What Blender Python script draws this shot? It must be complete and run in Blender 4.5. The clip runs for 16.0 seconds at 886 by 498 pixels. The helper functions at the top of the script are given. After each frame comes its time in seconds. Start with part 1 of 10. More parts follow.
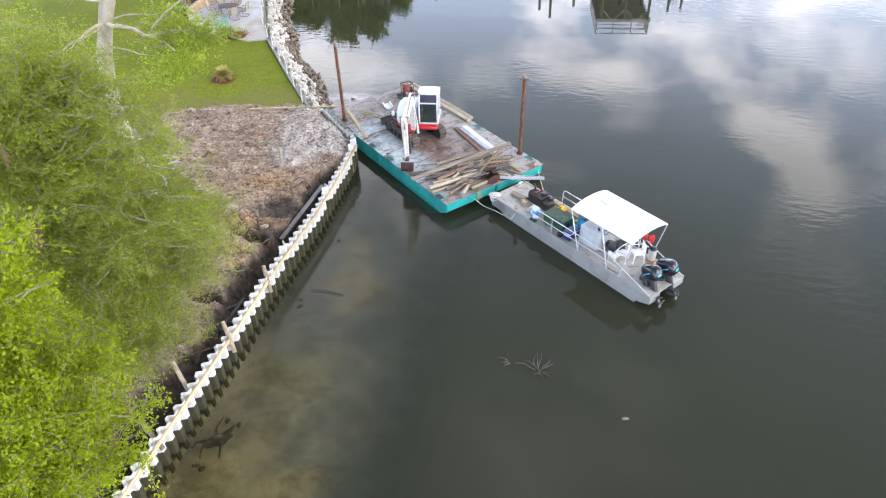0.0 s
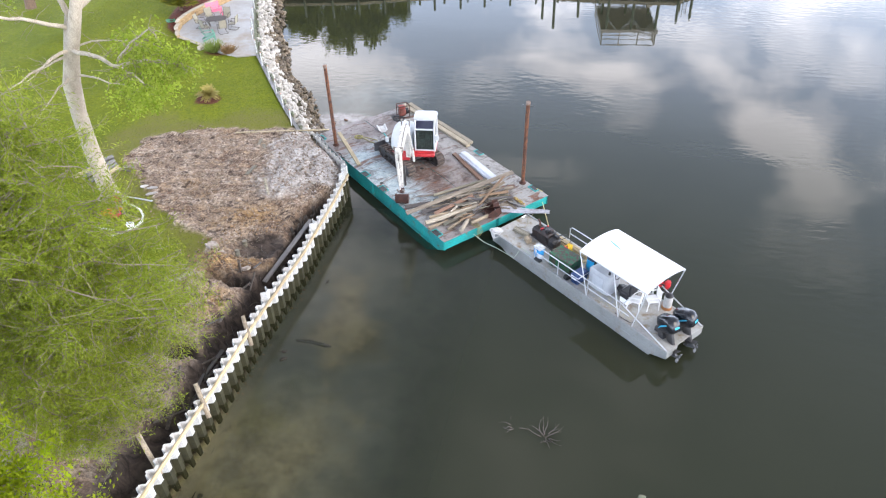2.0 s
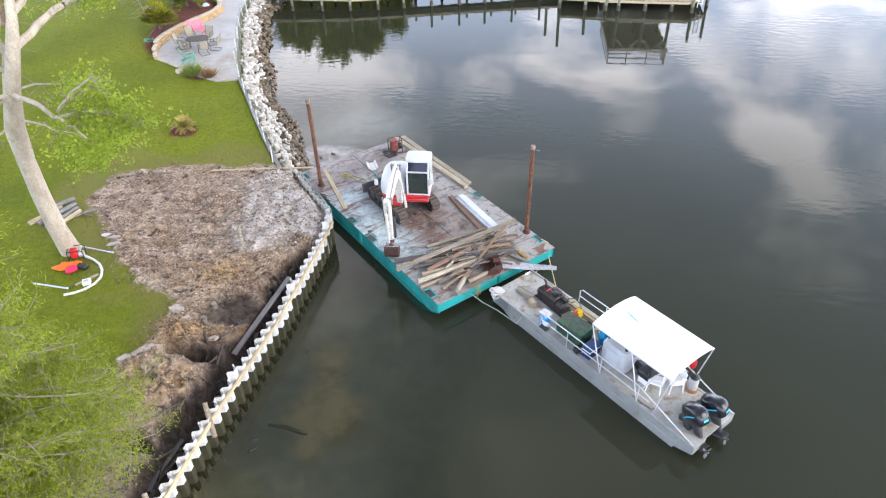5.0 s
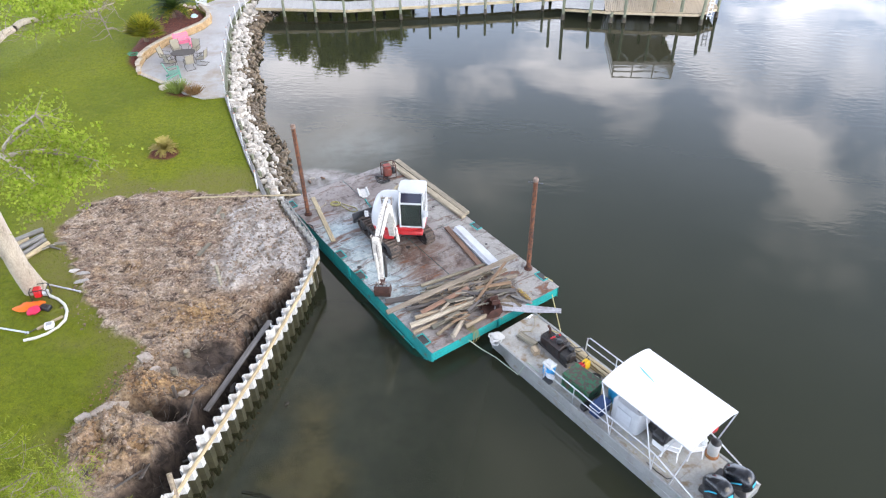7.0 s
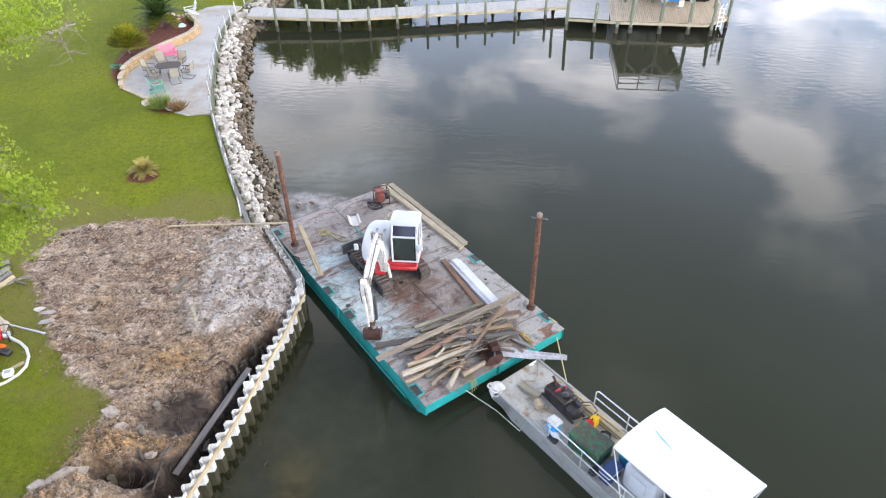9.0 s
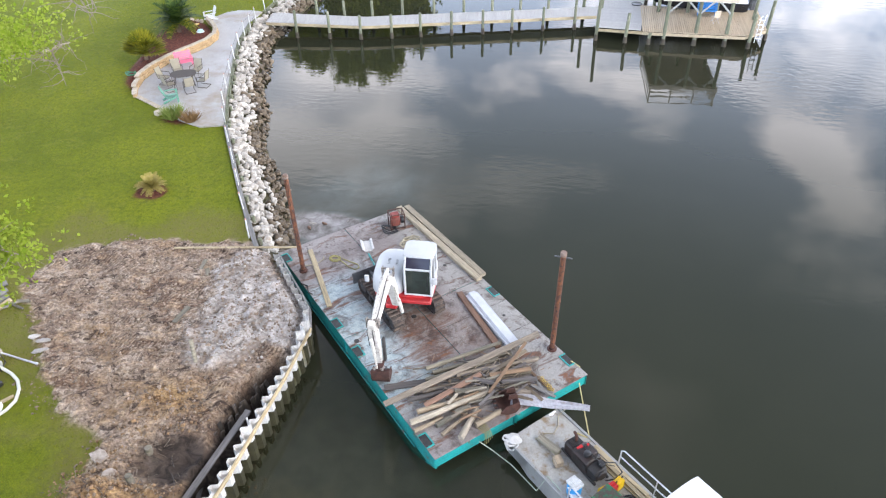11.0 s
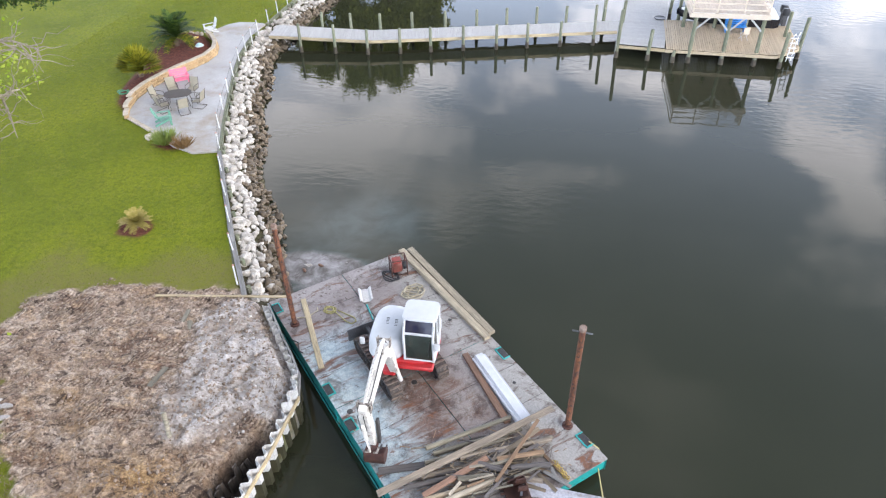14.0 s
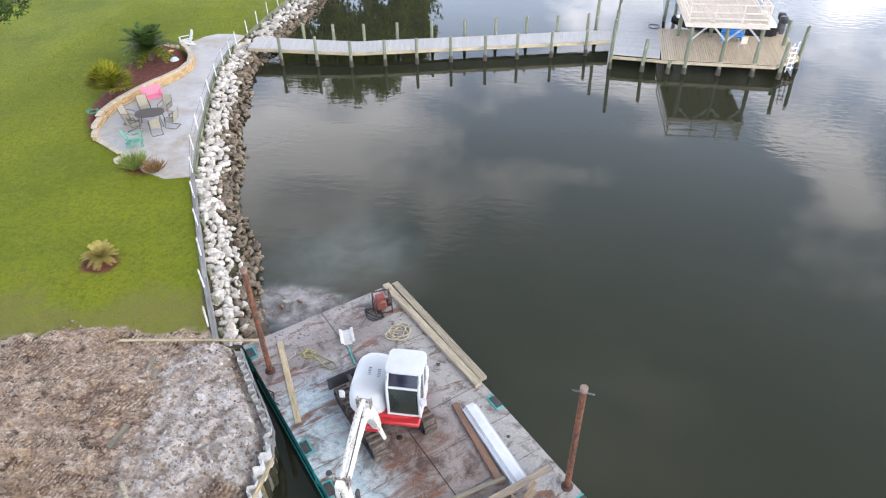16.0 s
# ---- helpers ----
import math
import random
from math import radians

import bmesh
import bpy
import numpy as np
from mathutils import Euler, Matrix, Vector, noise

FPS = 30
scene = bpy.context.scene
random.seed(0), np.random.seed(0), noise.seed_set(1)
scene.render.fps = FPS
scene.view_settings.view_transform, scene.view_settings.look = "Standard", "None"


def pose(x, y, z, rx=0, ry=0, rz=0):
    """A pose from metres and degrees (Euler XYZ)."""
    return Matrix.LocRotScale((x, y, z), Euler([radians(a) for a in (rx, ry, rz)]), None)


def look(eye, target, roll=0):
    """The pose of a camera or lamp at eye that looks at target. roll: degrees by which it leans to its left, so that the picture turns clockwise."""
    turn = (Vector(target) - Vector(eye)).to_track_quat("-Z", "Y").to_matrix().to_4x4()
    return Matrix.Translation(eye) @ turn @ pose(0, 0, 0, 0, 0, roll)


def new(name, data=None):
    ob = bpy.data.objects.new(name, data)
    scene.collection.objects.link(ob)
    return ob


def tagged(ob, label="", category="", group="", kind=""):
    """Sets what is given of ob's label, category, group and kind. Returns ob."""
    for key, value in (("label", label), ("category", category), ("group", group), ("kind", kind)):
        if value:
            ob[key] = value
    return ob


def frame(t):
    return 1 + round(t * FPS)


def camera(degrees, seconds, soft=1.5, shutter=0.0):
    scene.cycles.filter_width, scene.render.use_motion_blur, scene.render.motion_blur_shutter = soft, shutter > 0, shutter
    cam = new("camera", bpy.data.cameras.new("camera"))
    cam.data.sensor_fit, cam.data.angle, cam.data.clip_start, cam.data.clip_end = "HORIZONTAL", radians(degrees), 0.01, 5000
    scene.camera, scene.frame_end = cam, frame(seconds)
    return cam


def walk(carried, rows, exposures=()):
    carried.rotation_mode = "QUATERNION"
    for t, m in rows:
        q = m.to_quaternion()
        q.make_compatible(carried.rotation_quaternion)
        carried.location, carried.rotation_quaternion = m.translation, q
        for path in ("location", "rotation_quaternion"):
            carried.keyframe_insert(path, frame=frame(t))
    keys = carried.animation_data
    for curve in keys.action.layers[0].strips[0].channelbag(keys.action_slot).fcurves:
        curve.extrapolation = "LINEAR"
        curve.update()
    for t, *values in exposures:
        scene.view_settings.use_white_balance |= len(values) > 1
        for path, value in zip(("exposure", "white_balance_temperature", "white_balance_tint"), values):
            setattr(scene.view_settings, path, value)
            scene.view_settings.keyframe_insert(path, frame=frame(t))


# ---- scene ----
cam = camera(65.8, 16.0, 1.2)
PATH = [
    (0, (0.27, 2.459, 18.882), (0.093, 4.028, 17.654), -1.3),
    (0.5, (0.224, 3.198, 18.927), (0.047, 4.764, 17.697), -1.3),
    (1, (0.155, 3.958, 18.885), (-0.02, 5.526, 17.655), -1.2),
    (1.5, (0.16, 4.687, 18.842), (-0.018, 6.255, 17.613), -1.3),
    (2, (0.142, 5.442, 18.836), (-0.038, 7.01, 17.607), -1.4),
    (2.5, (0.1, 6.183, 18.808), (-0.08, 7.751, 17.58), -1.3),
    (3, (0.091, 6.916, 18.779), (-0.089, 8.484, 17.551), -1.4),
    (3.5, (0.031, 7.555, 18.745), (-0.147, 9.125, 17.519), -1.3),
    (4, (-0.006, 8.222, 18.765), (-0.184, 9.79, 17.537), -1.3),
    (6.5, (-0.124, 11.439, 18.496), (-0.302, 13.015, 17.278), -1.0),
    (7, (-0.112, 12.152, 18.427), (-0.293, 13.729, 17.209), -1.1),
    (7.5, (-0.157, 12.847, 18.337), (-0.338, 14.425, 17.122), -1.1),
    (8, (-0.189, 13.492, 18.285), (-0.37, 15.07, 17.07), -1.0),
    (8.5, (-0.187, 14.107, 18.253), (-0.37, 15.685, 17.037), -1.0),
    (9, (-0.2, 14.666, 18.229), (-0.382, 16.244, 17.013), -1.0),
    (11.5, (-0.233, 17.312, 18.195), (-0.501, 18.876, 16.977), -1.1),
    (12, (-0.285, 17.86, 18.19), (-0.567, 19.421, 16.972), -1.1),
    (12.5, (-0.324, 18.405, 18.194), (-0.609, 19.964, 16.975), -1.2),
    (13, (-0.376, 18.954, 18.243), (-0.657, 20.512, 17.022), -1.2),
    (13.5, (-0.411, 19.48, 18.264), (-0.693, 21.038, 17.042), -1.2),
    (14, (-0.456, 20.036, 18.285), (-0.737, 21.593, 17.062), -1.2),
    (14.5, (-0.498, 20.594, 18.227), (-0.768, 22.155, 17.005), -1.3),
    (15, (-0.578, 21.152, 18.279), (-0.835, 22.712, 17.054), -1.2),
    (15.5, (-0.626, 21.733, 18.299), (-0.88, 23.292, 17.072), -1.2),
    (16, (-0.652, 22.301, 18.177), (-0.909, 23.863, 16.954), -1.3),
]
walk(cam, [(t, look(eye, target, roll)) for t, eye, target, roll in PATH], [(0.0, 0.48), (4.0, 0.44), (8.0, 0.40), (12.0, 0.37), (16.0, 0.36)])

# ---- daylight: bright, mostly overcast sky with broken cloud, soft sun ----
SUN_EL, SUN_AZ = 36.0, 112.0     # degrees; azimuth clockwise from +y


def build_world():
    w = bpy.data.worlds.new("sky")
    scene.world = w
    w.use_nodes = True
    nt = w.node_tree
    N, L = nt.nodes, nt.links
    N.clear()
    out = N.new("ShaderNodeOutputWorld")
    bg = N.new("ShaderNodeBackground")
    sky = N.new("ShaderNodeTexSky")
    sky.sky_type = "NISHITA"
    sky.sun_disc = False
    sky.sun_elevation = radians(SUN_EL)
    sky.sun_rotation = radians(SUN_AZ)
    sky.air_density, sky.dust_density = 1.0, 2.0
    tc = N.new("ShaderNodeTexCoord")
    sep = N.new("ShaderNodeSeparateXYZ")
    L.new(tc.outputs["Generated"], sep.inputs[0])

    def mth(op, a, b=None, c=None, clamp=False):
        n = N.new("ShaderNodeMath")
        n.operation, n.use_clamp = op, clamp
        for k, v in enumerate((a, b, c)):
            if v is None:
                continue
            if isinstance(v, (int, float)):
                n.inputs[k].default_value = v
            else:
                L.new(v, n.inputs[k])
        return n.outputs[0]

    # cloud layer: the sky seen as a flat ceiling
    zc = mth("ADD", mth("MAXIMUM", sep.outputs[2], 0.0), 0.12)
    px, py = mth("DIVIDE", sep.outputs[0], zc), mth("DIVIDE", sep.outputs[1], zc)
    comb = N.new("ShaderNodeCombineXYZ")
    L.new(px, comb.inputs[0]); L.new(py, comb.inputs[1])

    def cloud(scale, detail, rough, dist, seed):
        n = N.new("ShaderNodeTexNoise")
        n.noise_dimensions = "4D"
        n.inputs["W"].default_value = seed
        n.inputs["Scale"].default_value = scale
        n.inputs["Detail"].default_value = detail
        n.inputs["Roughness"].default_value = rough
        n.inputs["Distortion"].default_value = dist
        L.new(comb.outputs[0], n.inputs["Vector"])
        return n.outputs["Fac"]

    big = cloud(0.9, 6, 0.55, 0.3, CLOUD_SEED)
    fine = cloud(2.6, 9, 0.58, 0.35, CLOUD_SEED + 5)
    mask = mth("ADD", mth("MULTIPLY", big, 0.8), mth("MULTIPLY_ADD", fine, 1.5, -0.51))
    # the sunlit cumulus bank low in the north-east and the two smaller ones beside it
    for bx, by, sx, sy, amp in CLOUD_BANKS:
        dx = mth("DIVIDE", mth("SUBTRACT", px, bx), sx)
        dy = mth("DIVIDE", mth("SUBTRACT", py, by), sy)
        r2 = mth("ADD", mth("MULTIPLY", dx, dx), mth("MULTIPLY", dy, dy))
        g = mth("POWER", 2.718, mth("MULTIPLY", r2, -1.0))
        mask = mth("ADD", mask, mth("MULTIPLY", g, amp))
    ramp = N.new("ShaderNodeValToRGB")
    e = ramp.color_ramp.elements
    e[0].position, e[0].color = CLOUD_LO, (0, 0, 0, 1)
    e[1].position, e[1].color = CLOUD_HI, (1, 1, 1, 1)
    L.new(mask, ramp.inputs[0])
    mix = N.new("ShaderNodeMixRGB")
    L.new(ramp.outputs[0], mix.inputs[0])
    veil = N.new("ShaderNodeMixRGB")      # thin grey overcast over the blue
    veil.inputs[0].default_value = 0.7
    L.new(sky.outputs[0], veil.inputs[1])
    veil.inputs[2].default_value = VEIL
    L.new(veil.outputs[0], mix.inputs[1])
    mix.inputs[2].default_value = CLOUD_COL
    L.new(mix.outputs[0], bg.inputs[0])
    # haze brightens the sky towards the horizon
    low = mth("POWER", mth("SUBTRACT", 1.0, mth("MAXIMUM", sep.outputs[2], 0.0)), 2.0)
    L.new(mth("MULTIPLY", mth("MULTIPLY_ADD", low, 6.3, 0.46), SKY_STRENGTH), bg.inputs[1])
    L.new(bg.outputs[0], out.inputs[0])


CLOUD_SEED, CLOUD_LO, CLOUD_HI = 3.0, 0.72, 1.42
CLOUD_BANKS = [(0.62, 1.46, 0.13, 0.13, 0.74), (0.64, 1.30, 0.07, 0.09, 0.40), (0.86, 1.36, 0.15, 0.10, 0.24), (0.46, 1.42, 0.08, 0.10, -0.22), (0.42, 1.60, 0.10, 0.10, -0.20), (-0.48, 1.38, 0.22, 0.16, 0.28), (-0.66, 1.18, 0.20, 0.16, 0.20), (0.29, 1.76, 0.08, 0.08, 0.26), (-0.37, 1.52, 0.09, 0.11, 0.34), (-0.52, 1.76, 0.20, 0.11, 0.30),
               (-0.63, 1.40, 0.12, 0.16, 0.22), (0.05, 1.34, 0.11, 0.06, 0.16), (0.23, 1.25, 0.06, 0.05, 0.10), (0.0, 1.78, 0.30, 0.12, 0.18), (0.75, 1.95, 0.50, 0.25, 0.22), (0.10, 2.5, 1.3, 0.42, 0.18)]
VEIL = (5.9, 6.8, 8.9, 1)
CLOUD_COL = (13.6, 13.3, 14.2, 1)
SKY_STRENGTH = 0.12
build_world()

sun_data = bpy.data.lights.new("sun", "SUN")
sun_data.energy, sun_data.angle, sun_data.color = 1.75, radians(38), (1.0, 0.91, 0.80)
sun = new("sun", sun_data)
_az, _el = radians(SUN_AZ), radians(SUN_EL)
_dirn = Vector((math.sin(_az) * math.cos(_el), math.cos(_az) * math.cos(_el), math.sin(_el)))
sun.matrix_world = look(_dirn * 60, (0, 0, 0))


# ---- materials ----
def nodes(name):
    m = bpy.data.materials.new(name)
    m.use_nodes = True
    nt = m.node_tree
    return m, nt, nt.nodes, nt.links, nt.nodes["Principled BSDF"]


def rgba(c):
    return (c[0], c[1], c[2], 1.0)


def noise_node(nt, vec, scale, detail=4.0, rough=0.6, dist=0.0):
    n = nt.nodes.new("ShaderNodeTexNoise")
    n.inputs["Scale"].default_value = scale
    n.inputs["Detail"].default_value = detail
    n.inputs["Roughness"].default_value = rough
    n.inputs["Distortion"].default_value = dist
    if vec is not None:
        nt.links.new(vec, n.inputs["Vector"])
    return n.outputs["Fac"]


def ramp_node(nt, fac, lo, hi, c0=(0, 0, 0), c1=(1, 1, 1)):
    if lo > hi:
        lo, hi, c0, c1 = hi, lo, c1, c0
    r = nt.nodes.new("ShaderNodeValToRGB")
    e = r.color_ramp.elements
    e[0].position, e[0].color = lo, rgba(c0)
    e[1].position, e[1].color = hi, rgba(c1)
    nt.links.new(fac, r.inputs[0])
    return r.outputs[0]


def mix_node(nt, fac, a, b, mode="MIX"):
    n = nt.nodes.new("ShaderNodeMixRGB")
    n.blend_type = mode
    for k, v in enumerate((fac, a, b)):
        if isinstance(v, (int, float)):
            n.inputs[k].default_value = v
        elif isinstance(v, tuple):
            n.inputs[k].default_value = rgba(v)
        else:
            nt.links.new(v, n.inputs[k])
    return n.outputs[0]


def bump_node(nt, height, strength, dist, b):
    n = nt.nodes.new("ShaderNodeBump")
    n.inputs["Strength"].default_value = strength
    n.inputs["Distance"].default_value = dist
    nt.links.new(height, n.inputs["Height"])
    nt.links.new(n.outputs[0], b.inputs["Normal"])
    return n


def surf(name, c1, c2, scale=2.0, fine=30.0, wear=None, wear_lo=0.58, wear_hi=0.68, wear_scale=None,
         rough=0.7, metal=0.0, bump=0.25, dist=0.01, rand=0.0, island=False, stretch=(1, 1, 1), fine_amt=0.35):
    """Two colours mottled at two scales, with worn or stained patches and fine relief."""
    m, nt, N, L, b = nodes(name)
    tc = N.new("ShaderNodeTexCoord")
    mp = N.new("ShaderNodeMapping")
    mp.inputs["Scale"].default_value = stretch
    L.new(tc.outputs["Object"], mp.inputs[0])
    vec = mp.outputs[0]
    rnd = None
    if rand:
        if island:
            g = N.new("ShaderNodeNewGeometry")
            rnd = g.outputs["Random Per Island"]
        else:
            o = N.new("ShaderNodeObjectInfo")
            rnd = o.outputs["Random"]
        add = N.new("ShaderNodeVectorMath")
        add.operation = "MULTIPLY_ADD"
        cx = N.new("ShaderNodeCombineXYZ")
        for k in range(3):
            L.new(rnd, cx.inputs[k])
        L.new(cx.outputs[0], add.inputs[0])
        add.inputs[1].default_value = (17, 31, 23)
        L.new(vec, add.inputs[2])
        vec = add.outputs[0]
    coarse = noise_node(nt, vec, scale, 5)
    small = noise_node(nt, vec, fine, 4)
    col = mix_node(nt, ramp_node(nt, coarse, 0.35, 0.65), c1, c2)
    dark = ramp_node(nt, small, 0.3, 0.7, (1 - fine_amt,) * 3, (1 + fine_amt * 0.4,) * 3)
    col = mix_node(nt, 1.0, col, dark, "MULTIPLY")
    if wear:
        wn = noise_node(nt, vec, wear_scale or scale * 1.7, 7, 0.65)
        col = mix_node(nt, ramp_node(nt, wn, wear_lo, wear_hi), col, wear)
    if rand:
        mr = N.new("ShaderNodeMapRange")
        L.new(rnd, mr.inputs[0])
        mr.inputs[3].default_value, mr.inputs[4].default_value = 1 - rand, 1 + rand
        cc = N.new("ShaderNodeCombineXYZ")
        for k in range(3):
            L.new(mr.outputs[0], cc.inputs[k])
        col = mix_node(nt, 1.0, col, cc.outputs[0], "MULTIPLY")
    L.new(col, b.inputs["Base Color"])
    rr = N.new("ShaderNodeMapRange")
    L.new(coarse, rr.inputs[0])
    rr.inputs[3].default_value, rr.inputs[4].default_value = max(0.02, rough - 0.12), min(1, rough + 0.12)
    L.new(rr.outputs[0], b.inputs["Roughness"])
    b.inputs["Metallic"].default_value = metal
    if bump:
        bump_node(nt, small, bump, dist, b)
    return m


def smooth_surf(*a, **k):
    """A surface with hardly any fine speckle."""
    return surf(*a, fine_amt=0.08, **k)


def wood(name, c1, c2, axis=0, rough=0.75, rand=0.18, island=False, knots=True, wear=None):
    """Sawn timber with grain along one local axis."""
    st = [9.0, 9.0, 9.0]
    st[axis] = 0.7
    return surf(name, c1, c2, scale=1.0, fine=4.0, rough=rough, bump=0.3, dist=0.006, rand=rand, island=island,
                stretch=tuple(st), wear=wear, fine_amt=0.55, wear_scale=0.6)


def leaf_mat(name, c1, c2, rand=0.35, trans=0.35):
    m, nt, N, L, b = nodes(name)
    g = N.new("ShaderNodeNewGeometry")
    col = mix_node(nt, g.outputs["Random Per Island"], c1, c2)
    tc = N.new("ShaderNodeTexCoord")
    n = noise_node(nt, tc.outputs["Object"], 0.55, 3)
    col = mix_node(nt, 1.0, col, ramp_node(nt, n, 0.3, 0.7, (0.68, 0.68, 0.68), (1.2, 1.2, 1.1)), "MULTIPLY")
    L.new(col, b.inputs["Base Color"])
    b.inputs["Roughness"].default_value = 0.6
    b.inputs["Specular IOR Level"].default_value = 0.12
    tr = N.new("ShaderNodeBsdfTranslucent")
    L.new(col, tr.inputs[0])
    mx = N.new("ShaderNodeMixShader")
    mx.inputs[0].default_value = trans
    L.new(b.outputs[0], mx.inputs[1])
    L.new(tr.outputs[0], mx.inputs[2])
    L.new(mx.outputs[0], N["Material Output"].inputs[0])
    return m


def plain(name, c, rough=0.5, metal=0.0, amt=0.12):
    return surf(name, c, tuple(v * (1 - amt) for v in c), scale=4, fine=60, rough=rough, metal=metal, bump=0.05, fine_amt=amt)


def glass(name, c, rough=0.05):
    m, nt, N, L, b = nodes(name)
    b.inputs["Base Color"].default_value = rgba(c)
    b.inputs["Roughness"].default_value = rough
    b.inputs["Transmission Weight"].default_value = 0.55
    b.inputs["IOR"].default_value = 1.45
    return m


def ground_material():
    """Lawn, churned dirt, pale fill sand, mud, mulch and lake bed in one sheet, by painted-in cover."""
    m, nt, N, L, b = nodes("ground")
    tc = N.new("ShaderNodeTexCoord")
    v = tc.outputs["Object"]

    def attr(n):
        a = N.new("ShaderNodeAttribute")
        a.attribute_name = n
        return a.outputs["Fac"]

    n1, n2, n3 = noise_node(nt, v, 0.16, 5), noise_node(nt, v, 1.3, 6), noise_node(nt, v, 26, 5, 0.7)
    n4 = noise_node(nt, v, 5.0, 6, 0.7)
    grass = mix_node(nt, ramp_node(nt, n1, 0.38, 0.62), (0.120, 0.155, 0.005), (0.185, 0.215, 0.008))
    grass = mix_node(nt, ramp_node(nt, n2, 0.52, 0.72), grass, (0.185, 0.20, 0.022))
    grass = mix_node(nt, ramp_node(nt, n4, 0.44, 0.76), grass, (0.074, 0.102, 0.006))
    grass = mix_node(nt, 1.0, grass, ramp_node(nt, n3, 0.3, 0.7, (0.6, 0.6, 0.55), (1.25, 1.25, 1.1)), "MULTIPLY")
    dry = mix_node(nt, ramp_node(nt, n4, 0.4, 0.65), (0.155, 0.145, 0.035), (0.19, 0.155, 0.065))
    grass = mix_node(nt, attr("worn"), grass, dry)
    # churned dirt: pinkish grey crumbs, tan clods, ochre clay, dark roots, crawler marks
    mp = N.new("ShaderNodeMapping")
    mp.inputs["Scale"].default_value = (1.0, 1.45, 1.0)
    mp.inputs["Rotation"].default_value = (0, 0, 0.35)
    L.new(v, mp.inputs[0])
    mv = mp.outputs[0]
    d1, d2, d3 = noise_node(nt, mv, 0.30, 6, 0.65, 0.7), noise_node(nt, mv, 1.7, 9, 0.7, 0.9), noise_node(nt, v, 8, 7, 0.75)
    d5 = noise_node(nt, mv, 0.95, 8, 0.72, 0.6)
    ochre = attr("ochre")
    dirt = mix_node(nt, ramp_node(nt, d1, 0.40, 0.60), (0.185, 0.118, 0.082), (0.33, 0.255, 0.20))
    dirt = mix_node(nt, ramp_node(nt, d5, 0.47, 0.58), dirt, (0.46, 0.385, 0.32))
    dirt = mix_node(nt, ramp_node(nt, d2, 0.53, 0.63), dirt, (0.46, 0.345, 0.24))
    dirt = mix_node(nt, ramp_node(nt, noise_node(nt, v, 0.45, 6, 0.65), 0.56, 0.68), dirt, (0.28, 0.19, 0.115))
    clay = mix_node(nt, ramp_node(nt, d2, 0.42, 0.60), (0.22, 0.125, 0.055), (0.47, 0.32, 0.165))
    dirt = mix_node(nt, ochre, dirt, clay)
    dirt = mix_node(nt, ramp_node(nt, d2, 0.47, 0.39), dirt, (0.085, 0.062, 0.05))
    dirt = mix_node(nt, ramp_node(nt, d5, 0.42, 0.33), dirt, (0.11, 0.08, 0.066))
    dirt = mix_node(nt, 1.0, dirt, ramp_node(nt, d3, 0.36, 0.64, (0.38, 0.35, 0.33), (1.4, 1.4, 1.4)), "MULTIPLY")
    bm_ = N.new("ShaderNodeMapping")
    bm_.inputs["Scale"].default_value = (0.25, 1.5, 1.0)
    L.new(v, bm_.inputs[0])
    bandv = bm_.outputs[0]
    wv = N.new("ShaderNodeTexWave")
    wv.wave_profile = "SIN"
    wv.inputs["Scale"].default_value = 2.3
    wv.inputs["Distortion"].default_value = 4.0
    wv.inputs["Detail"].default_value = 2.0
    wr = N.new("ShaderNodeMapping")
    wr.inputs["Rotation"].default_value = (0, 0, 0.25)
    L.new(v, wr.inputs[0])
    L.new(wr.outputs[0], wv.inputs["Vector"])
    marks = mix_node(nt, 1.0, mix_node(nt, 1.0, ramp_node(nt, noise_node(nt, bandv, 0.8, 3), 0.52, 0.58), attr("marks"), "MULTIPLY"), wv.outputs["Fac"], "MULTIPLY")
    dirt = mix_node(nt, 1.0, dirt, ramp_node(nt, marks, 0.2, 0.8, (1.05, 1.05, 1.05), (0.62, 0.59, 0.57)), "MULTIPLY")
    dirt = mix_node(nt, 1.0, dirt, (0.86, 0.85, 0.83), "MULTIPLY")
    sand = mix_node(nt, ramp_node(nt, d5, 0.40, 0.58), (0.29, 0.25, 0.22), (0.51, 0.48, 0.455))
    sand = mix_node(nt, ramp_node(nt, d2, 0.46, 0.36), sand, (0.20, 0.165, 0.14))
    sand = mix_node(nt, 1.0, sand, ramp_node(nt, d3, 0.36, 0.60, (0.68, 0.66, 0.65), (1.1, 1.1, 1.1)), "MULTIPLY")
    # real mud in the trench; under riprap this colour stands for gap shade
    mud = mix_node(nt, ramp_node(nt, d2, 0.4, 0.6), (0.026, 0.021, 0.018), (0.085, 0.064, 0.052))
    mulch = mix_node(nt, ramp_node(nt, d3, 0.4, 0.6), (0.06, 0.018, 0.013), (0.17, 0.055, 0.035))
    bed = mix_node(nt, ramp_node(nt, noise_node(nt, v, 0.9, 5), 0.4, 0.65), (0.135, 0.152, 0.158), (0.19, 0.21, 0.21))
    shoal = mix_node(nt, ramp_node(nt, noise_node(nt, v, 0.55, 6, 0.65, 0.15), 0.40, 0.60), (0.17, 0.145, 0.08), (0.42, 0.36, 0.23))
    bed = mix_node(nt, attr("shoal"), bed, shoal)
    col = mix_node(nt, attr("dirt"), grass, dirt)
    col = mix_node(nt, attr("fill"), col, sand)
    col = mix_node(nt, attr("mulch"), col, mulch)
    col = mix_node(nt, attr("mud"), col, mud)
    col = mix_node(nt, attr("bed"), col, bed)
    L.new(col, b.inputs["Base Color"])
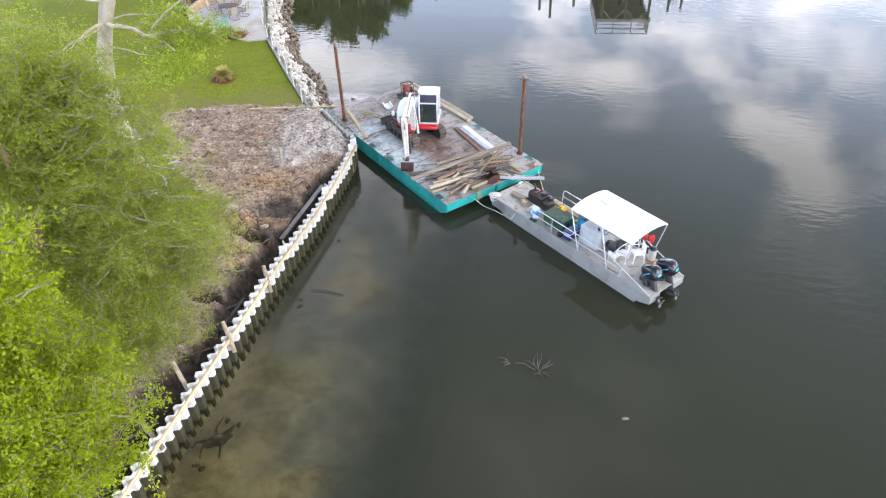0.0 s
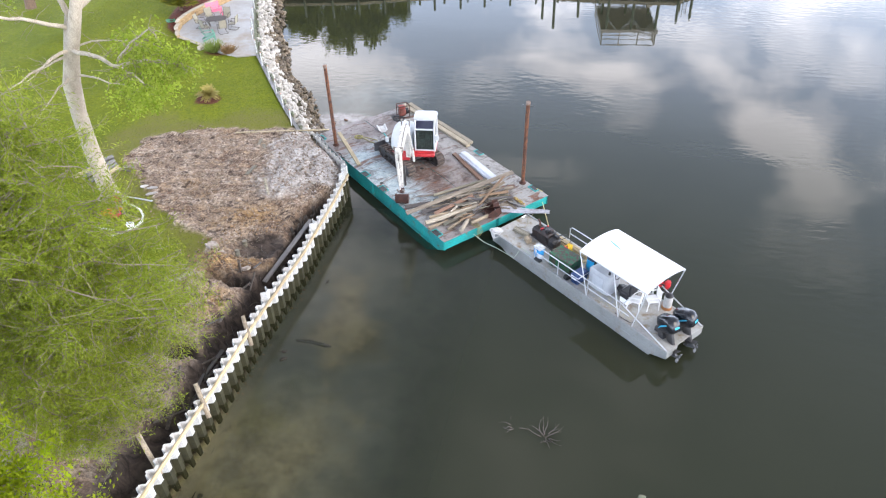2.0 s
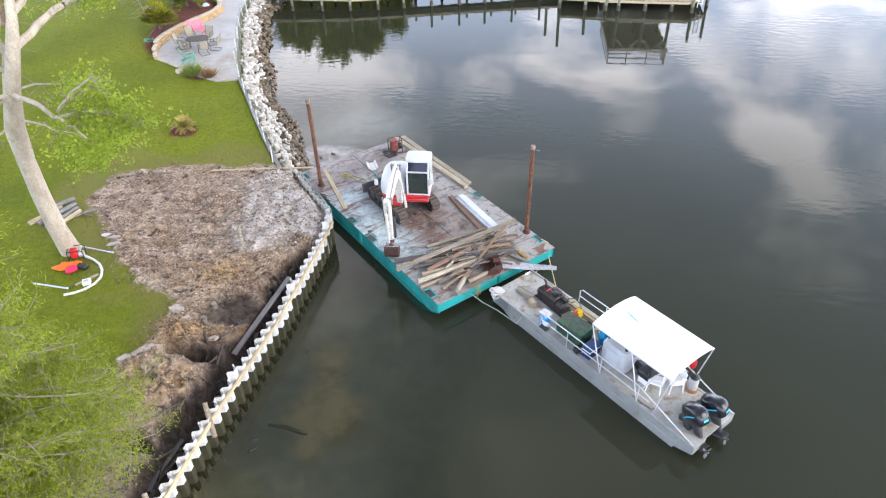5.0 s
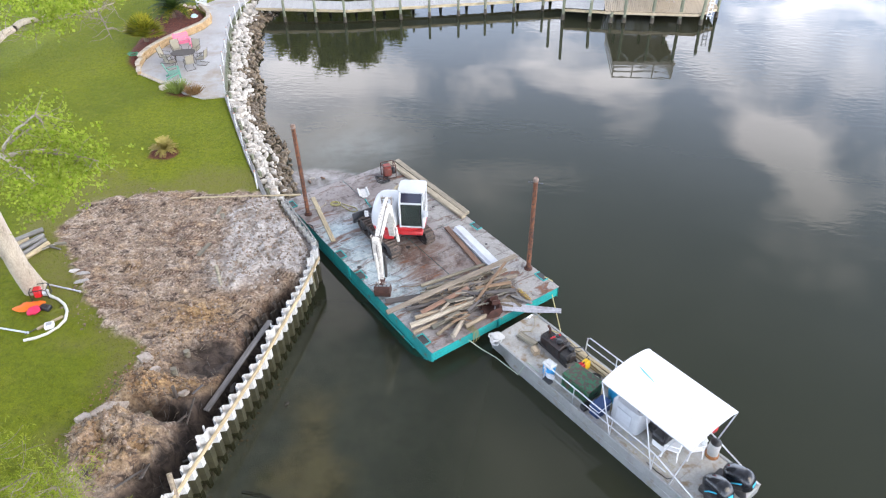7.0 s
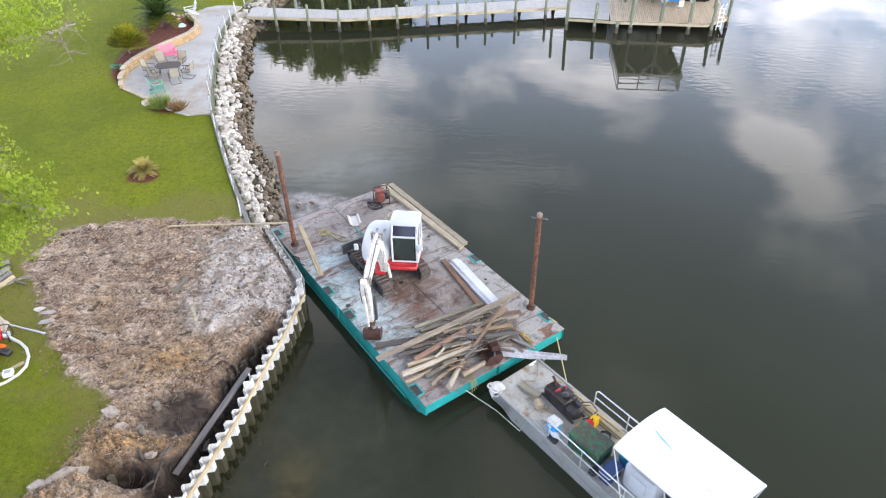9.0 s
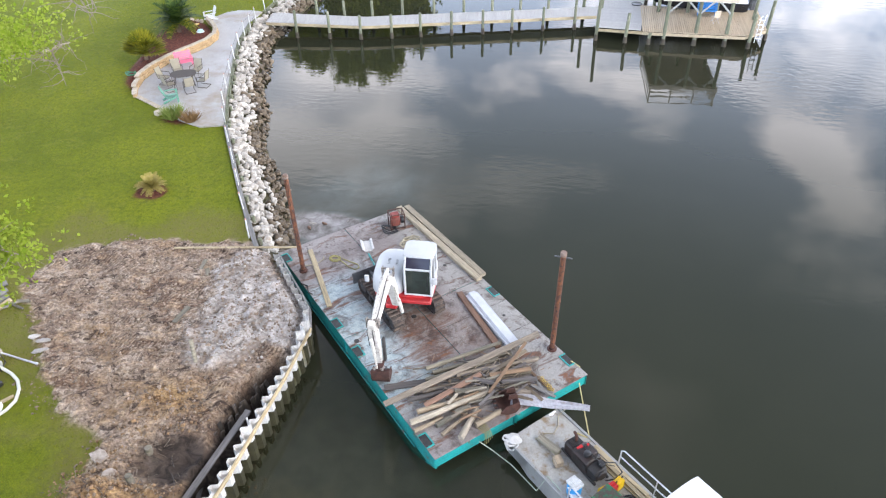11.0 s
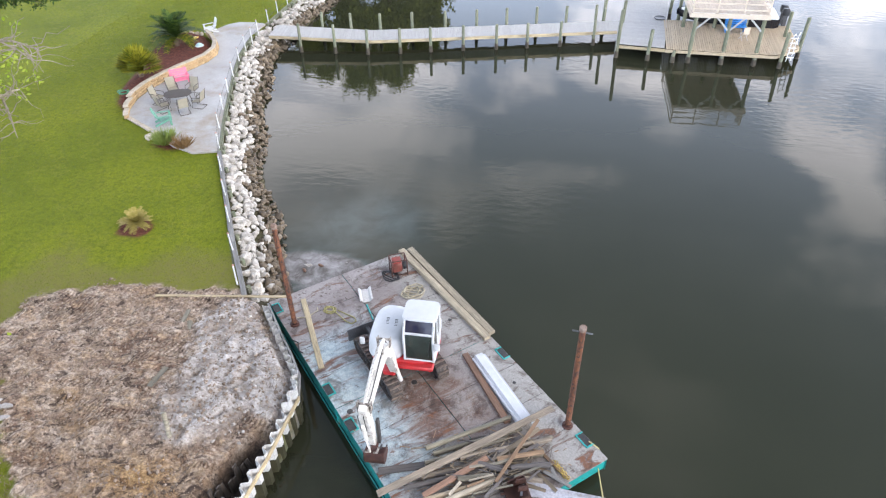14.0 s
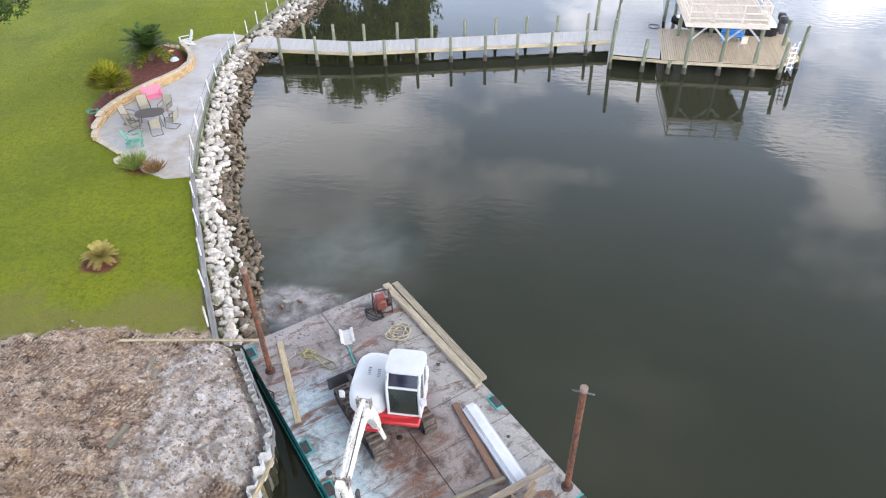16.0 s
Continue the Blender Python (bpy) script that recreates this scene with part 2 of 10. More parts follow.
    b.inputs["Roughness"].default_value = 0.9
    b.inputs["Specular IOR Level"].default_value = 0.2
    h = mix_node(nt, attr("dirt"), n3, d2)
    h2 = mix_node(nt, 0.35, h, d3)
    h3 = mix_node(nt, 0.15, h2, marks)
    bump_node(nt, h3, 0.85, 0.12, b)
    return m


def water_material():
    """Turbid bay water: sky mirrored by Fresnel over a murky, half-clear body."""
    m, nt, N, L, b = nodes("water")
    out = N["Material Output"]
    N.remove(b)
    tc = N.new("ShaderNodeTexCoord")
    v = tc.outputs["Object"]
    mp = N.new("ShaderNodeMapping")
    mp.inputs["Scale"].default_value = (0.5, 1.0, 1.0)
    mp.inputs["Rotation"].default_value = (0, 0, 0.2)
    L.new(v, mp.inputs[0])
    w1 = noise_node(nt, mp.outputs[0], 2.6, 2, 0.5)
    w2 = noise_node(nt, mp.outputs[0], 0.16, 2, 0.4)
    w3 = noise_node(nt, mp.outputs[0], 3.2, 1, 0.4)
    # wind-ruffled streaks among calm water
    patch = ramp_node(nt, noise_node(nt, mp.outputs[0], 0.06, 3, 0.6), 0.46, 0.70, (0.06, 0.06, 0.06), (1.0, 1.0, 1.0))
    h = N.new("ShaderNodeMath"); h.operation = "MULTIPLY_ADD"
    L.new(w1, h.inputs[0]); L.new(patch, h.inputs[1]); L.new(w2, h.inputs[2])
    h2 = N.new("ShaderNodeMath"); h2.operation = "MULTIPLY_ADD"
    L.new(w3, h2.inputs[0]); h2.inputs[1].default_value = 0.003; L.new(h.outputs[0], h2.inputs[2])
    bp = N.new("ShaderNodeBump")
    bp.inputs["Strength"].default_value = 0.48
    bp.inputs["Distance"].default_value = 0.035
    L.new(h2.outputs[0], bp.inputs["Height"])
    body = N.new("ShaderNodeBsdfDiffuse")
    clean = N.new("ShaderNodeMixRGB")
    L.new(mix_node(nt, ramp_node(nt, noise_node(nt, v, 0.05, 4), 0.35, 0.65), (0.021, 0.0235, 0.013), (0.028, 0.030, 0.018)), clean.inputs[1])
    silt = N.new("ShaderNodeAttribute")       # stirred-up sand off the barge's landward corner
    silt.attribute_name = "silt"
    grit = mix_node(nt, ramp_node(nt, noise_node(nt, v, 1.6, 7, 0.68, 0.5), 0.38, 0.60), (0.125, 0.11, 0.105), (0.33, 0.315, 0.32))
    haze = mix_node(nt, ramp_node(nt, silt.outputs["Fac"], 0.30, 0.62), (0.15, 0.185, 0.185), grit)
    thick = ramp_node(nt, noise_node(nt, v, 0.8, 5, 0.6, 0.4), 0.30, 0.62, (0.45, 0.45, 0.45))
    L.new(mix_node(nt, 1.0, thick, silt.outputs["Fac"], "MULTIPLY"), clean.inputs[0])
    L.new(haze, clean.inputs[2])
    L.new(clean.outputs[0], body.inputs[0])
    clear = N.new("ShaderNodeBsdfTransparent")
    clear.inputs[0].default_value = (0.86, 0.84, 0.70, 1)
    mx = N.new("ShaderNodeMixShader")
    depth = N.new("ShaderNodeAttribute")      # 1 over deep water, less over the shallows
    depth.attribute_name = "murk"
    L.new(depth.outputs["Fac"], mx.inputs[0])
    L.new(clear.outputs[0], mx.inputs[1]); L.new(body.outputs[0], mx.inputs[2])
    gl = N.new("ShaderNodeBsdfGlossy")
    gl.inputs["Roughness"].default_value = 0.02
    L.new(bp.outputs[0], gl.inputs["Normal"])
    fr = N.new("ShaderNodeLayerWeight")       # gloss by Schlick's rule, alike from above and below
    fr.inputs["Blend"].default_value = 0.5
    L.new(bp.outputs[0], fr.inputs["Normal"])
    p5 = N.new("ShaderNodeMath"); p5.operation = "POWER"
    L.new(fr.outputs["Facing"], p5.inputs[0]); p5.inputs[1].default_value = 4.8
    sch = N.new("ShaderNodeMath"); sch.operation = "MULTIPLY_ADD"
    L.new(p5.outputs[0], sch.inputs[0]); sch.inputs[1].default_value = 0.97; sch.inputs[2].default_value = 0.027
    mx2 = N.new("ShaderNodeMixShader")
    L.new(sch.outputs[0], mx2.inputs[0])
    L.new(mx.outputs[0], mx2.inputs[1]); L.new(gl.outputs[0], mx2.inputs[2])
    L.new(mx2.outputs[0], out.inputs[0])
    return m


M_GROUND, M_WATER = ground_material(), water_material()
M_VINYL = surf("white_vinyl", (0.60, 0.59, 0.57), (0.50, 0.49, 0.475), 3, 25, wear=(0.62, 0.57, 0.47), wear_lo=0.62, wear_hi=0.82, rough=0.45, bump=0.08, rand=0.08)
M_VINYL_OLD = surf("dull_white_vinyl", (0.58, 0.60, 0.64), (0.48, 0.50, 0.54), 2, 25, wear=(0.36, 0.31, 0.26), wear_lo=0.60, wear_hi=0.76, rough=0.5, bump=0.03, fine_amt=0.10)
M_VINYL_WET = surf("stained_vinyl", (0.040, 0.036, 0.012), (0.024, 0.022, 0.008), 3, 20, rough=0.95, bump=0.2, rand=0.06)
M_PINE = wood("treated_pine", (0.52, 0.42, 0.26), (0.38, 0.31, 0.19), 0, wear=(0.22, 0.19, 0.14))
M_WALER = wood("golden_waler_timber", (0.62, 0.50, 0.30), (0.48, 0.38, 0.23), 0)
M_SNAG = plain("waterlogged_wood", (0.035, 0.029, 0.022), 0.95)
M_PALEGREY = wood("silvered_board", (0.20, 0.185, 0.175), (0.12, 0.11, 0.105), 0)
M_PINE_Z = wood("treated_pine_upright", (0.38, 0.31, 0.19), (0.27, 0.22, 0.13), 2)
M_GREYWOOD = wood("weathered_wood", (0.27, 0.26, 0.245), (0.17, 0.165, 0.155), 0)
M_GREYWOOD_Z = wood("weathered_wood_upright", (0.13, 0.10, 0.08), (0.05, 0.045, 0.04), 2)
M_LOG = wood("pile_offcut", (0.28, 0.25, 0.185), (0.14, 0.125, 0.095), 0, wear=(0.11, 0.12, 0.10), rand=0.38)
M_LOG_TAN = wood("tan_offcut", (0.34, 0.27, 0.185), (0.19, 0.15, 0.105), 0, wear=(0.17, 0.13, 0.09), rand=0.3)
M_LOG_CREAM = wood("cream_offcut", (0.42, 0.365, 0.285), (0.27, 0.23, 0.175), 0, wear=(0.26, 0.20, 0.14), rand=0.2)
M_LOG_BROWN = wood("brown_offcut", (0.27, 0.22, 0.165), (0.15, 0.125, 0.098), 0, wear=(0.10, 0.08, 0.065), rand=0.3)
M_LOG_ORANGE = wood("orange_split_wood", (0.32, 0.21, 0.125), (0.20, 0.125, 0.075), 0, rand=0.25)
M_EDGE = wood("edge_timber", (0.40, 0.34, 0.24), (0.27, 0.225, 0.16), 0, wear=(0.14, 0.11, 0.08))
M_LOG_DARK = wood("old_pile_offcut", (0.15, 0.13, 0.12), (0.07, 0.065, 0.065), 0)
M_LOG_RED = wood("heartwood_plank", (0.26, 0.15, 0.10), (0.17, 0.10, 0.07), 0)
M_DECKBOARD = wood("tan_deck_board", (0.55, 0.445, 0.30), (0.45, 0.36, 0.24), 1, rand=0.14)
M_DOCKTAN = surf("tan_composite_board", (0.52, 0.42, 0.29), (0.45, 0.36, 0.25), 1.2, 16, rough=0.75, bump=0.12, stretch=(3, 0.6, 1), rand=0.07, fine_amt=0.12)
M_PIERWHITE = surf("weathered_pier_boards", (0.45, 0.44, 0.425), (0.38, 0.37, 0.355), 1.2, 18, rough=0.7, bump=0.15, stretch=(8, 1, 1), rand=0.06)
M_PILING = surf("green_treated_piling", (0.13, 0.15, 0.095), (0.20, 0.20, 0.135), 1.5, 14, wear=(0.35, 0.33, 0.27), rough=0.85, bump=0.4, stretch=(4, 4, 0.8), rand=0.12)
M_BARNACLE = surf("oyster_crust", (0.045, 0.038, 0.028), (0.10, 0.082, 0.062), 8, 50, rough=0.95, bump=1.0, dist=0.03)
M_RUST = surf("rusted_steel_pipe", (0.065, 0.026, 0.016), (0.20, 0.075, 0.032), 4, 26, wear=(0.035, 0.022, 0.018), wear_lo=0.52, wear_hi=0.60, rough=0.85, bump=0.5, stretch=(2, 2, 1))
M_BEAM = wood("weathered_brown_timber", (0.27, 0.22, 0.155), (0.16, 0.13, 0.10), 0, wear=(0.10, 0.085, 0.07))
M_RUSTY = surf("rusty_iron", (0.10, 0.04, 0.028), (0.055, 0.028, 0.022), 5, 40, rough=0.7, metal=0.25, bump=0.35)
M_TEAL = surf("teal_hull_paint", (0.015, 0.35, 0.33), (0.02, 0.26, 0.25), 1.2, 20, wear=(0.16, 0.11, 0.07), wear_lo=0.60, wear_hi=0.66, wear_scale=2.6, rough=0.5, bump=0.12)
M_STEELDARK = surf("dark_steel", (0.035, 0.035, 0.038), (0.07, 0.065, 0.062), 4, 30, rough=0.55, metal=0.4, bump=0.2)
M_GREYSTEEL = surf("grey_steel", (0.12, 0.125, 0.13), (0.08, 0.08, 0.085), 3, 30, rough=0.5, metal=0.3, bump=0.15)
M_RUBBER = surf("muddy_rubber", (0.035, 0.03, 0.028), (0.07, 0.055, 0.048), 6, 40, wear=(0.17, 0.125, 0.095), wear_lo=0.52, wear_hi=0.75, rough=0.85, bump=0.3)
M_PADMUD = surf("mud_caked_track_pads", (0.15, 0.11, 0.085), (0.06, 0.048, 0.042), 5, 30, rough=0.9, bump=0.4, rand=0.3)
M_WHITEPAINT = surf("white_machine_paint", (0.50, 0.51, 0.52), (0.45, 0.46, 0.47), 2, 30, wear=(0.44, 0.41, 0.38), wear_lo=0.66, wear_hi=0.8, rough=0.4, bump=0.0, fine_amt=0.06)
M_BOOM = surf("scratched_white_paint", (0.74, 0.71, 0.66), (0.62, 0.58, 0.52), 4, 30, wear=(0.20, 0.14, 0.10), wear_lo=0.55, wear_hi=0.68, rough=0.5, bump=0.1)
M_PIVOT = surf("greasy_pivot_paint", (0.42, 0.38, 0.33), (0.16, 0.13, 0.11), 7, 40, wear=(0.05, 0.04, 0.035), wear_lo=0.5, wear_hi=0.6, rough=0.5)
M_REDPAINT = surf("red_machine_paint", (0.50, 0.025, 0.028), (0.40, 0.025, 0.028), 3, 30, rough=0.4, bump=0.03)
M_CABGLASS = glass("tinted_cab_glass", (0.05, 0.065, 0.055))
M_DARKGLASS = plain("black_skylight_glass", (0.012, 0.012, 0.03), 0.06)
M_BLACK = plain("black_plastic", (0.018, 0.018, 0.02), 0.45)
M_ALU = surf("dull_aluminium", (0.30, 0.305, 0.298), (0.37, 0.375, 0.365), 1.5, 20, wear=(0.25, 0.215, 0.17), wear_lo=0.56, wear_hi=0.70, rough=0.45, metal=0.35, bump=0.04, fine_amt=0.12)
M_ALUDECK = surf("dirty_aluminium_deck", (0.33, 0.315, 0.285), (0.44, 0.43, 0.40), 1.8, 18, wear=(0.24, 0.175, 0.105), wear_lo=0.53, wear_hi=0.66, rough=0.6, metal=0.15, bump=0.06, fine_amt=0.18)
M_GALV = plain("galvanised_tube", (0.62, 0.63, 0.65), 0.35, 0.5)
M_WHITE = plain("white_plastic", (0.80, 0.80, 0.80), 0.4, 0, 0.06)
M_POSTWHITE = plain("dull_white_pipe", (0.60, 0.60, 0.58), 0.5)
M_CANVAS = surf("white_canvas", (0.93, 0.93, 0.94), (0.90, 0.90, 0.91), 2, 40, rough=0.8, bump=0.05, fine_amt=0.06)
M_BLUE = plain("blue_plastic", (0.02, 0.20, 0.42), 0.4)
M_BLUETARP = plain("blue_cloth", (0.04, 0.42, 0.62), 0.7)
M_NAVY = plain("navy_plastic", (0.008, 0.03, 0.10), 0.4)
M_GREENBOX = surf("green_painted_steel", (0.012, 0.11, 0.045), (0.008, 0.065, 0.03), 3, 25, wear=(0.07, 0.045, 0.032), wear_lo=0.50, wear_hi=0.62, rough=0.5, bump=0.15)
M_YELLOW = plain("yellow_plastic", (0.75, 0.47, 0.01), 0.4)
M_RED = plain("red_plastic", (0.55, 0.015, 0.02), 0.4)
M_ORANGE = plain("orange_fabric", (0.80, 0.16, 0.01), 0.8)
M_ROPE = surf("old_rope", (0.42, 0.38, 0.28), (0.34, 0.30, 0.22), 8, 60, rough=0.9, bump=0.4)
M_ROPEY = surf("yellow_rope", (0.36, 0.31, 0.12), (0.28, 0.26, 0.12), 8, 60, rough=0.9, bump=0.4)
M_CONCRETE = surf("pale_concrete", (0.43, 0.425, 0.42), (0.355, 0.345, 0.335), 0.5, 9, wear=(0.27, 0.215, 0.15), wear_lo=0.51, wear_hi=0.74, wear_scale=0.45, rough=0.85, bump=0.06, fine_amt=0.12)
M_BLOCK = surf("tan_wall_block", (0.47, 0.33, 0.17), (0.40, 0.27, 0.14), 3, 22, rough=0.9, bump=0.5, dist=0.02, rand=0.16)
M_CAP = surf("pale_cap_stone", (0.50, 0.43, 0.33), (0.40, 0.34, 0.265), 3, 22, rough=0.9, bump=0.4, rand=0.1)
M_ROCK = surf("white_limestone", (0.53, 0.50, 0.455), (0.36, 0.33, 0.285), 1.5, 7, wear=(0.30, 0.23, 0.165), wear_lo=0.58, wear_hi=0.72, rough=0.9, bump=0.5, dist=0.02, rand=0.26)
M_ROCKWET = surf("algae_stained_rock", (0.115, 0.083, 0.050), (0.20, 0.155, 0.105), 2, 10, wear=(0.05, 0.04, 0.03), wear_lo=0.5, wear_hi=0.65, rough=0.7, bump=0.5, dist=0.02, rand=0.3)
M_ROCK_S = surf("white_limestone_loose", (0.53, 0.50, 0.455), (0.36, 0.33, 0.285), 1.5, 7, wear=(0.30, 0.23, 0.165), wear_lo=0.58, wear_hi=0.72, rough=0.9, bump=0.5, dist=0.02, rand=0.26, island=True)
M_ROCKWET_S = surf("algae_stained_rock_loose", (0.115, 0.083, 0.050), (0.20, 0.155, 0.105), 2, 10, wear=(0.05, 0.04, 0.03), wear_lo=0.5, wear_hi=0.65, rough=0.7, bump=0.5, dist=0.02, rand=0.3, island=True)
M_CLOD = surf("earth_clods", (0.32, 0.25, 0.19), (0.19, 0.135, 0.10), 2, 18, wear=(0.34, 0.27, 0.21), rough=0.95, bump=0.6, dist=0.02, rand=0.35, island=True)
M_CLAYCLOD = surf("clay_clods", (0.34, 0.22, 0.115), (0.20, 0.12, 0.065), 2, 12, wear=(0.10, 0.07, 0.05), wear_lo=0.5, wear_hi=0.65, rough=0.95, bump=0.7, dist=0.03, rand=0.4, island=True)
M_SANDCLOD = surf("sand_clods", (0.48, 0.45, 0.42), (0.34, 0.31, 0.28), 2, 18, rough=0.95, bump=0.6, dist=0.02, rand=0.25, island=True)
M_BARK = surf("pale_smooth_bark", (0.52, 0.445, 0.35), (0.38, 0.32, 0.25), 1.2, 16, wear=(0.22, 0.18, 0.13), wear_lo=0.6, wear_hi=0.7, rough=0.9, bump=0.4, dist=0.02, stretch=(2, 2, 0.6))
M_TWIG = surf("grey_twigs", (0.30, 0.255, 0.19), (0.19, 0.155, 0.11), 2, 20, rough=0.95, bump=0.2)
M_CYPBARK = surf("red_brown_bark", (0.22, 0.14, 0.09), (0.15, 0.10, 0.07), 2, 20, rough=0.95, bump=0.5, stretch=(3, 3, 0.5))
M_LEAF_CYP = leaf_mat("feathery_green_needles", (0.18, 0.25, 0.018), (0.335, 0.375, 0.055), trans=0.5)
M_LEAF_BRIGHT = leaf_mat("bright_spring_leaves", (0.22, 0.315, 0.008), (0.37, 0.425, 0.022), trans=0.5)
M_LEAF_SYC = leaf_mat("young_sycamore_leaves", (0.20, 0.29, 0.02), (0.35, 0.41, 0.065), trans=0.5)
M_LEAF_OAK = leaf_mat("dark_oak_leaves", (0.035, 0.07, 0.018), (0.07, 0.115, 0.03))
M_LEAF_SHORE = leaf_mat("olive_green_leaves", (0.19, 0.22, 0.04), (0.32, 0.34, 0.09), trans=0.4)
M_SAGO = leaf_mat("sago_fronds", (0.03, 0.065, 0.018), (0.10, 0.145, 0.03), trans=0.25)
M_SAGODRY = leaf_mat("yellowed_sago_fronds", (0.34, 0.30, 0.075), (0.50, 0.40, 0.16), trans=0.3)
M_PALMETTO = leaf_mat("yellow_green_fronds", (0.05, 0.10, 0.010), (0.34, 0.31, 0.03), trans=0.3)
M_GRASSTALL = leaf_mat("tall_grass", (0.16, 0.23, 0.05), (0.26, 0.30, 0.09))
M_GRASSDRY = leaf_mat("dry_grass", (0.32, 0.21, 0.10), (0.24, 0.14, 0.07))
M_LAWN = leaf_mat("lawn_blades", (0.092, 0.120, 0.005), (0.20, 0.207, 0.013), trans=0.2)
M_PINK = plain("pink_plastic", (0.70, 0.17, 0.27), 0.5)
M_GREENCHAIR = plain("pale_green_plastic", (0.12, 0.29, 0.21), 0.5)
M_CHAIRFABRIC = plain("tan_sling_fabric", (0.30, 0.27, 0.20), 0.8)
M_BRONZE = plain("bronze_frame", (0.085, 0.07, 0.055), 0.5, 0.3)
M_TABLETOP = plain("brown_slatted_tabletop", (0.055, 0.043, 0.034), 0.75)
M_CREAM = plain("cream_board", (0.62, 0.53, 0.42), 0.6)
M_NAVYHULL = plain("black_gelcoat", (0.015, 0.016, 0.02), 0.2)
M_HOSE = plain("white_suction_hose", (0.58, 0.58, 0.52), 0.5)

# ---- mesh helpers ----
class Geo:
    """Collects vertices and faces of one mesh."""

    def __init__(self):
        self.v, self.f = [], []

    def add(self, verts, faces, m=None):
        k = len(self.v)
        self.v += [tuple(m @ Vector(p)) for p in verts] if m else [tuple(p) for p in verts]
        self.f += [tuple(i + k for i in f) for f in faces]
        return self

    def box(self, c, s, ch=0.01, m=None):
        """A box with chamfered edges, by its centre and size."""
        hx, hy, hz = s[0] / 2, s[1] / 2, s[2] / 2
        ch = min(ch, hx * 0.45, hy * 0.45, hz * 0.45)
        vs, at = [], {}
        for sx in (-1, 1):
            for sy in (-1, 1):
                for sz in (-1, 1):
                    for ax in range(3):
                        p = [sx * (hx - ch), sy * (hy - ch), sz * (hz - ch)]
                        p[ax] = (sx * hx, sy * hy, sz * hz)[ax]
                        at[sx, sy, sz, ax] = len(vs)
                        vs.append((p[0] + c[0], p[1] + c[1], p[2] + c[2]))
        fs = []
        for ax in range(3):
            o = [a for a in range(3) if a != ax]
            for s1 in (-1, 1):
                q = []
                for a, b in ((-1, -1), (1, -1), (1, 1), (-1, 1)):
                    k = [0, 0, 0]
                    k[ax], k[o[0]], k[o[1]] = s1, a, b
                    q.append(at[(*k, ax)])
                flip = (s1 > 0) == (ax == 1)
                fs.append(tuple(q[::-1]) if flip else tuple(q))
        for ax in range(3):          # edges along ax
            o = [a for a in range(3) if a != ax]
            for a in (-1, 1):
                for b in (-1, 1):
                    q = []
                    for e, face in ((-1, o[0]), (1, o[0]), (1, o[1]), (-1, o[1])):
                        k = [0, 0, 0]
                        k[ax], k[o[0]], k[o[1]] = e, a, b
                        q.append(at[(*k, face)])
                    fs.append(tuple(q))
        for sx in (-1, 1):
            for sy in (-1, 1):
                for sz in (-1, 1):
                    fs.append(tuple(at[sx, sy, sz, ax] for ax in range(3)))
        return self.add(vs, fs, m)

    def cyl(self, p0, p1, r0, r1=None, n=10):
        return self.tube([p0, p1], [r0, r0 if r1 is None else r1], n)

    def tube(self, pts, r, n=6, cap=True):
        """A round sweep along points; r is one radius or one for each point."""
        pts = [Vector(p) for p in pts]
        rs = r if isinstance(r, (list, tuple)) else [r] * len(pts)
        k = len(self.v)
        up = Vector((0, 0, 1))
        prev = None
        for i, p in enumerate(pts):
            d = (pts[min(i + 1, len(pts) - 1)] - pts[max(i - 1, 0)])
            d = d.normalized() if d.length > 1e-9 else up
            if prev is None:
                a = d.orthogonal().normalized() if abs(d.z) > 0.99 else d.cross(up).normalized()
            else:
                a = prev - d * prev.dot(d)
                a = a.normalized() if a.length > 1e-6 else d.orthogonal().normalized()
            prev = a
            b = d.cross(a)
            for j in range(n):
                t = 2 * math.pi * j / n
                self.v.append(tuple(p + (a * math.cos(t) + b * math.sin(t)) * rs[i]))
        for i in range(len(pts) - 1):
            for j in range(n):
                q = k + i * n
                self.f.append((q + j, q + (j + 1) % n, q + n + (j + 1) % n, q + n + j))
        if cap:
            self.f.append(tuple(k + j for j in reversed(range(n))))
            self.f.append(tuple(k + (len(pts) - 1) * n + j for j in range(n)))
        return self

    def lathe(self, prof, n=16, m=None):
        """A turned shape from (radius, height) pairs."""
        vs, fs = [], []
        for r, z in prof:
            for j in range(n):
                t = 2 * math.pi * j / n
                vs.append((r * math.cos(t), r * math.sin(t), z))
        for i in range(len(prof) - 1):
            for j in range(n):
                fs.append((i * n + j, i * n + (j + 1) % n, (i + 1) * n + (j + 1) % n, (i + 1) * n + j))
        fs.append(tuple(reversed(range(n))))
        fs.append(tuple((len(prof) - 1) * n + j for j in range(n)))
        return self.add(vs, fs, m)

    def prism(self, poly, z0, z1, ch=0.0, m=None):
        """An upright prism over a counter-clockwise outline, with a chamfered top edge."""
        n = len(poly)
        cx, cy = sum(p[0] for p in poly) / n, sum(p[1] for p in poly) / n
        rings = [(poly, z0), (poly, z1 - ch)]
        if ch:
            inner = []
            for x, y in poly:
                d = math.hypot(x - cx, y - cy) or 1
                inner.append((x - (x - cx) / d * ch, y - (y - cy) / d * ch))
            rings.append((inner, z1))
        vs = [(x, y, z) for ring, z in rings for x, y in ring]
        fs = []
        for i in range(len(rings) - 1):
            for j in range(n):
                fs.append((i * n + j, i * n + (j + 1) % n, (i + 1) * n + (j + 1) % n, (i + 1) * n + j))
        fs += [tuple(reversed(range(n))), tuple((len(rings) - 1) * n + j for j in range(n))]
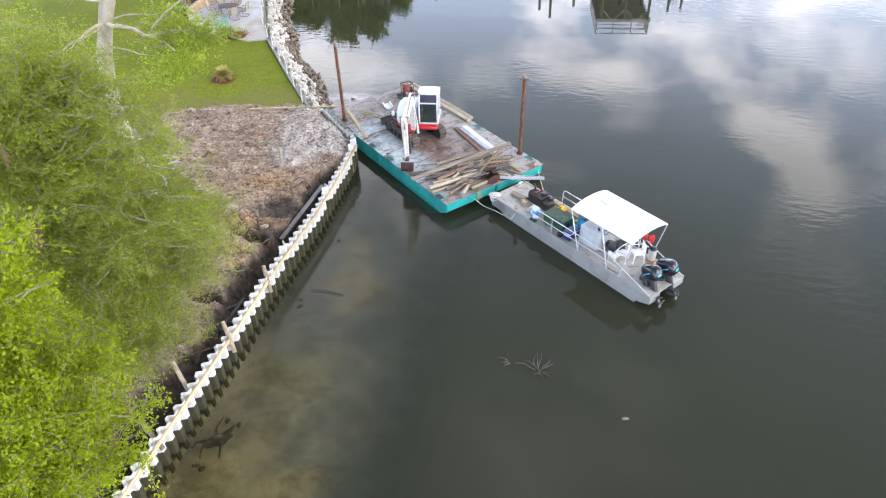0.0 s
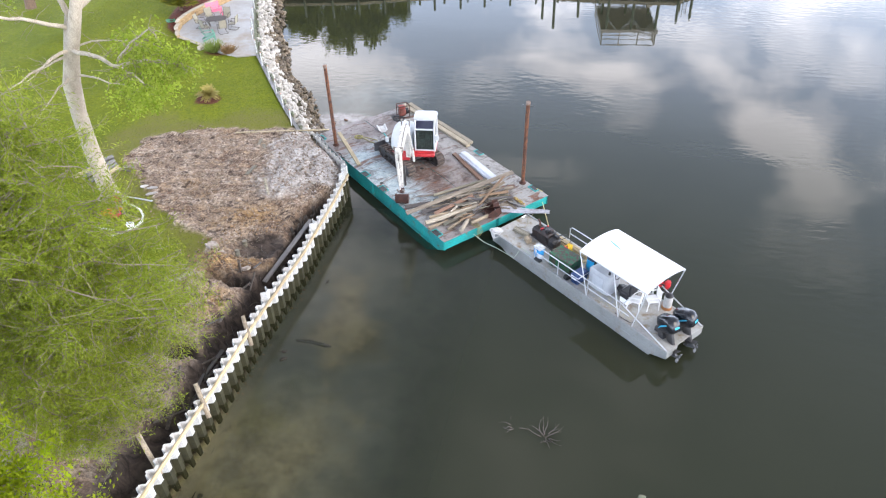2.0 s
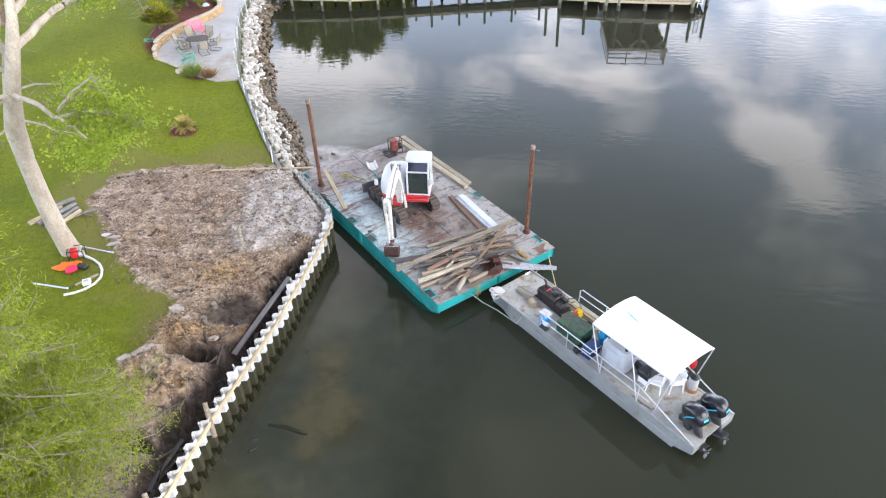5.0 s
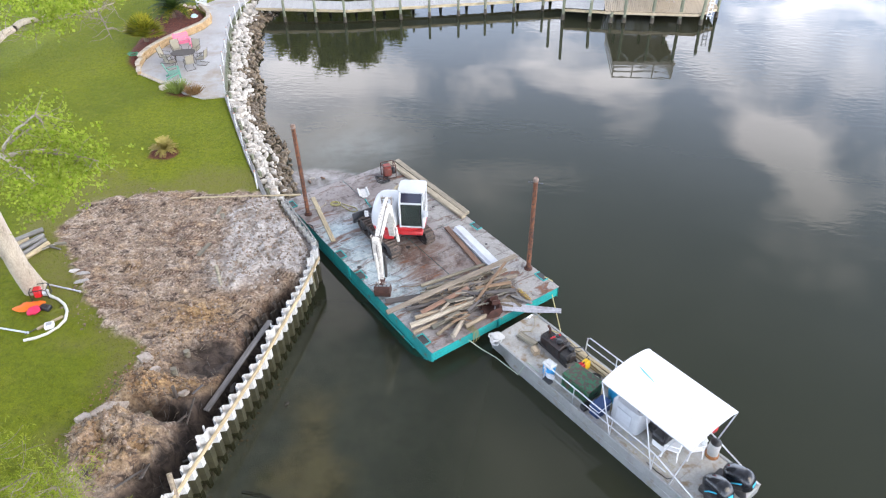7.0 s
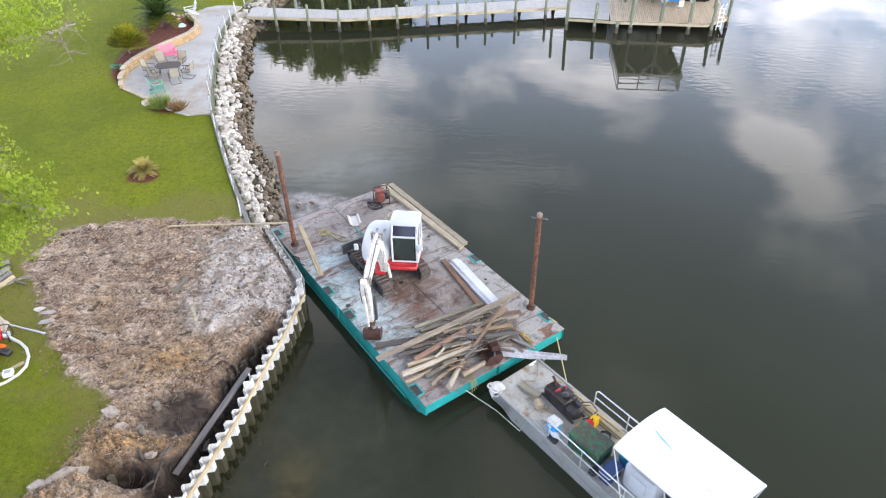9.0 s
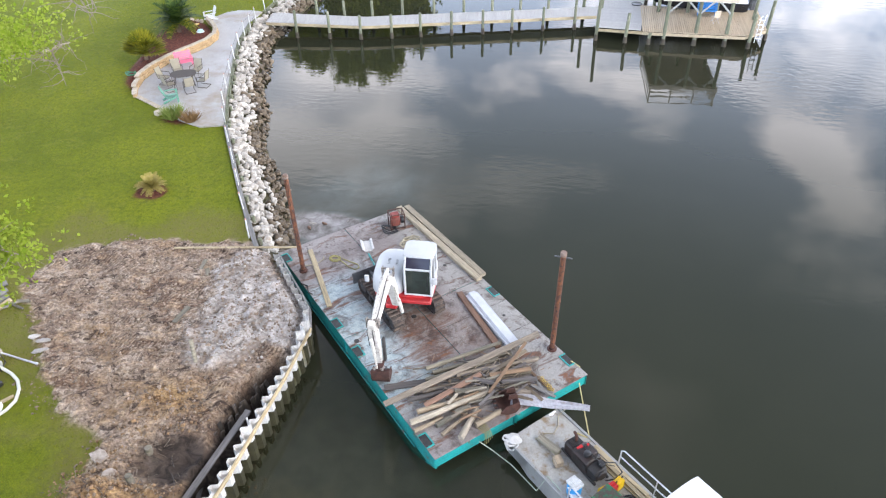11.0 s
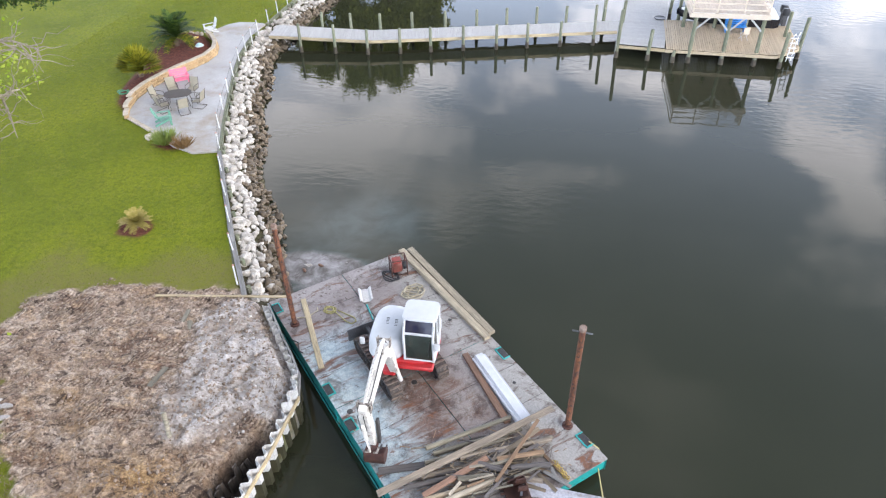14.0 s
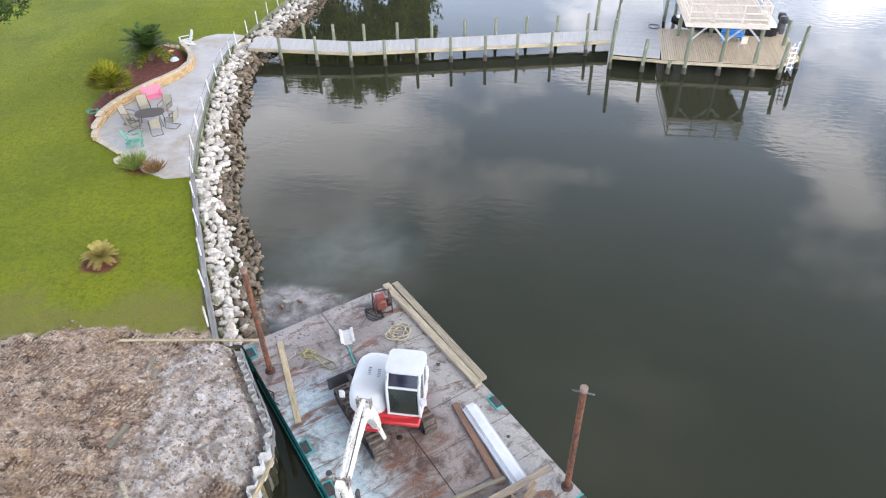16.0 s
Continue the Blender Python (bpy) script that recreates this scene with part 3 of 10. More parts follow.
        return self.add(vs, fs, m)

    def blob(self, c, s, seed=0, sub=1, rough=0.25, m=None):
        """A lumpy rounded stone."""
        bm = bmesh.new()
        bmesh.ops.create_icosphere(bm, subdivisions=sub, radius=1)
        off = Vector((seed * 3.7, seed * 1.9, seed * 7.3))
        vs = []
        for v in bm.verts:
            k = 1 + rough * 2 * noise.noise(v.co * 1.1 + off)
            vs.append((c[0] + v.co.x * s[0] * k, c[1] + v.co.y * s[1] * k, c[2] + v.co.z * s[2] * k))
        fs = [tuple(v.index for v in f.verts) for f in bm.faces]
        bm.free()
        return self.add(vs, fs, m)


def mesh_of(name, g, mat, angle=0.7):
    me = bpy.data.meshes.new(name)
    me.from_pydata(g.v, [], g.f)
    me.validate()
    for mt in (mat if isinstance(mat, (list, tuple)) else [mat]):
        me.materials.append(mt)
    bm = bmesh.new()
    bm.from_mesh(me)
    bmesh.ops.recalc_face_normals(bm, faces=bm.faces)
    bm.to_mesh(me)
    bm.free()
    me.polygons.foreach_set("use_smooth", [True] * len(me.polygons))
    me.set_sharp_from_angle(angle=angle)
    return me


def part(name, g, mat, parent=None, label="", m=None, angle=0.7):
    """One mesh under a thing or a part."""
    ob = new(name, mesh_of(name, g, mat, angle) if isinstance(g, Geo) else g)
    ob.parent = parent
    if m is not None:
        ob.matrix_basis = m
    return tagged(ob, label)


def thing(name, label, category, at=(0, 0, 0), rz=0.0, group="", kind=""):
    """The empty base of a thing."""
    ob = new(name)
    ob.empty_display_size = 0.2
    ob.matrix_basis = pose(*at, 0, 0, rz)
    return tagged(ob, label, category, group, kind)


def single(name, g, mat, label, category, at=(0, 0, 0), rz=0.0, group="", kind="", angle=0.7):
    """A thing of one mesh."""
    ob = part(name, g, mat, None, label, pose(*at, 0, 0, rz), angle)
    return tagged(ob, label, category, group, kind)


def cards(name, centres, dirs, ln, wd, mat, rng, spread=0.6, curl=0.0):
    """Many small folded leaves in one mesh: centres and leaning directions as arrays, lengths and widths in metres."""
    n = len(centres)
    c, d = np.asarray(centres, float), np.asarray(dirs, float)
    d = d + rng.normal(0, spread, d.shape)
    d /= np.linalg.norm(d, axis=1, keepdims=True) + 1e-9
    a = np.cross(d, rng.normal(0, 1, d.shape))
    a /= np.linalg.norm(a, axis=1, keepdims=True) + 1e-9
    ln = (ln * rng.uniform(0.6, 1.3, n))[:, None]
    wd = (wd * rng.uniform(0.6, 1.3, n))[:, None]
    up = np.cross(d, a)
    v = np.stack([c, c + d * ln * 0.5 + a * wd * 0.5 + up * curl * wd, c + d * ln, c + d * ln * 0.5 - a * wd * 0.5 + up * curl * wd], 1).reshape(-1, 3)
    return raw_mesh(name, v, np.arange(4 * n).reshape(n, 4), mat)


def raw_mesh(name, verts, faces, mat, smooth=False):
    """A mesh straight from arrays of equal-sized faces."""
    verts, faces = np.asarray(verts, np.float32), np.asarray(faces, np.int32)
    me = bpy.data.meshes.new(name)
    k = faces.shape[1]
    me.vertices.add(len(verts))
    me.vertices.foreach_set("co", verts.ravel())
    me.loops.add(faces.size)
    me.loops.foreach_set("vertex_index", faces.ravel())
    me.polygons.add(len(faces))
    me.polygons.foreach_set("loop_start", np.arange(0, faces.size, k, dtype=np.int32))
    if smooth:
        me.polygons.foreach_set("use_smooth", np.ones(len(faces), bool))
    me.update(calc_edges=True)
    me.materials.append(mat)
    return me


# ---- the plan of the shore ----
WALL = [(-13.2, -8.0), (-11.55, 4.0), (-10.46, 12.8), (-9.58, 19.0), (-9.08, 23.0), (-8.32, 27.4), (-7.93, 31.0), (-7.76, 33.4), (-8.05, 34.3), (-8.6, 35.1), (-9.4, 36.15), (-10.3, 37.4)]
FENCE = [(-11.4, 37.95), (-13.2, 41.05), (-15.1, 44.6), (-17.0, 48.2), (-18.2, 51.4), (-19.1, 54.1), (-20.1, 57.1), (-21.05, 60.3), (-21.6, 63.9)]
FENCE_N = [(-21.45, 66.3), (-21.3, 70.5), (-21.0, 75.0), (-20.6, 82.0)]
SHORE = [(-40.0, -300.0), (-16.0, -30.0)] + WALL + FENCE + FENCE_N + [(-18.0, 90.0), (-15.0, 105.0), (-14.0, 140.0), (-60.0, 400.0), (-200.0, 2600.0)]
DIRT = [(-19.7, 34.9), (-19.6, 36.7), (-17.4, 37.75), (-14.7, 38.2), (-11.6, 38.15), (-10.3, 37.4), (-7.6, 34.0), (-8.4, 26.0), (-9.6, 18.6), (-10.2, 14.0), (-13.5, 14.0), (-13.6, 18.0), (-12.4, 21.5), (-13.1, 24.0), (-12.3, 26.0), (-12.6, 28.0), (-14.6, 28.6), (-16.2, 29.9), (-16.9, 31.3), (-18.6, 33.0)]
FILL = [(-12.5, 36.2), (-12.1, 34.2), (-11.5, 32.6), (-10.6, 31.2), (-9.4, 31.5), (-7.7, 33.0), (-8.4, 35.2), (-10.3, 37.3), (-11.6, 37.0)]
WALL_LINE = [(-23.6, 51.1), (-24.07, 52.1), (-24.34, 53.4), (-24.28, 54.5), (-23.98, 55.85), (-23.54, 57.05), (-23.0, 58.15), (-22.6, 59.2), (-22.52, 60.4), (-22.95, 61.6), (-23.7, 62.7), (-24.5, 63.5)]
PATIO = [(-17.05, 48.3), (-18.3, 47.95), (-19.7, 48.5), (-21.6, 49.85)] + WALL_LINE + [(-24.6, 64.9), (-24.15, 65.9), (-23.5, 66.4), (-22.3, 66.5), (-21.5, 66.3), (-21.66, 63.9), (-21.1, 60.3), (-20.15, 57.1), (-19.15, 54.1), (-18.25, 51.4)]
BED = [(-24.2, 51.7), (-24.4, 52.2), (-24.64, 53.4), (-24.58, 54.6), (-24.28, 55.95), (-23.84, 57.15), (-23.3, 58.3), (-22.9, 59.3), (-22.85, 60.3), (-23.25, 61.4), (-24.0, 62.5), (-24.8, 63.4), (-26.0, 64.0), (-27.6, 62.9), (-27.2, 60.6), (-26.6, 58.7), (-26.5, 57.0), (-26.1, 54.6), (-25.3, 52.8)]


def inside(poly, x, y):
    """Which points of the arrays lie in the outline."""
    r = np.zeros(np.shape(x), bool)
    n = len(poly)
    for i in range(n):
        (x0, y0), (x1, y1) = poly[i], poly[(i + 1) % n]
        if y0 == y1:
            continue
        r ^= ((y0 > y) != (y1 > y)) & (x < (x1 - x0) * (y - y0) / (y1 - y0) + x0)
    return r


def far_from(line, x, y, closed=False):
    """The distance of points from a line of points."""
    best = np.full(np.shape(x), 1e9)
    pts = list(line) + ([line[0]] if closed else [])
    for (x0, y0), (x1, y1) in zip(pts[:-1], pts[1:]):
        dx, dy = x1 - x0, y1 - y0
        t = np.clip(((x - x0) * dx + (y - y0) * dy) / (dx * dx + dy * dy), 0, 1)
        best = np.minimum(best, np.hypot(x - x0 - t * dx, y - y0 - t * dy))
    return best


def signed(poly, x, y):
    d = far_from(poly, x, y, True)
    return np.where(inside(poly, x, y), d, -d)


def fbm(x, y, scale, seed=0, octaves=4):
    """Smooth value noise over arrays, about -1 to 1."""
    rng = np.random.RandomState(seed)
    tab = rng.uniform(-1, 1, (64, 64))
    tot, amp = 0, 1.0
    for o in range(octaves):
        u, v = x * scale * 2**o + 11.3 * o, y * scale * 2**o + 5.7 * o
        i, j = np.floor(u).astype(int), np.floor(v).astype(int)
        a, b = u - i, v - j
        a, b = a * a * (3 - 2 * a), b * b * (3 - 2 * b)
        g = lambda p, q: tab[p % 64, q % 64]
        tot = tot + amp * ((g(i, j) * (1 - a) + g(i + 1, j) * a) * (1 - b) + (g(i, j + 1) * (1 - a) + g(i + 1, j + 1) * a) * b)
        amp *= 0.5
    return tot / 1.4


def soft(v, lo, hi):
    t = np.clip((v - lo) / (hi - lo), 0, 1)
    return t * t * (3 - 2 * t)


LAND_POLY = SHORE + [(-3000.0, 2600.0), (-3000.0, -300.0)]
LAWN_Z = 1.05


def terrain(x, y):
    """Height of the ground and its cover at arrays of places."""
    land = inside(LAND_POLY, x, y)
    ds = far_from(SHORE, x, y)
    d = np.where(land, ds, -ds)
    dwall, dfence = far_from(WALL, x, y), far_from(FENCE + FENCE_N, x, y)
    by_wall = dwall < dfence - 0.3
    wob = 0.45 * fbm(x, y, 0.5, 1) + 0.22 * fbm(x, y, 2.2, 2)
    dirt = soft(signed(DIRT, x, y) + wob, -0.15, 0.2)
    fill = soft(signed(FILL, x, y) + 2.0 * wob + 0.35 * fbm(x, y, 1.1, 37), -0.45, 0.55) * dirt
    z = LAWN_Z + 0.05 * fbm(x, y, 0.12, 3) + 0.012 * fbm(x, y, 0.8, 4)
    # churned surface, track marks and clods
    lump = 1 - np.abs(fbm(x, y, 1.5, 6, 3)) * 2.0
    z = z + dirt * (0.05 + 0.11 * fbm(x, y, 0.6, 5) + 0.055 * lump + 0.05 * fbm(x, y, 3.3, 34, 2))
    tracks = np.sin((x * 0.25 + y) * 16) * soft(np.sin(x * 1.7 - y * 0.5), 0.2, 0.8)
    z = z + dirt * (1 - fill) * 0.012 * tracks
    z = z + fill * (0.06 + 0.26 * np.abs(fbm(x, y, 1.5, 7, 4)))
    # clod heap and dug-out hollows near the wall
    heap = np.exp(-(((x + 11.6) / 1.35) ** 2 + ((y - 24.0) / 1.2) ** 2) ** 1.5)
    z = z + heap * (0.55 + 0.45 * fbm(x, y, 1.1, 8) + 0.25 * lump)
    bank = np.exp(-(((x + 11.85) / 0.95) ** 2 + ((y - 26.25) / 0.55) ** 2) ** 1.6)
    z = z + (0.42 + 0.12 * lump) * bank + 0.25 * np.exp(-(((x + 10.3) / 0.75) ** 2 + ((y - 26.5) / 0.4) ** 2))
    hole = np.exp(-(((x + 11.2) / 1.1) ** 2 + ((y - 25.35) / 0.38) ** 2) ** 2)
    hole2 = np.exp(-(((x + 10.4) / 1.15) ** 2 + ((y - 27.8) / 0.95) ** 2) ** 2)
    hole3 = np.exp(-(((x + 11.3) / 0.7) ** 2 + ((y - 21.6) / 0.35) ** 2) ** 2)
    z = z - 0.9 * hole - 0.35 * hole2 - 0.6 * hole3
    ochre = np.clip(1.2 * heap + 1.1 * bank + np.exp(-(((x + 10.3) / 0.9) ** 2 + ((y - 26.5) / 0.55) ** 2)) + np.exp(-(((x + 11.2) / 1.5) ** 2 + ((y - 29.9) / 0.8) ** 2)), 0, 1) * soft(fbm(x, y, 0.9, 35), -0.7, 0.2)
    marks = soft(y, 29.0, 31.0) * (1 - fill) * dirt
    # trench behind the new wall, closed by fill at its far end
    width = 1.55 + 0.5 * fbm(x, y, 0.45, 9) - 0.75 * soft(y, 30.0, 32.0)
    trench = np.where(land & by_wall, 1 - soft(dwall, width * 0.6, width), 0) * (1 - soft(y, 31.2, 32.8))
    z = np.where(land, z - trench * 0.95, z)
    z = np.where(land & by_wall & (dwall < 0.35), np.minimum(z, -0.15 + 1.1 * soft(y, 31.0, 33.0)), z)
    mud = np.clip(np.maximum(np.maximum(trench, 0.9 * hole), np.maximum(0.65 * hole2, hole3)) * 1.25, 0, 1) * land
    lowmud = soft(y, 31, 27) * soft(-dwall, -2.9, -1.4) * 0.95 * (0.6 + 0.6 * fbm(x, y, 0.9, 10)) * land * by_wall
    mud = np.clip(mud + lowmud, 0, 1)
    # ground under the riprap: dark cover paints the shade between the stones
    stones = ~by_wall & ~land & (ds < 2.5)
    # under water
    bed = -0.42 - 0.075 * np.clip(ds, 0, 14) + 0.06 * fbm(x, y, 0.5, 11)
    rocky = 0.98 - 0.52 * ds
    bed = np.where(by_wall, bed, np.maximum(rocky, bed))
    ux, uy = x + 0.75 * fbm(x, y, 0.8, 42), y + 0.75 * fbm(x, y, 0.8, 43)
    spit = np.exp(-(((ux + 9.2 + 0.25 * (uy - 40.6)) / 2.3) ** 2 + ((uy - 40.6) / 2.3) ** 2) ** 1.6)
    bed = np.maximum(bed, -0.9 + 0.78 * np.exp(-((x + 7.9 + 0.2 * (y - 44.2)) / 2.2) ** 2 - ((y - 44.2) / 2.6) ** 2))
    bed = np.maximum(bed, np.minimum(-0.75 + spit * (0.96 + 0.34 * fbm(x, y, 1.1, 12)), -0.045 + 0.09 * fbm(x, y, 1.3, 44, 3)))
    z = np.where(land, z, bed)
    shoal = soft(5.6 - ds + 2.6 * fbm(x, y, 0.28, 13), -0.8, 2.2) * by_wall * soft(y, 40, 30) * soft(0.25 + fbm(x, y, 0.35, 14), -0.1, 0.5) * soft(y, 23.0, 19.0)
    # soft patch: pale bed, with some cloud reflection painted into its colour
    shoal = np.maximum(shoal, soft(np.exp(-((x + 6.1 + 0.15 * (y - 25.5)) / 1.7) ** 2 - ((y - 25.5) / 2.8) ** 2) + 0.45 * fbm(x, y, 0.5, 53), 0.25, 0.95))
    shoal = np.maximum(shoal, soft(6.0 - ds + 2.0 * fbm(x, y, 0.3, 38), -0.5, 2.5) * by_wall * soft(y, 23.0, 18.0) * 0.62)
    wet = np.where(land, 0.0, 1.0)
    wx, wy = x + 0.9 * fbm(x, y, 0.45, 40), y + 0.9 * fbm(x, y, 0.45, 41)
    plume = np.exp(-((wx + 7.9 + 0.2 * (wy - 44.2)) / 1.8) ** 2 - ((wy - 44.2) / 2.1) ** 2)
    shore_fill = 0.93 * np.where(~land, np.maximum(soft(spit + 0.1 * fbm(x, y, 1.1, 33), 0.25, 0.75), soft(plume + 0.25 * fbm(x, y, 0.6, 36), 0.25, 0.95)), 0)
    mulch = np.zeros_like(x)
    mulch = np.maximum(mulch, soft(signed(BED, x, y), -0.1, 0.1))
    mulch = np.maximum(mulch, soft(0.72 - np.hypot((x + 17.85) / 1.15, y - 41.5) + 0.12 * fbm(x, y, 2, 15), -0.06, 0.1))
    mulch = np.maximum(mulch, soft(0.8 - np.hypot((x + 19.8) / 1.4, y - 48.95) + 0.1 * fbm(x, y, 2, 16), -0.06, 0.1))
    z = z + 0.28 * soft(signed(BED, x, y), 0.0, 0.5)
    shade = far_from([(-13.0, 9.0), (-13.0, 15.5)], x, y)
    litter = soft(4.2 - shade + 1.2 * fbm(x, y, 0.5, 17), -1.0, 1.5) * 0.65 * land
    worn = soft(1.9 + 1.8 * fbm(x, y, 0.4, 18) - np.abs(signed(DIRT, x, y)), -0.4, 1.6) * 0.62
    worn = np.maximum(worn, soft(3.5 + 2.5 * fbm(x, y, 0.3, 19) - np.hypot(x + 33, (y - 80) * 0.6), -2, 2) * 0.8)
    # mud also carries the painted shade of the riprap gaps
    return z, dict(dirt=np.maximum(dirt, litter), fill=np.maximum(fill, shore_fill), mud=np.where(stones, 0.85, mud), bed=wet * np.where(stones, 0.0, 1 - shore_fill), shoal=shoal, mulch=mulch, worn=worn, ochre=ochre, marks=marks)


def axis_steps(lo, hi, step, reach, grow=1.22):
    """Even steps from lo to hi and widening ones out to the horizon."""
    mid = list(np.arange(lo, hi + 1e-6, step))
    s, a = step, lo
    left = []
    while a > -reach:
        s *= grow
        a -= s
        left.append(a)
    s, b = step, hi
    right = []
    while b < reach:
        s *= grow
        b += s
        right.append(b)
    return np.array(left[::-1] + mid + right)


def build_ground():
    wide_x, wide_y = axis_steps(-31.0, -2.0, 0.2, 3000), axis_steps(8.0, 70.0, 0.2, 3000)
    fine_x, fine_y = np.arange(-19.9, -7.5, 0.065), np.arange(17.0, 38.4, 0.075)
    xs = np.concatenate([wide_x[wide_x < -20.0], fine_x, wide_x[wide_x > -7.45]])
    ys = np.concatenate([wide_y[wide_y < 16.95], fine_y, wide_y[wide_y > 38.45]])
    X, Y = np.meshgrid(xs, ys)
    z, cover = terrain(X.ravel(), Y.ravel())
    nx, ny = len(xs), len(ys)
    i = np.arange((nx - 1) * (ny - 1))
    a = (i // (nx - 1)) * nx + i % (nx - 1)
    me = raw_mesh("ground", np.stack([X.ravel(), Y.ravel(), z], 1), np.stack([a, a + 1, a + nx + 1, a + nx], 1), M_GROUND, True)
    for k, val in cover.items():
        at = me.attributes.new(k, "FLOAT", "POINT")
        at.data.foreach_set("value", np.asarray(val, np.float32))
    return tagged(new("ground", me), "green lawn beside churned grey-brown dirt and muddy bank", "ground", kind="structure")


def ground_z(x, y):
    return float(terrain(np.array([float(x)]), np.array([float(y)]))[0][0])


build_ground()


def build_water():
    """One flat sheet; it is clear enough to see the bed only over the shallows."""
    xs, ys = axis_steps(-16.0, 6.0, 0.3, 3000, 1.5), axis_steps(2.0, 50.0, 0.3, 3000, 1.5)
    X, Y = np.meshgrid(xs, ys)
    x, y = X.ravel(), Y.ravel()
    nx, ny = len(xs), len(ys)
    i = np.arange((nx - 1) * (ny - 1))
    a = (i // (nx - 1)) * nx + i % (nx - 1)
    me = raw_mesh("water", np.stack([x, y, np.zeros(len(x))], 1), np.stack([a, a + 1, a + nx + 1, a + nx], 1), M_WATER, True)
    clear = soft(far_from(WALL, x, y), 8.5, 4.5) * soft(y, 33.0, 29.0)
    ux, uy = x + 0.9 * fbm(x, y, 0.7, 42), y + 0.9 * fbm(x, y, 0.7, 43)
    spit = soft(np.hypot((ux + 9.3 + 0.2 * (uy - 40.8)) / 2.3, (uy - 40.8) / 2.0), 1.25, 0.55)
    plume = np.exp(-((ux + 8.2) / 2.0) ** 2 - ((uy - 45.0) / 2.2) ** 2) + 0.55 * np.exp(-((ux + 10.6) / 1.6) ** 2 - ((uy - 43.6) / 1.6) ** 2)
    for key, val in (("murk", 1 - (0.46 + 0.26 * soft(y, 24.0, 19.0)) * clear), ("silt", np.clip(np.maximum(0.95 * spit, 0.34 * plume), 0, 1))):
        me.attributes.new(key, "FLOAT", "POINT").data.foreach_set("value", val.astype(np.float32))
    return new("water", me)


tagged(build_water(), "calm dark green-grey bay water mirroring clouds", "water", kind="structure")


def along(line, step, start=0.0):
    """Places and headings at even steps along a line of points."""
    out, need = [], start
    for (x0, y0), (x1, y1) in zip(line[:-1], line[1:]):
        ln = math.hypot(x1 - x0, y1 - y0)
        t = need
        while t < ln:
            out.append((x0 + (x1 - x0) * t / ln, y0 + (y1 - y0) * t / ln, math.atan2(y1 - y0, x1 - x0)))
            t += step
        need = t - ln
    return out


# ---- new sheet-pile bulkhead ----
def sheet_mesh():
    """One corrugated sheet, 0.46 m long, bulging 0.24 m to the water side (-y), lip along +z."""
    p, dp, th = 0.46, 0.18, 0.014
    prof = [(0.0, 0.0), (0.07, 0.0), (0.15, -dp), (0.31, -dp), (0.39, 0.0), (0.46, 0.0)]
    back = [(x, y + th * (1.4 if y > -0.1 else 1.0)) for x, y in prof]
    g = Geo()
    z0, z1 = -0.9, 1.42
    n = len(prof)
    levels = (z0, 0.54, 0.66, z1)
    vs = [(x, y, z) for z in levels for x, y in prof + back]
    fs = []
    for k in range(3):
        o = 2 * n * k
        for i in range(n - 1):
            fs.append((o + i, o + i + 1, o + 2 * n + i + 1, o + 2 * n + i))
            fs.append((o + n + i + 1, o + n + i, o + 3 * n + i, o + 3 * n + i + 1))
    o = 2 * n * 3
    for i in range(n - 1):
        fs.append((o + i, o + i + 1, o + n + i + 1, o + n + i))
    return g.add(vs, fs)


def build_bulkhead():
    bulk = thing("bulkhead", "new white corrugated vinyl sheet-pile bulkhead with timber waler", "bulkhead", kind="structure")
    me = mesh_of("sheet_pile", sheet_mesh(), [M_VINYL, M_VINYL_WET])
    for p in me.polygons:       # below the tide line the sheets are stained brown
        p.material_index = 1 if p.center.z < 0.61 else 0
    rng = random.Random(5)
    spots = along(WALL[1:], 0.46)
    for k, (x, y, a) in enumerate(spots):
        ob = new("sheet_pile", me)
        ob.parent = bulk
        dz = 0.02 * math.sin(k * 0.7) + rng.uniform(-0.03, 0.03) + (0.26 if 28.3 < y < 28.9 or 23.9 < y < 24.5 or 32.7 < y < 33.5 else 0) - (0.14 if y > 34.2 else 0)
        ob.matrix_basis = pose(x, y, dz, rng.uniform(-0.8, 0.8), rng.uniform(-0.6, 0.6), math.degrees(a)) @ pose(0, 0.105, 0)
    # waler boards along the water side, a little under the top
    rng = random.Random(2)
    pts = WALL[1:]
    for (x0, y0), (x1, y1) in zip(pts[:-1], pts[1:]):
        ln, a = math.hypot(x1 - x0, y1 - y0), math.atan2(y1 - y0, x1 - x0)
        g = Geo().box((ln / 2, -0.115, 1.22 + rng.uniform(-0.02, 0.02)), (ln + 0.10, 0.065, 0.14), 0.008)
        # past the bend the stretch's shade is put into a greyer wood
        part("waler", g, M_WALER if y0 < 33 else M_GREYWOOD, bulk, "pale treated timber" if y0 < 33 else "timber in a greyer tone for the shaded stretch", pose(x0, y0, 0, 0, 0, math.degrees(a)))
    return bulk


build_bulkhead()


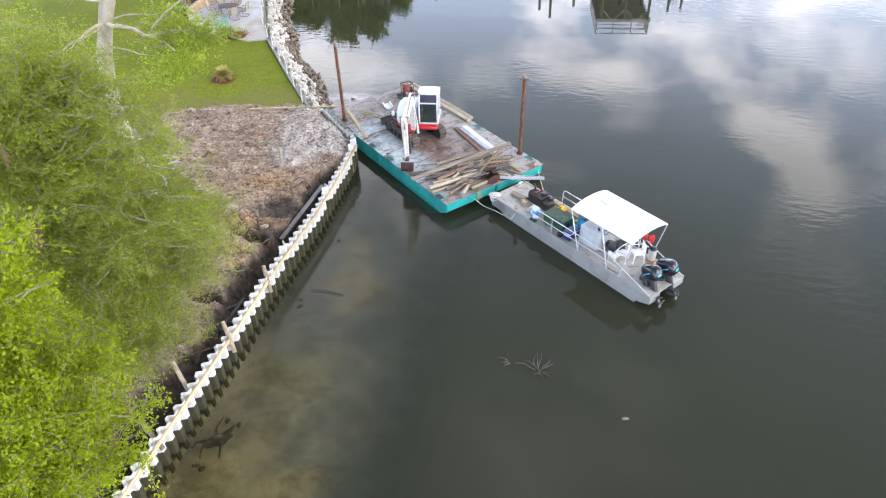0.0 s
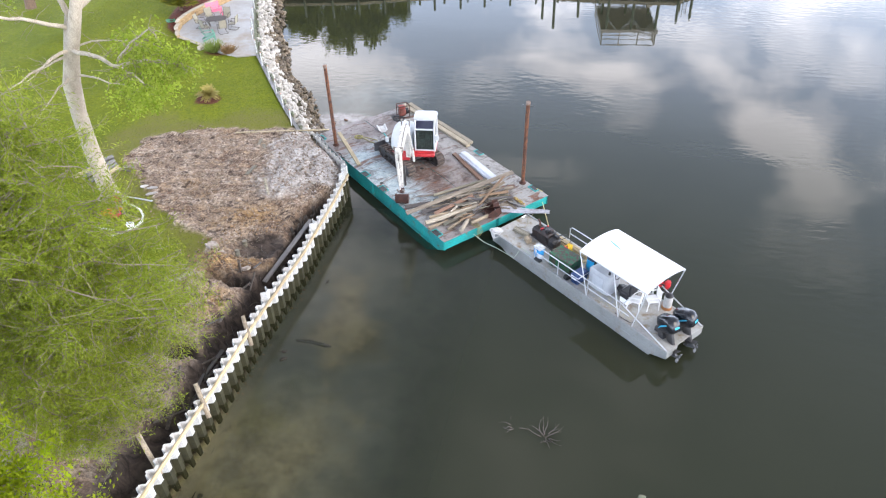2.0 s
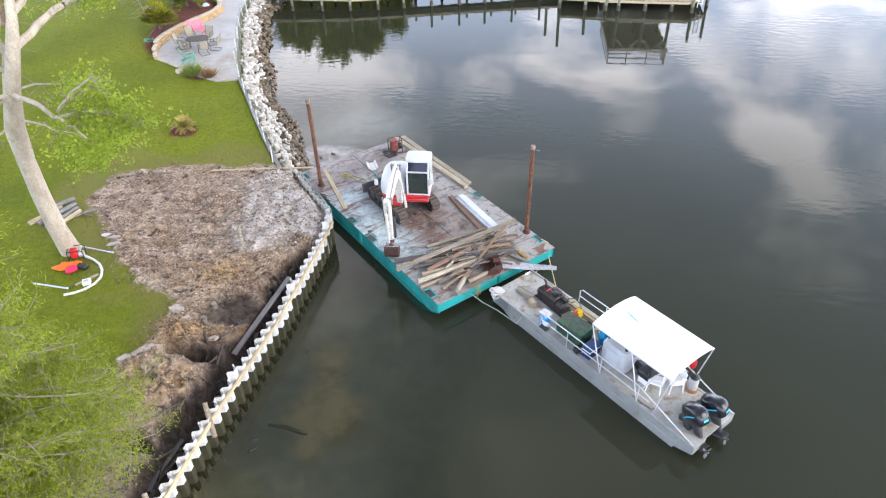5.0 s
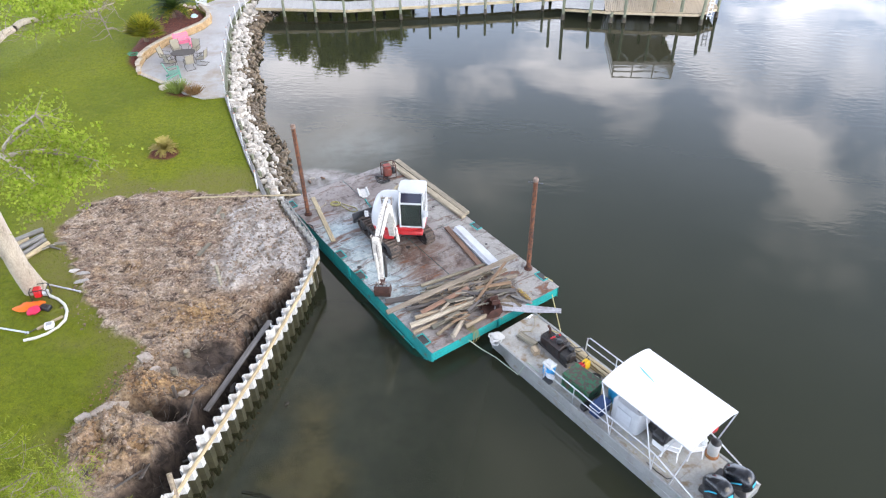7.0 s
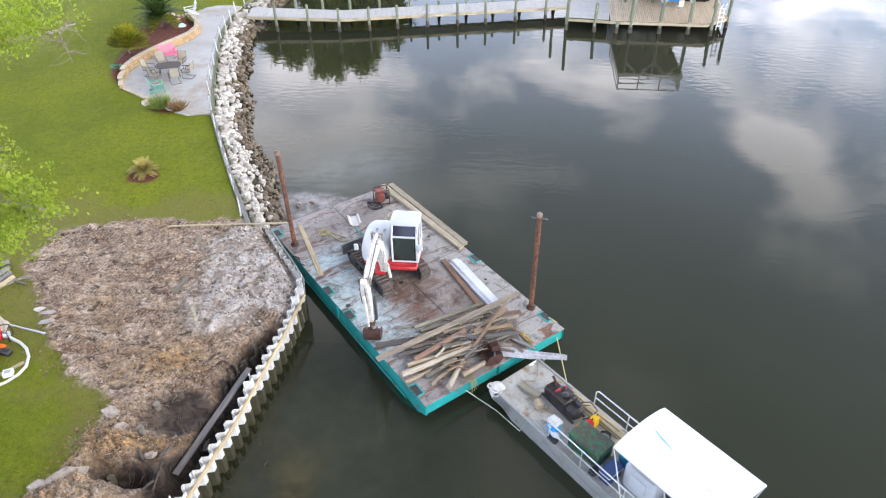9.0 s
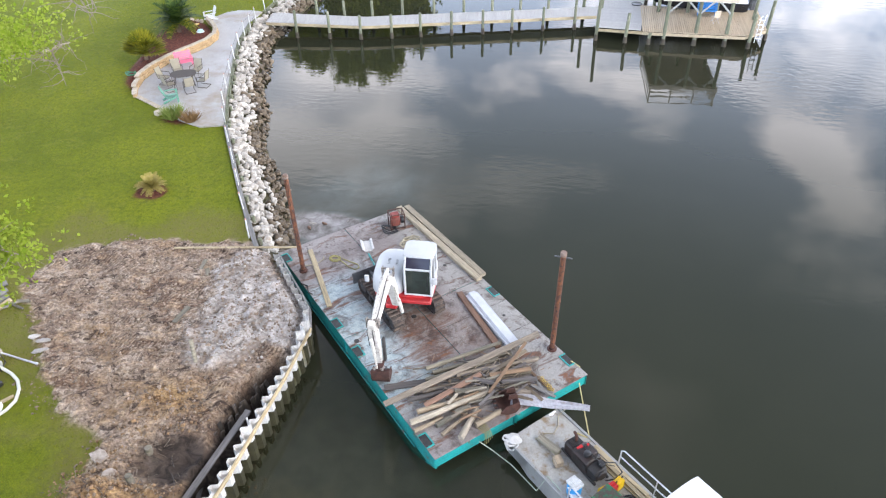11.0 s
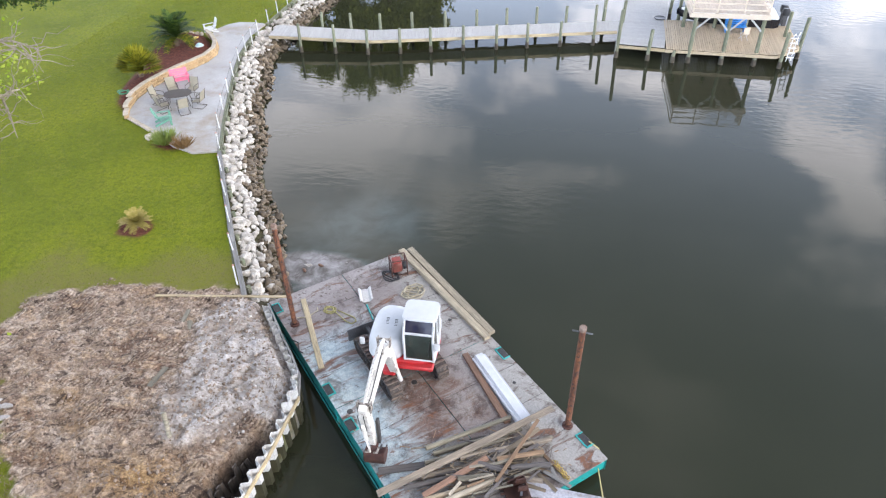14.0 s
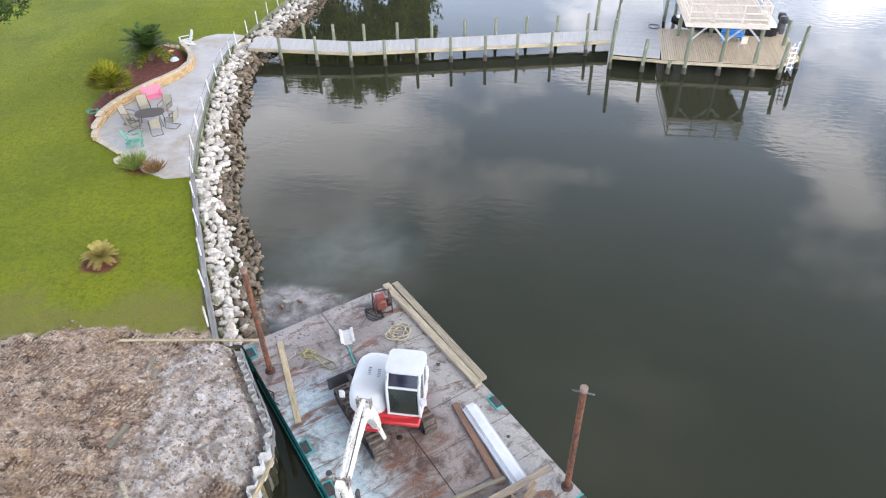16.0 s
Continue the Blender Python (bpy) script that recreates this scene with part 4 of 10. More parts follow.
# ---- the work barge ----
def deck_material():
    """Worn barge deck: pale grey paint with bluish salt bloom, rust scabs and brown mud streaks across."""
    m, nt, N, L, b = nodes("worn_steel_deck")
    tc = N.new("ShaderNodeTexCoord")
    v = tc.outputs["Object"]
    mp = N.new("ShaderNodeMapping")
    mp.inputs["Scale"].default_value = (0.55, 1.9, 1.0)
    L.new(v, mp.inputs[0])
    a = noise_node(nt, mp.outputs[0], 0.45, 6, 0.6, 0.4)
    c = noise_node(nt, mp.outputs[0], 1.1, 8, 0.7, 0.8)
    d = noise_node(nt, v, 22, 5, 0.7)
    e = noise_node(nt, v, 3.5, 8, 0.75)
    sx = N.new("ShaderNodeSeparateXYZ")
    L.new(v, sx.inputs[0])
    wob = noise_node(nt, v, 0.55, 5, 0.65, 0.6)

    def band(axis, lo, hi, amt):
        """1 past hi, 0 before lo, with a ragged edge."""
        n = N.new("ShaderNodeMath"); n.operation = "MULTIPLY_ADD"
        L.new(wob, n.inputs[0]); n.inputs[1].default_value = amt
        L.new(sx.outputs[axis], n.inputs[2])
        r = N.new("ShaderNodeMapRange")
        L.new(n.outputs[0], r.inputs[0])
        r.inputs[1].default_value, r.inputs[2].default_value = lo + amt * 0.5, hi + amt * 0.5
        return r.outputs[0]

    grime = noise_node(nt, v, 1.5, 9, 0.72, 0.7)
    lilac = mix_node(nt, ramp_node(nt, a, 0.38, 0.62), (0.215, 0.185, 0.180), (0.325, 0.302, 0.295))
    bloom = mix_node(nt, ramp_node(nt, e, 0.40, 0.60), (0.29, 0.36, 0.39), (0.46, 0.53, 0.55))
    salt = mix_node(nt, 1.0, mix_node(nt, 1.0, band(0, 3.1, 1.6, 2.2), band(1, 9.9, 8.9, 1.5), "MULTIPLY"), ramp_node(nt, c, 0.60, 0.49), "MULTIPLY")
    salt = mix_node(nt, 1.0, salt, band(1, 1.6, 3.0, 1.5), "MULTIPLY")
    col = mix_node(nt, salt, lilac, bloom)
    mid = mix_node(nt, 1.0, mix_node(nt, 1.0, band(0, 1.0, 2.2, 1.6), band(0, 4.4, 3.9, 1.0), "MULTIPLY"), mix_node(nt, 1.0, band(1, 2.6, 3.6, 1.5), band(1, 9.0, 7.6, 1.5), "MULTIPLY"), "MULTIPLY")
    mid = mix_node(nt, 1.0, mid, ramp_node(nt, e, 0.36, 0.56, (0.25, 0.25, 0.25)), "MULTIPLY")
    col = mix_node(nt, mid, col, mix_node(nt, ramp_node(nt, c, 0.42, 0.54), (0.26, 0.225, 0.205), (0.145, 0.082, 0.056)))
    pale = mix_node(nt, 1.0, band(0, 4.3, 4.9, 0.8), ramp_node(nt, grime, 0.36, 0.46), "MULTIPLY")
    col = mix_node(nt, pale, col, (0.335, 0.325, 0.31))
    col = mix_node(nt, ramp_node(nt, c, 0.55, 0.60), col, (0.175, 0.118, 0.098))
    col = mix_node(nt, ramp_node(nt, c, 0.61, 0.65), col, (0.19, 0.085, 0.045))
    col = mix_node(nt, ramp_node(nt, e, 0.60, 0.68), col, (0.33, 0.32, 0.31))
    col = mix_node(nt, 1.0, col, ramp_node(nt, grime, 0.38, 0.50, (0.50, 0.45, 0.43), (1.1, 1.1, 1.1)), "MULTIPLY")
    col = mix_node(nt, ramp_node(nt, e, 0.38, 0.31), col, (0.10, 0.075, 0.065))
    col = mix_node(nt, 1.0, col, ramp_node(nt, d, 0.3, 0.7, (0.70, 0.69, 0.69), (1.15, 1.15, 1.15)), "MULTIPLY")
    col = mix_node(nt, 1.0, col, (0.86, 0.855, 0.84), "MULTIPLY")
    L.new(col, b.inputs["Base Color"])
    b.inputs["Roughness"].default_value = 0.75
    b.inputs["Metallic"].default_value = 0.0
    h = mix_node(nt, 0.5, e, d)
    bump_node(nt, h, 0.25, 0.02, b)
    return m


M_DECK = deck_material()
DECK_Z = 0.79
BARGE = pose(-2.5, 28.92, 0, 0, 0, 41.2)


def on_barge(x, y):
    p = BARGE @ Vector((x, y, 0))
    return p.x, p.y


def pocket(parent, x, y, side):
    """A teal lock pocket at the deck edge: a raised rim round a dark plate."""
    s = 1 if side == "l" else -1
    g = Geo()
    cx = x + s * 0.14
    g.box((cx, y - 0.26, DECK_Z + 0.012), (0.28, 0.045, 0.05), 0.006)
    g.box((cx, y + 0.26, DECK_Z + 0.012), (0.28, 0.045, 0.05), 0.006)
    g.box((cx + s * 0.12, y, DECK_Z + 0.012), (0.045, 0.50, 0.05), 0.006)
    p = part("lock_pocket", g, M_TEAL, parent, "teal painted steel pocket")
    # flat dark plate on the deck stands in for the recess's shade
    part("pocket_shade", Geo().box((cx - s * 0.02, y, DECK_Z + 0.008), (0.24, 0.48, 0.008), 0.002), M_STEELDARK, p, "dark plate for the shade of the recess")
    return p


def build_barge():
    barge = thing("barge", "floating work barge with teal sides and worn rusty grey deck", "barge", (-2.5, 28.92, 0), 41.2)
    W, L = 6.10, 12.18
    k = 0
    for i in range(2):
        for j in range(2):
            x0, y0 = i * (W / 2) + 0.008, j * (L / 2) + 0.008
            w, l = W / 2 - 0.016, L / 2 - 0.016
            # raked bottom edge at the outer ends
            rake = [(0.0, 0.775), (0.0, 0.32), (1.5, -0.5), (l, -0.5), (l, 0.775)]
            if j:
                rake = [(l - q, z) for q, z in reversed(rake)]
            ch = 0.05
            vs = [(x0 + (ch if e in (0, 3) else 0) * (1 if e < 2 else -1) + (0 if e < 2 else w), y0 + q + (ch * (1 if q < l / 2 else -1) if e in (1, 2) and (q < 0.01 or q > l - 0.01) else 0), z) for e in range(4) for q, z in rake]
            k5 = len(rake)
            fs = [tuple(range(k5)), tuple(range(4 * k5 - 1, 3 * k5 - 1, -1))]
            for e in range(3):
                fs += [(e * k5 + q, e * k5 + (q + 1) % k5, (e + 1) * k5 + (q + 1) % k5, (e + 1) * k5 + q) for q in range(k5)]
            sec = part("section", Geo().add(vs, fs), M_TEAL, barge, "teal painted steel pontoon")
            part("deck_plate", Geo().box((x0 + w / 2, y0 + l / 2, DECK_Z - 0.005), (w - 0.006, l - 0.006, 0.016), 0.004), M_DECK, sec, "worn grey deck with rust and mud")
            for n in range(1, 4):     # weld beads between plates
                g = Geo().tube([(x0 + 0.05, y0 + l * n / 4, DECK_Z + 0.004), (x0 + w - 0.05, y0 + l * n / 4, DECK_Z + 0.004)], 0.006, 5)
                part("weld_seam", g, M_STEELDARK, sec)
            k += 1
    for y in (0.75, 5.25, 6.95, 11.65):
        pocket(barge, 0.02, y, "l")
    for y in (0.9, 5.2, 6.9, 11.5):
        pocket(barge, W - 0.02, y, "r")
    # rub rail along the outer sides
    for x in (-0.012, W + 0.012):
        part("rub_rail", Geo().box((x, L / 2, 0.10), (0.03, L - 2.4, 0.07), 0.008), M_TEAL, barge)
    for x, y, s in ((0.35, 5.75, 0.1), (2.75, 0.35, 0.09), (2.7, 5.7, 0.1), (4.9, 4.8, 0.08), (5.3, 7.6, 0.07), (5.5, 3.9, 0.06)):
        part("hatch_lid", Geo().lathe([(s, 0), (s, 0.01), (s * 0.8, 0.018)], 14, pose(x, y, DECK_Z + 0.003)), M_STEELDARK, barge, "dark round deck fitting")
    plate = Geo().box((2.62, 6.9, DECK_Z + 0.012), (0.62, 0.5, 0.012), 0.003)
    part("loose_hatch_plate", plate, M_GREYSTEEL, barge, "dark square hatch plate")
    return barge


build_barge()


def spud_pile(x, y, top, label, tilt=(0, 0), pin=False):
    t = thing("spud_pile", label, "steel pile", (x, y, 0), 0, "spud piles")
    t.matrix_basis = pose(x, y, 0, tilt[0], tilt[1], 0)
    part("pipe", Geo().tube([(0, 0, -2.2), (0, 0, 0.9), (0, 0, 2.4), (0, 0, top - 0.16)], [0.092, 0.092, 0.09, 0.088], 16), M_RUST, t)
    cap = Geo().tube([(0, 0, top - 0.16), (0, 0, top - 0.14), (0, 0, top - 0.02), (0, 0, top)], [0.09, 0.104, 0.104, 0.088], 16)
    part("collar", cap, surf("chalky_rust", (0.25, 0.19, 0.155), (0.16, 0.09, 0.06), 6, 40, rough=0.9), t, "pale chalky rusted collar")
    part("foot_sleeve", Geo().lathe([(0.17, 0), (0.17, 0.05), (0.12, 0.07), (0.12, 0.14), (0.106, 0.14)], 16, pose(0, 0, DECK_Z + 0.003)), M_RUSTY, t, "rusty steel sleeve")
    if pin:
        part("pin", Geo().cyl((-0.28, 0.03, top - 0.20), (0.28, -0.05, top - 0.20), 0.022, None, 8), M_GREYSTEEL, t, "steel cross pin")
    return t


spud_pile(0.85, 33.98, 5.12, "rusty steel spud pile with a cross pin through its pale collar", (0.6, 0.4), True)
spud_pile(-9.10, 37.05, 5.28, "rusty steel spud pile standing near the rocks", (-0.4, -0.8))


# ---- excavator ----
def track(parent, side, ang):
    """One crawler track: belt with pads, wheels and frame."""
    r, half, w = 0.30, 1.15, 0.42
    m = pose(0, 0, 0, 0, 0, ang) @ pose(0, side * 0.86, 0)
    path = []
    n = 14
    for i in range(n + 1):
        a = -math.pi / 2 + math.pi * i / n
        path.append((half + r * math.cos(a), r + r * math.sin(a)))
    for i in range(n + 1):
        a = math.pi / 2 + math.pi * i / n
        path.append((-half + r * math.cos(a), r + r * math.sin(a)))
    g = Geo()
    inner = [((x - math.copysign(half, x)) * 0.86 + math.copysign(half, x), (z - r) * 0.86 + r) for x, z in path]
    k = len(path)
    vs = [(x, s * w / 2, z) for s in (-1, 1) for ring in (path, inner) for x, z in ring]
    fs = []
    for i in range(k):
        j = (i + 1) % k
        fs += [(i, j, 2 * k + j, 2 * k + i), (k + j, k + i, 3 * k + i, 3 * k + j), (j, i, k + i, k + j), (2 * k + i, 2 * k + j, 3 * k + j, 3 * k + i)]
    g.add([(x, y, z + 0.02) for x, y, z in vs], fs, m)
    part("belt", g, M_RUBBER, parent, "muddy black rubber track")
    # grousers
    per = 2 * (2 * half) + 2 * math.pi * r
    count = 34
    pad = mesh_of("track_pad", Geo().box((0, 0, 0.016), (0.075, 0.41, 0.06), 0.01), M_PADMUD)
    for i in range(count):
        s = per * i / count
        if s < 2 * half:
            x, z, a = -half + s, 2 * r, 0
        elif s < 2 * half + math.pi * r:
            t = (s - 2 * half) / r
            x, z, a = half + r * math.sin(t), r + r * math.cos(t), math.degrees(t)
        elif s < 4 * half + math.pi * r:
            x, z, a = half - (s - 2 * half - math.pi * r), 0, 180
        else:
            t = (s - 4 * half - math.pi * r) / r
            x, z, a = -half - r * math.sin(t), r - r * math.cos(t), 180 + math.degrees(t)
        ob = new("track_pad", pad)
        ob.parent = parent
        ob.matrix_basis = m @ pose(x, 0, z + 0.02, 0, a, 0)
    for x, rr in ((-half, 0.24), (half, 0.24), (-0.6, 0.11), (-0.2, 0.11), (0.2, 0.11), (0.6, 0.11)):
        wz = r + 0.02 if abs(x) > 1 else 0.17
        q = m @ pose(x, 0, wz, 90, 0, 0)
        part("track_wheel", Geo().lathe([(rr * 0.5, -0.17), (rr, -0.15), (rr, -0.05), (rr * 0.7, 0), (rr, 0.05), (rr, 0.15), (rr * 0.5, 0.17)], 16, q), M_STEELDARK, parent)
    part("track_frame", Geo().box((0, 0, r + 0.02), (1.9, 0.24, 0.2), 0.04, m), M_STEELDARK, parent, "dark steel side frame")


def loft(rings, closed=True):
    """A skin over rings of equally many points."""
    g = Geo()
    n = len(rings[0])
    vs = [p for r in rings for p in r]
    fs = []
    for i in range(len(rings) - 1):
        for j in range(n):
            fs.append((i * n + j, i * n + (j + 1) % n, (i + 1) * n + (j + 1) % n, (i + 1) * n + j))
    fs += [tuple(reversed(range(n))), tuple((len(rings) - 1) * n + j for j in range(n))]
    return g.add(vs, fs)


def rounded(cx, cy, hx, hy, z, e=4.0, n=32):
    """A ring with softly squared corners."""
    out = []
    for i in range(n):
        t = 2 * math.pi * i / n
        c, s = math.cos(t), math.sin(t)
        out.append((cx + hx * math.copysign(abs(c) ** (2 / e), c), cy + hy * math.copysign(abs(s) ** (2 / e), s), z))
    return out


def beam(g, path, widths, heights):
    """A box-section arm along a path in a plane of constant x, with changing width and depth."""
    rings = []
    for i, p in enumerate(path):
        a, b = Vector(path[max(i - 1, 0)]), Vector(path[min(i + 1, len(path) - 1)])
        d = (b - a).normalized()
        side = Vector((1, 0, 0))
        up = side.cross(d).normalized()
        side = d.cross(up).normalized()
        w, h = widths[i] / 2, heights[i] / 2
        c = 0.2 * min(w, h)
        ring = [(-w + c, -h), (w - c, -h), (w, -h + c), (w, h - c), (w - c, h), (-w + c, h), (-w, h - c), (-w, -h + c)]
        rings.append([tuple(Vector(p) + side * q + up * s) for q, s in ring])
    k = loft(rings)
    g.add(k.v, k.f)
    return g


def build_excavator():
    ex = thing("excavator", "white and red mini excavator with dirty bucket on the barge deck", "excavator", (-4.85, 35.75, DECK_Z + 0.006), 0)
    base = part("undercarriage", Geo().box((0, 0, 0.42), (1.1, 1.4, 0.22), 0.04, pose(0, 0, 0, 0, 0, -50)).lathe([(0.52, 0.5), (0.52, 0.66), (0.46, 0.70)], 24), M_STEELDARK, ex, "dark steel undercarriage")
    for s in (-1, 1):
        track(base, s, -50)
    # dozer blade behind, at the far end of the tracks
    mb = pose(0, 0, 0, 0, 0, 130)
    blade = Geo()
    prof = [(1.86, 0.03), (1.98, 0.06), (1.92, 0.25), (1.98, 0.47), (1.93, 0.49), (1.85, 0.27)]
    vs = [(x, y, z) for y in (-1.08, 1.08) for x, z in prof]
    n = len(prof)
    blade.add(vs, [(i, (i + 1) % n, n + (i + 1) % n, n + i) for i in range(n)] + [tuple(range(n)), tuple(range(2 * n - 1, n - 1, -1))], mb)
    part("dozer_blade", blade, M_GREYSTEEL, ex, "dark grey steel blade")
    arms = Geo()
    for s in (-0.35, 0.35):
        arms.box((1.45, s, 0.3), (0.95, 0.12, 0.16), 0.02, mb)
    part("blade_arm", arms, M_GREYSTEEL, ex)
    # upper house
    part("house_skirt", loft([rounded(0.20, 0.2, 1.08, 0.92, 0.70, 4), rounded(0.20, 0.2, 1.12, 0.95, 0.74, 4), rounded(0.20, 0.2, 1.12, 0.95, 0.93, 4), rounded(0.20, 0.2, 1.08, 0.92, 0.96, 4)]), M_REDPAINT, ex, "red painted lower body")
    part("nose", Geo().box((0.62, -0.72, 0.80), (1.35, 0.35, 0.16), 0.04).box((-0.1, -0.98, 0.78), (0.42, 0.42, 0.24), 0.05), M_REDPAINT, ex, "red front floor and swing bracket")
    hood = [rounded(-0.33, 0.20, 0.60, 0.94, 0.965, 4), rounded(-0.33, 0.20, 0.62, 0.96, 1.05, 4), rounded(-0.33, 0.22, 0.62, 0.94, 1.35, 3.8), rounded(-0.32, 0.25, 0.58, 0.88, 1.56, 3.5), rounded(-0.30, 0.28, 0.51, 0.80, 1.67, 3.2), rounded(-0.28, 0.30, 0.36, 0.6, 1.71, 3)]
    hd = part("engine_hood", loft(hood), M_WHITEPAINT, ex, "glossy white rounded hood", angle=0.9)
    part("rear_counterweight", loft([rounded(0.62, 0.86, 0.66, 0.3, 0.965, 4), rounded(0.62, 0.86, 0.66, 0.3, 1.3, 4), rounded(0.6, 0.82, 0.6, 0.24, 1.45, 4)]), M_WHITEPAINT, ex)
    for gx, gy in ((-0.42, 0.42), (-0.12, 0.36)):
        sl = Geo()
        for k in range(7):
            sl.box((gx + 0.018 * k * 0.4, gy - 0.07 * k, 1.712 - 0.002 * k), (0.10, 0.022, 0.014), 0.003)
        part("vent_slots", sl, M_STEELDARK, hd, "dark vent slots")
    lt = Geo().box((-0.46, -0.60, 1.50), (0.34, 0.012, 0.10), 0.002, pose(0, 0, 0, 0, 0, 0))
    part("badge", lt, M_REDPAINT, hd, "red badge bar")
    # cab
    x0, x1, yf, yb, zt = 0.30, 1.33, -0.66, 0.46, 2.53
    g = Geo()
    for x in (x0 + 0.04, x1 - 0.04):
        g.tube([(x, yf + 0.02, 0.95), (x, yf - 0.02, 1.7), (x, yf + 0.02, 2.12), (x, yf + 0.24, 2.50)], [0.045] * 4, 8)
        g.tube([(x, yb, 0.95), (x, yb, 2.48)], 0.05, 8)
        g.tube([(x, 0.0, 0.95), (x, 0.0, 2.48)], 0.035, 8)
        g.tube([(x, yf + 0.02, 0.99), (x, yb, 0.99)], 0.05, 8)
        g.tube([(x, yf + 0.24, 2.49), (x, yb, 2.50)], 0.05, 8)
    g.tube([(x0, yf + 0.02, 1.0), (x1, yf + 0.02, 1.0)], 0.05, 8)
    g.tube([(x0, yf + 0.03, 2.12), (x1, yf + 0.03, 2.12)], 0.04, 8)
    cab = part("cab_frame", g, M_WHITEPAINT, ex, "white painted cab posts")
    part("cab_panel", Geo().box(((x0 + x1) / 2, yb, 1.35), (x1 - x0 - 0.05, 0.04, 0.75), 0.01).box((x1 - 0.03, (0.0 + yb) / 2, 1.18), (0.04, yb, 0.45), 0.01).box((x1 - 0.03, (yf) / 2, 1.08), (0.04, -yf - 0.05, 0.22), 0.01), M_WHITEPAINT, cab)
    roof = [rounded((x0 + x1) / 2, 0.02, 0.55, 0.46, 2.50, 6), rounded((x0 + x1) / 2, 0.02, 0.57, 0.48, 2.53, 6), rounded((x0 + x1) / 2, 0.02, 0.56, 0.47, 2.58, 6), rounded((x0 + x1) / 2, 0.02, 0.5, 0.41, 2.60, 6)]
    part("cab_roof", loft(roof), M_WHITEPAINT, cab, "flat white roof")
    q = [(x0 + 0.07, yf + 0.05, 2.14), (x1 - 0.07, yf + 0.05, 2.14), (x1 - 0.07, yf + 0.25, 2.50), (x0 + 0.07, yf + 0.25, 2.50)]
    part("skylight", Geo().add(q + [(x, y + 0.02, z - 0.015) for x, y, z in q], [(0, 1, 2, 3), (7, 6, 5, 4), (0, 4, 5, 1), (1, 5, 6, 2), (2, 6, 7, 3), (3, 7, 4, 0)]), M_DARKGLASS, cab, "black glass skylight")
    part("windscreen", Geo().box(((x0 + x1) / 2, yf, 1.56), (x1 - x0 - 0.14, 0.012, 1.06), 0.003), M_CABGLASS, cab, "dark tinted glass")
    part("wiper", Geo().tube([(x1 - 0.2, yf - 0.02, 1.25), (x1 - 0.15, yf - 0.025, 1.9)], 0.012, 6), M_BLACK, cab)
    part("side_window", Geo().box((x1 - 0.035, -0.32, 1.82), (0.01, 0.56, 1.2), 0.003), M_CABGLASS, cab, "tinted door glass")
    part("side_window", Geo().box((x1 - 0.035, 0.23, 1.92), (0.01, 0.38, 1.0), 0.003), M_CABGLASS, cab, "tinted glass")
    part("side_window", Geo().box((x0 + 0.035, -0.1, 1.9), (0.01, 0.95, 1.1), 0.003), M_CABGLASS, cab, "tinted glass")
    part("rear_window", Geo().box(((x0 + x1) / 2, yb, 2.1), (x1 - x0 - 0.16, 0.01, 0.68), 0.003), M_CABGLASS, cab, "tinted glass")
    part("operator_seat", Geo().box((0.82, 0.1, 1.18), (0.5, 0.5, 0.14), 0.05).box((0.82, 0.33, 1.55), (0.48, 0.12, 0.7), 0.05), M_BLACK, cab, "black padded seat")
    for lx in (0.6, 1.0):
        part("control_lever", Geo().tube([(lx, -0.3, 0.97), (lx, -0.33, 1.4)], 0.02, 6), M_BLACK, cab)
    part("cab_floor", Geo().box((0.82, -0.1, 0.97), (0.98, 1.1, 0.03), 0.01), M_STEELDARK, cab)
    for x, y, z, w in ((x1 + 0.1, yf - 0.08, 1.75, 0.19), (-1.1, -0.5, 1.45, 0.16)):
        mr = part("mirror", loft([rounded(x, y, w / 2, 0.04, z - 0.13, 3, 14), rounded(x, y, w / 2 * 1.1, 0.06, z, 3, 14), rounded(x, y, w / 2, 0.04, z + 0.13, 3, 14)]), M_WHITEPAINT, ex, "white mirror housing")
        part("mirror_arm", Geo().tube([(x - 0.12 if x > 0 else x + 0.15, y + 0.06, z - 0.2), (x, y, z - 0.1)], 0.012, 6), M_BLACK, mr)
    # boom, arm and bucket
    bx = 0.12
    bpath = [(bx - 0.06, -1.08, 0.88), (bx - 0.03, -1.36, 1.5), (bx + 0.02, -1.82, 2.35), (bx + 0.05, -2.22, 2.98), (bx + 0.05, -2.55, 3.18), (bx + 0.05, -3.2, 3.16), (bx + 0.05, -3.9, 3.02), (bx + 0.05, -4.5, 2.86)]
    boom = part("boom", beam(Geo(), bpath, [0.24, 0.26, 0.28, 0.30, 0.30, 0.28, 0.26, 0.22], [0.20, 0.30, 0.36, 0.38, 0.36, 0.32, 0.28, 0.18]), M_BOOM, ex, "white scratched steel boom")
    part("boom_cylinder", Geo().cyl((bx + 0.24, -1.42, 0.82), (bx + 0.22, -1.75, 1.7), 0.065, None, 12).cyl((bx + 0.22, -1.75, 1.7), (bx + 0.2, -2.1, 2.55), 0.036, None, 10), M_BOOM, boom)
    part("arm_cylinder", Geo().cyl((bx + 0.05, -2.25, 3.42), (bx + 0.05, -3.45, 3.47), 0.06, None, 12).cyl((bx + 0.05, -3.45, 3.47), (bx + 0.05, -4.5, 3.26), 0.032, None, 10), M_BOOM, boom)
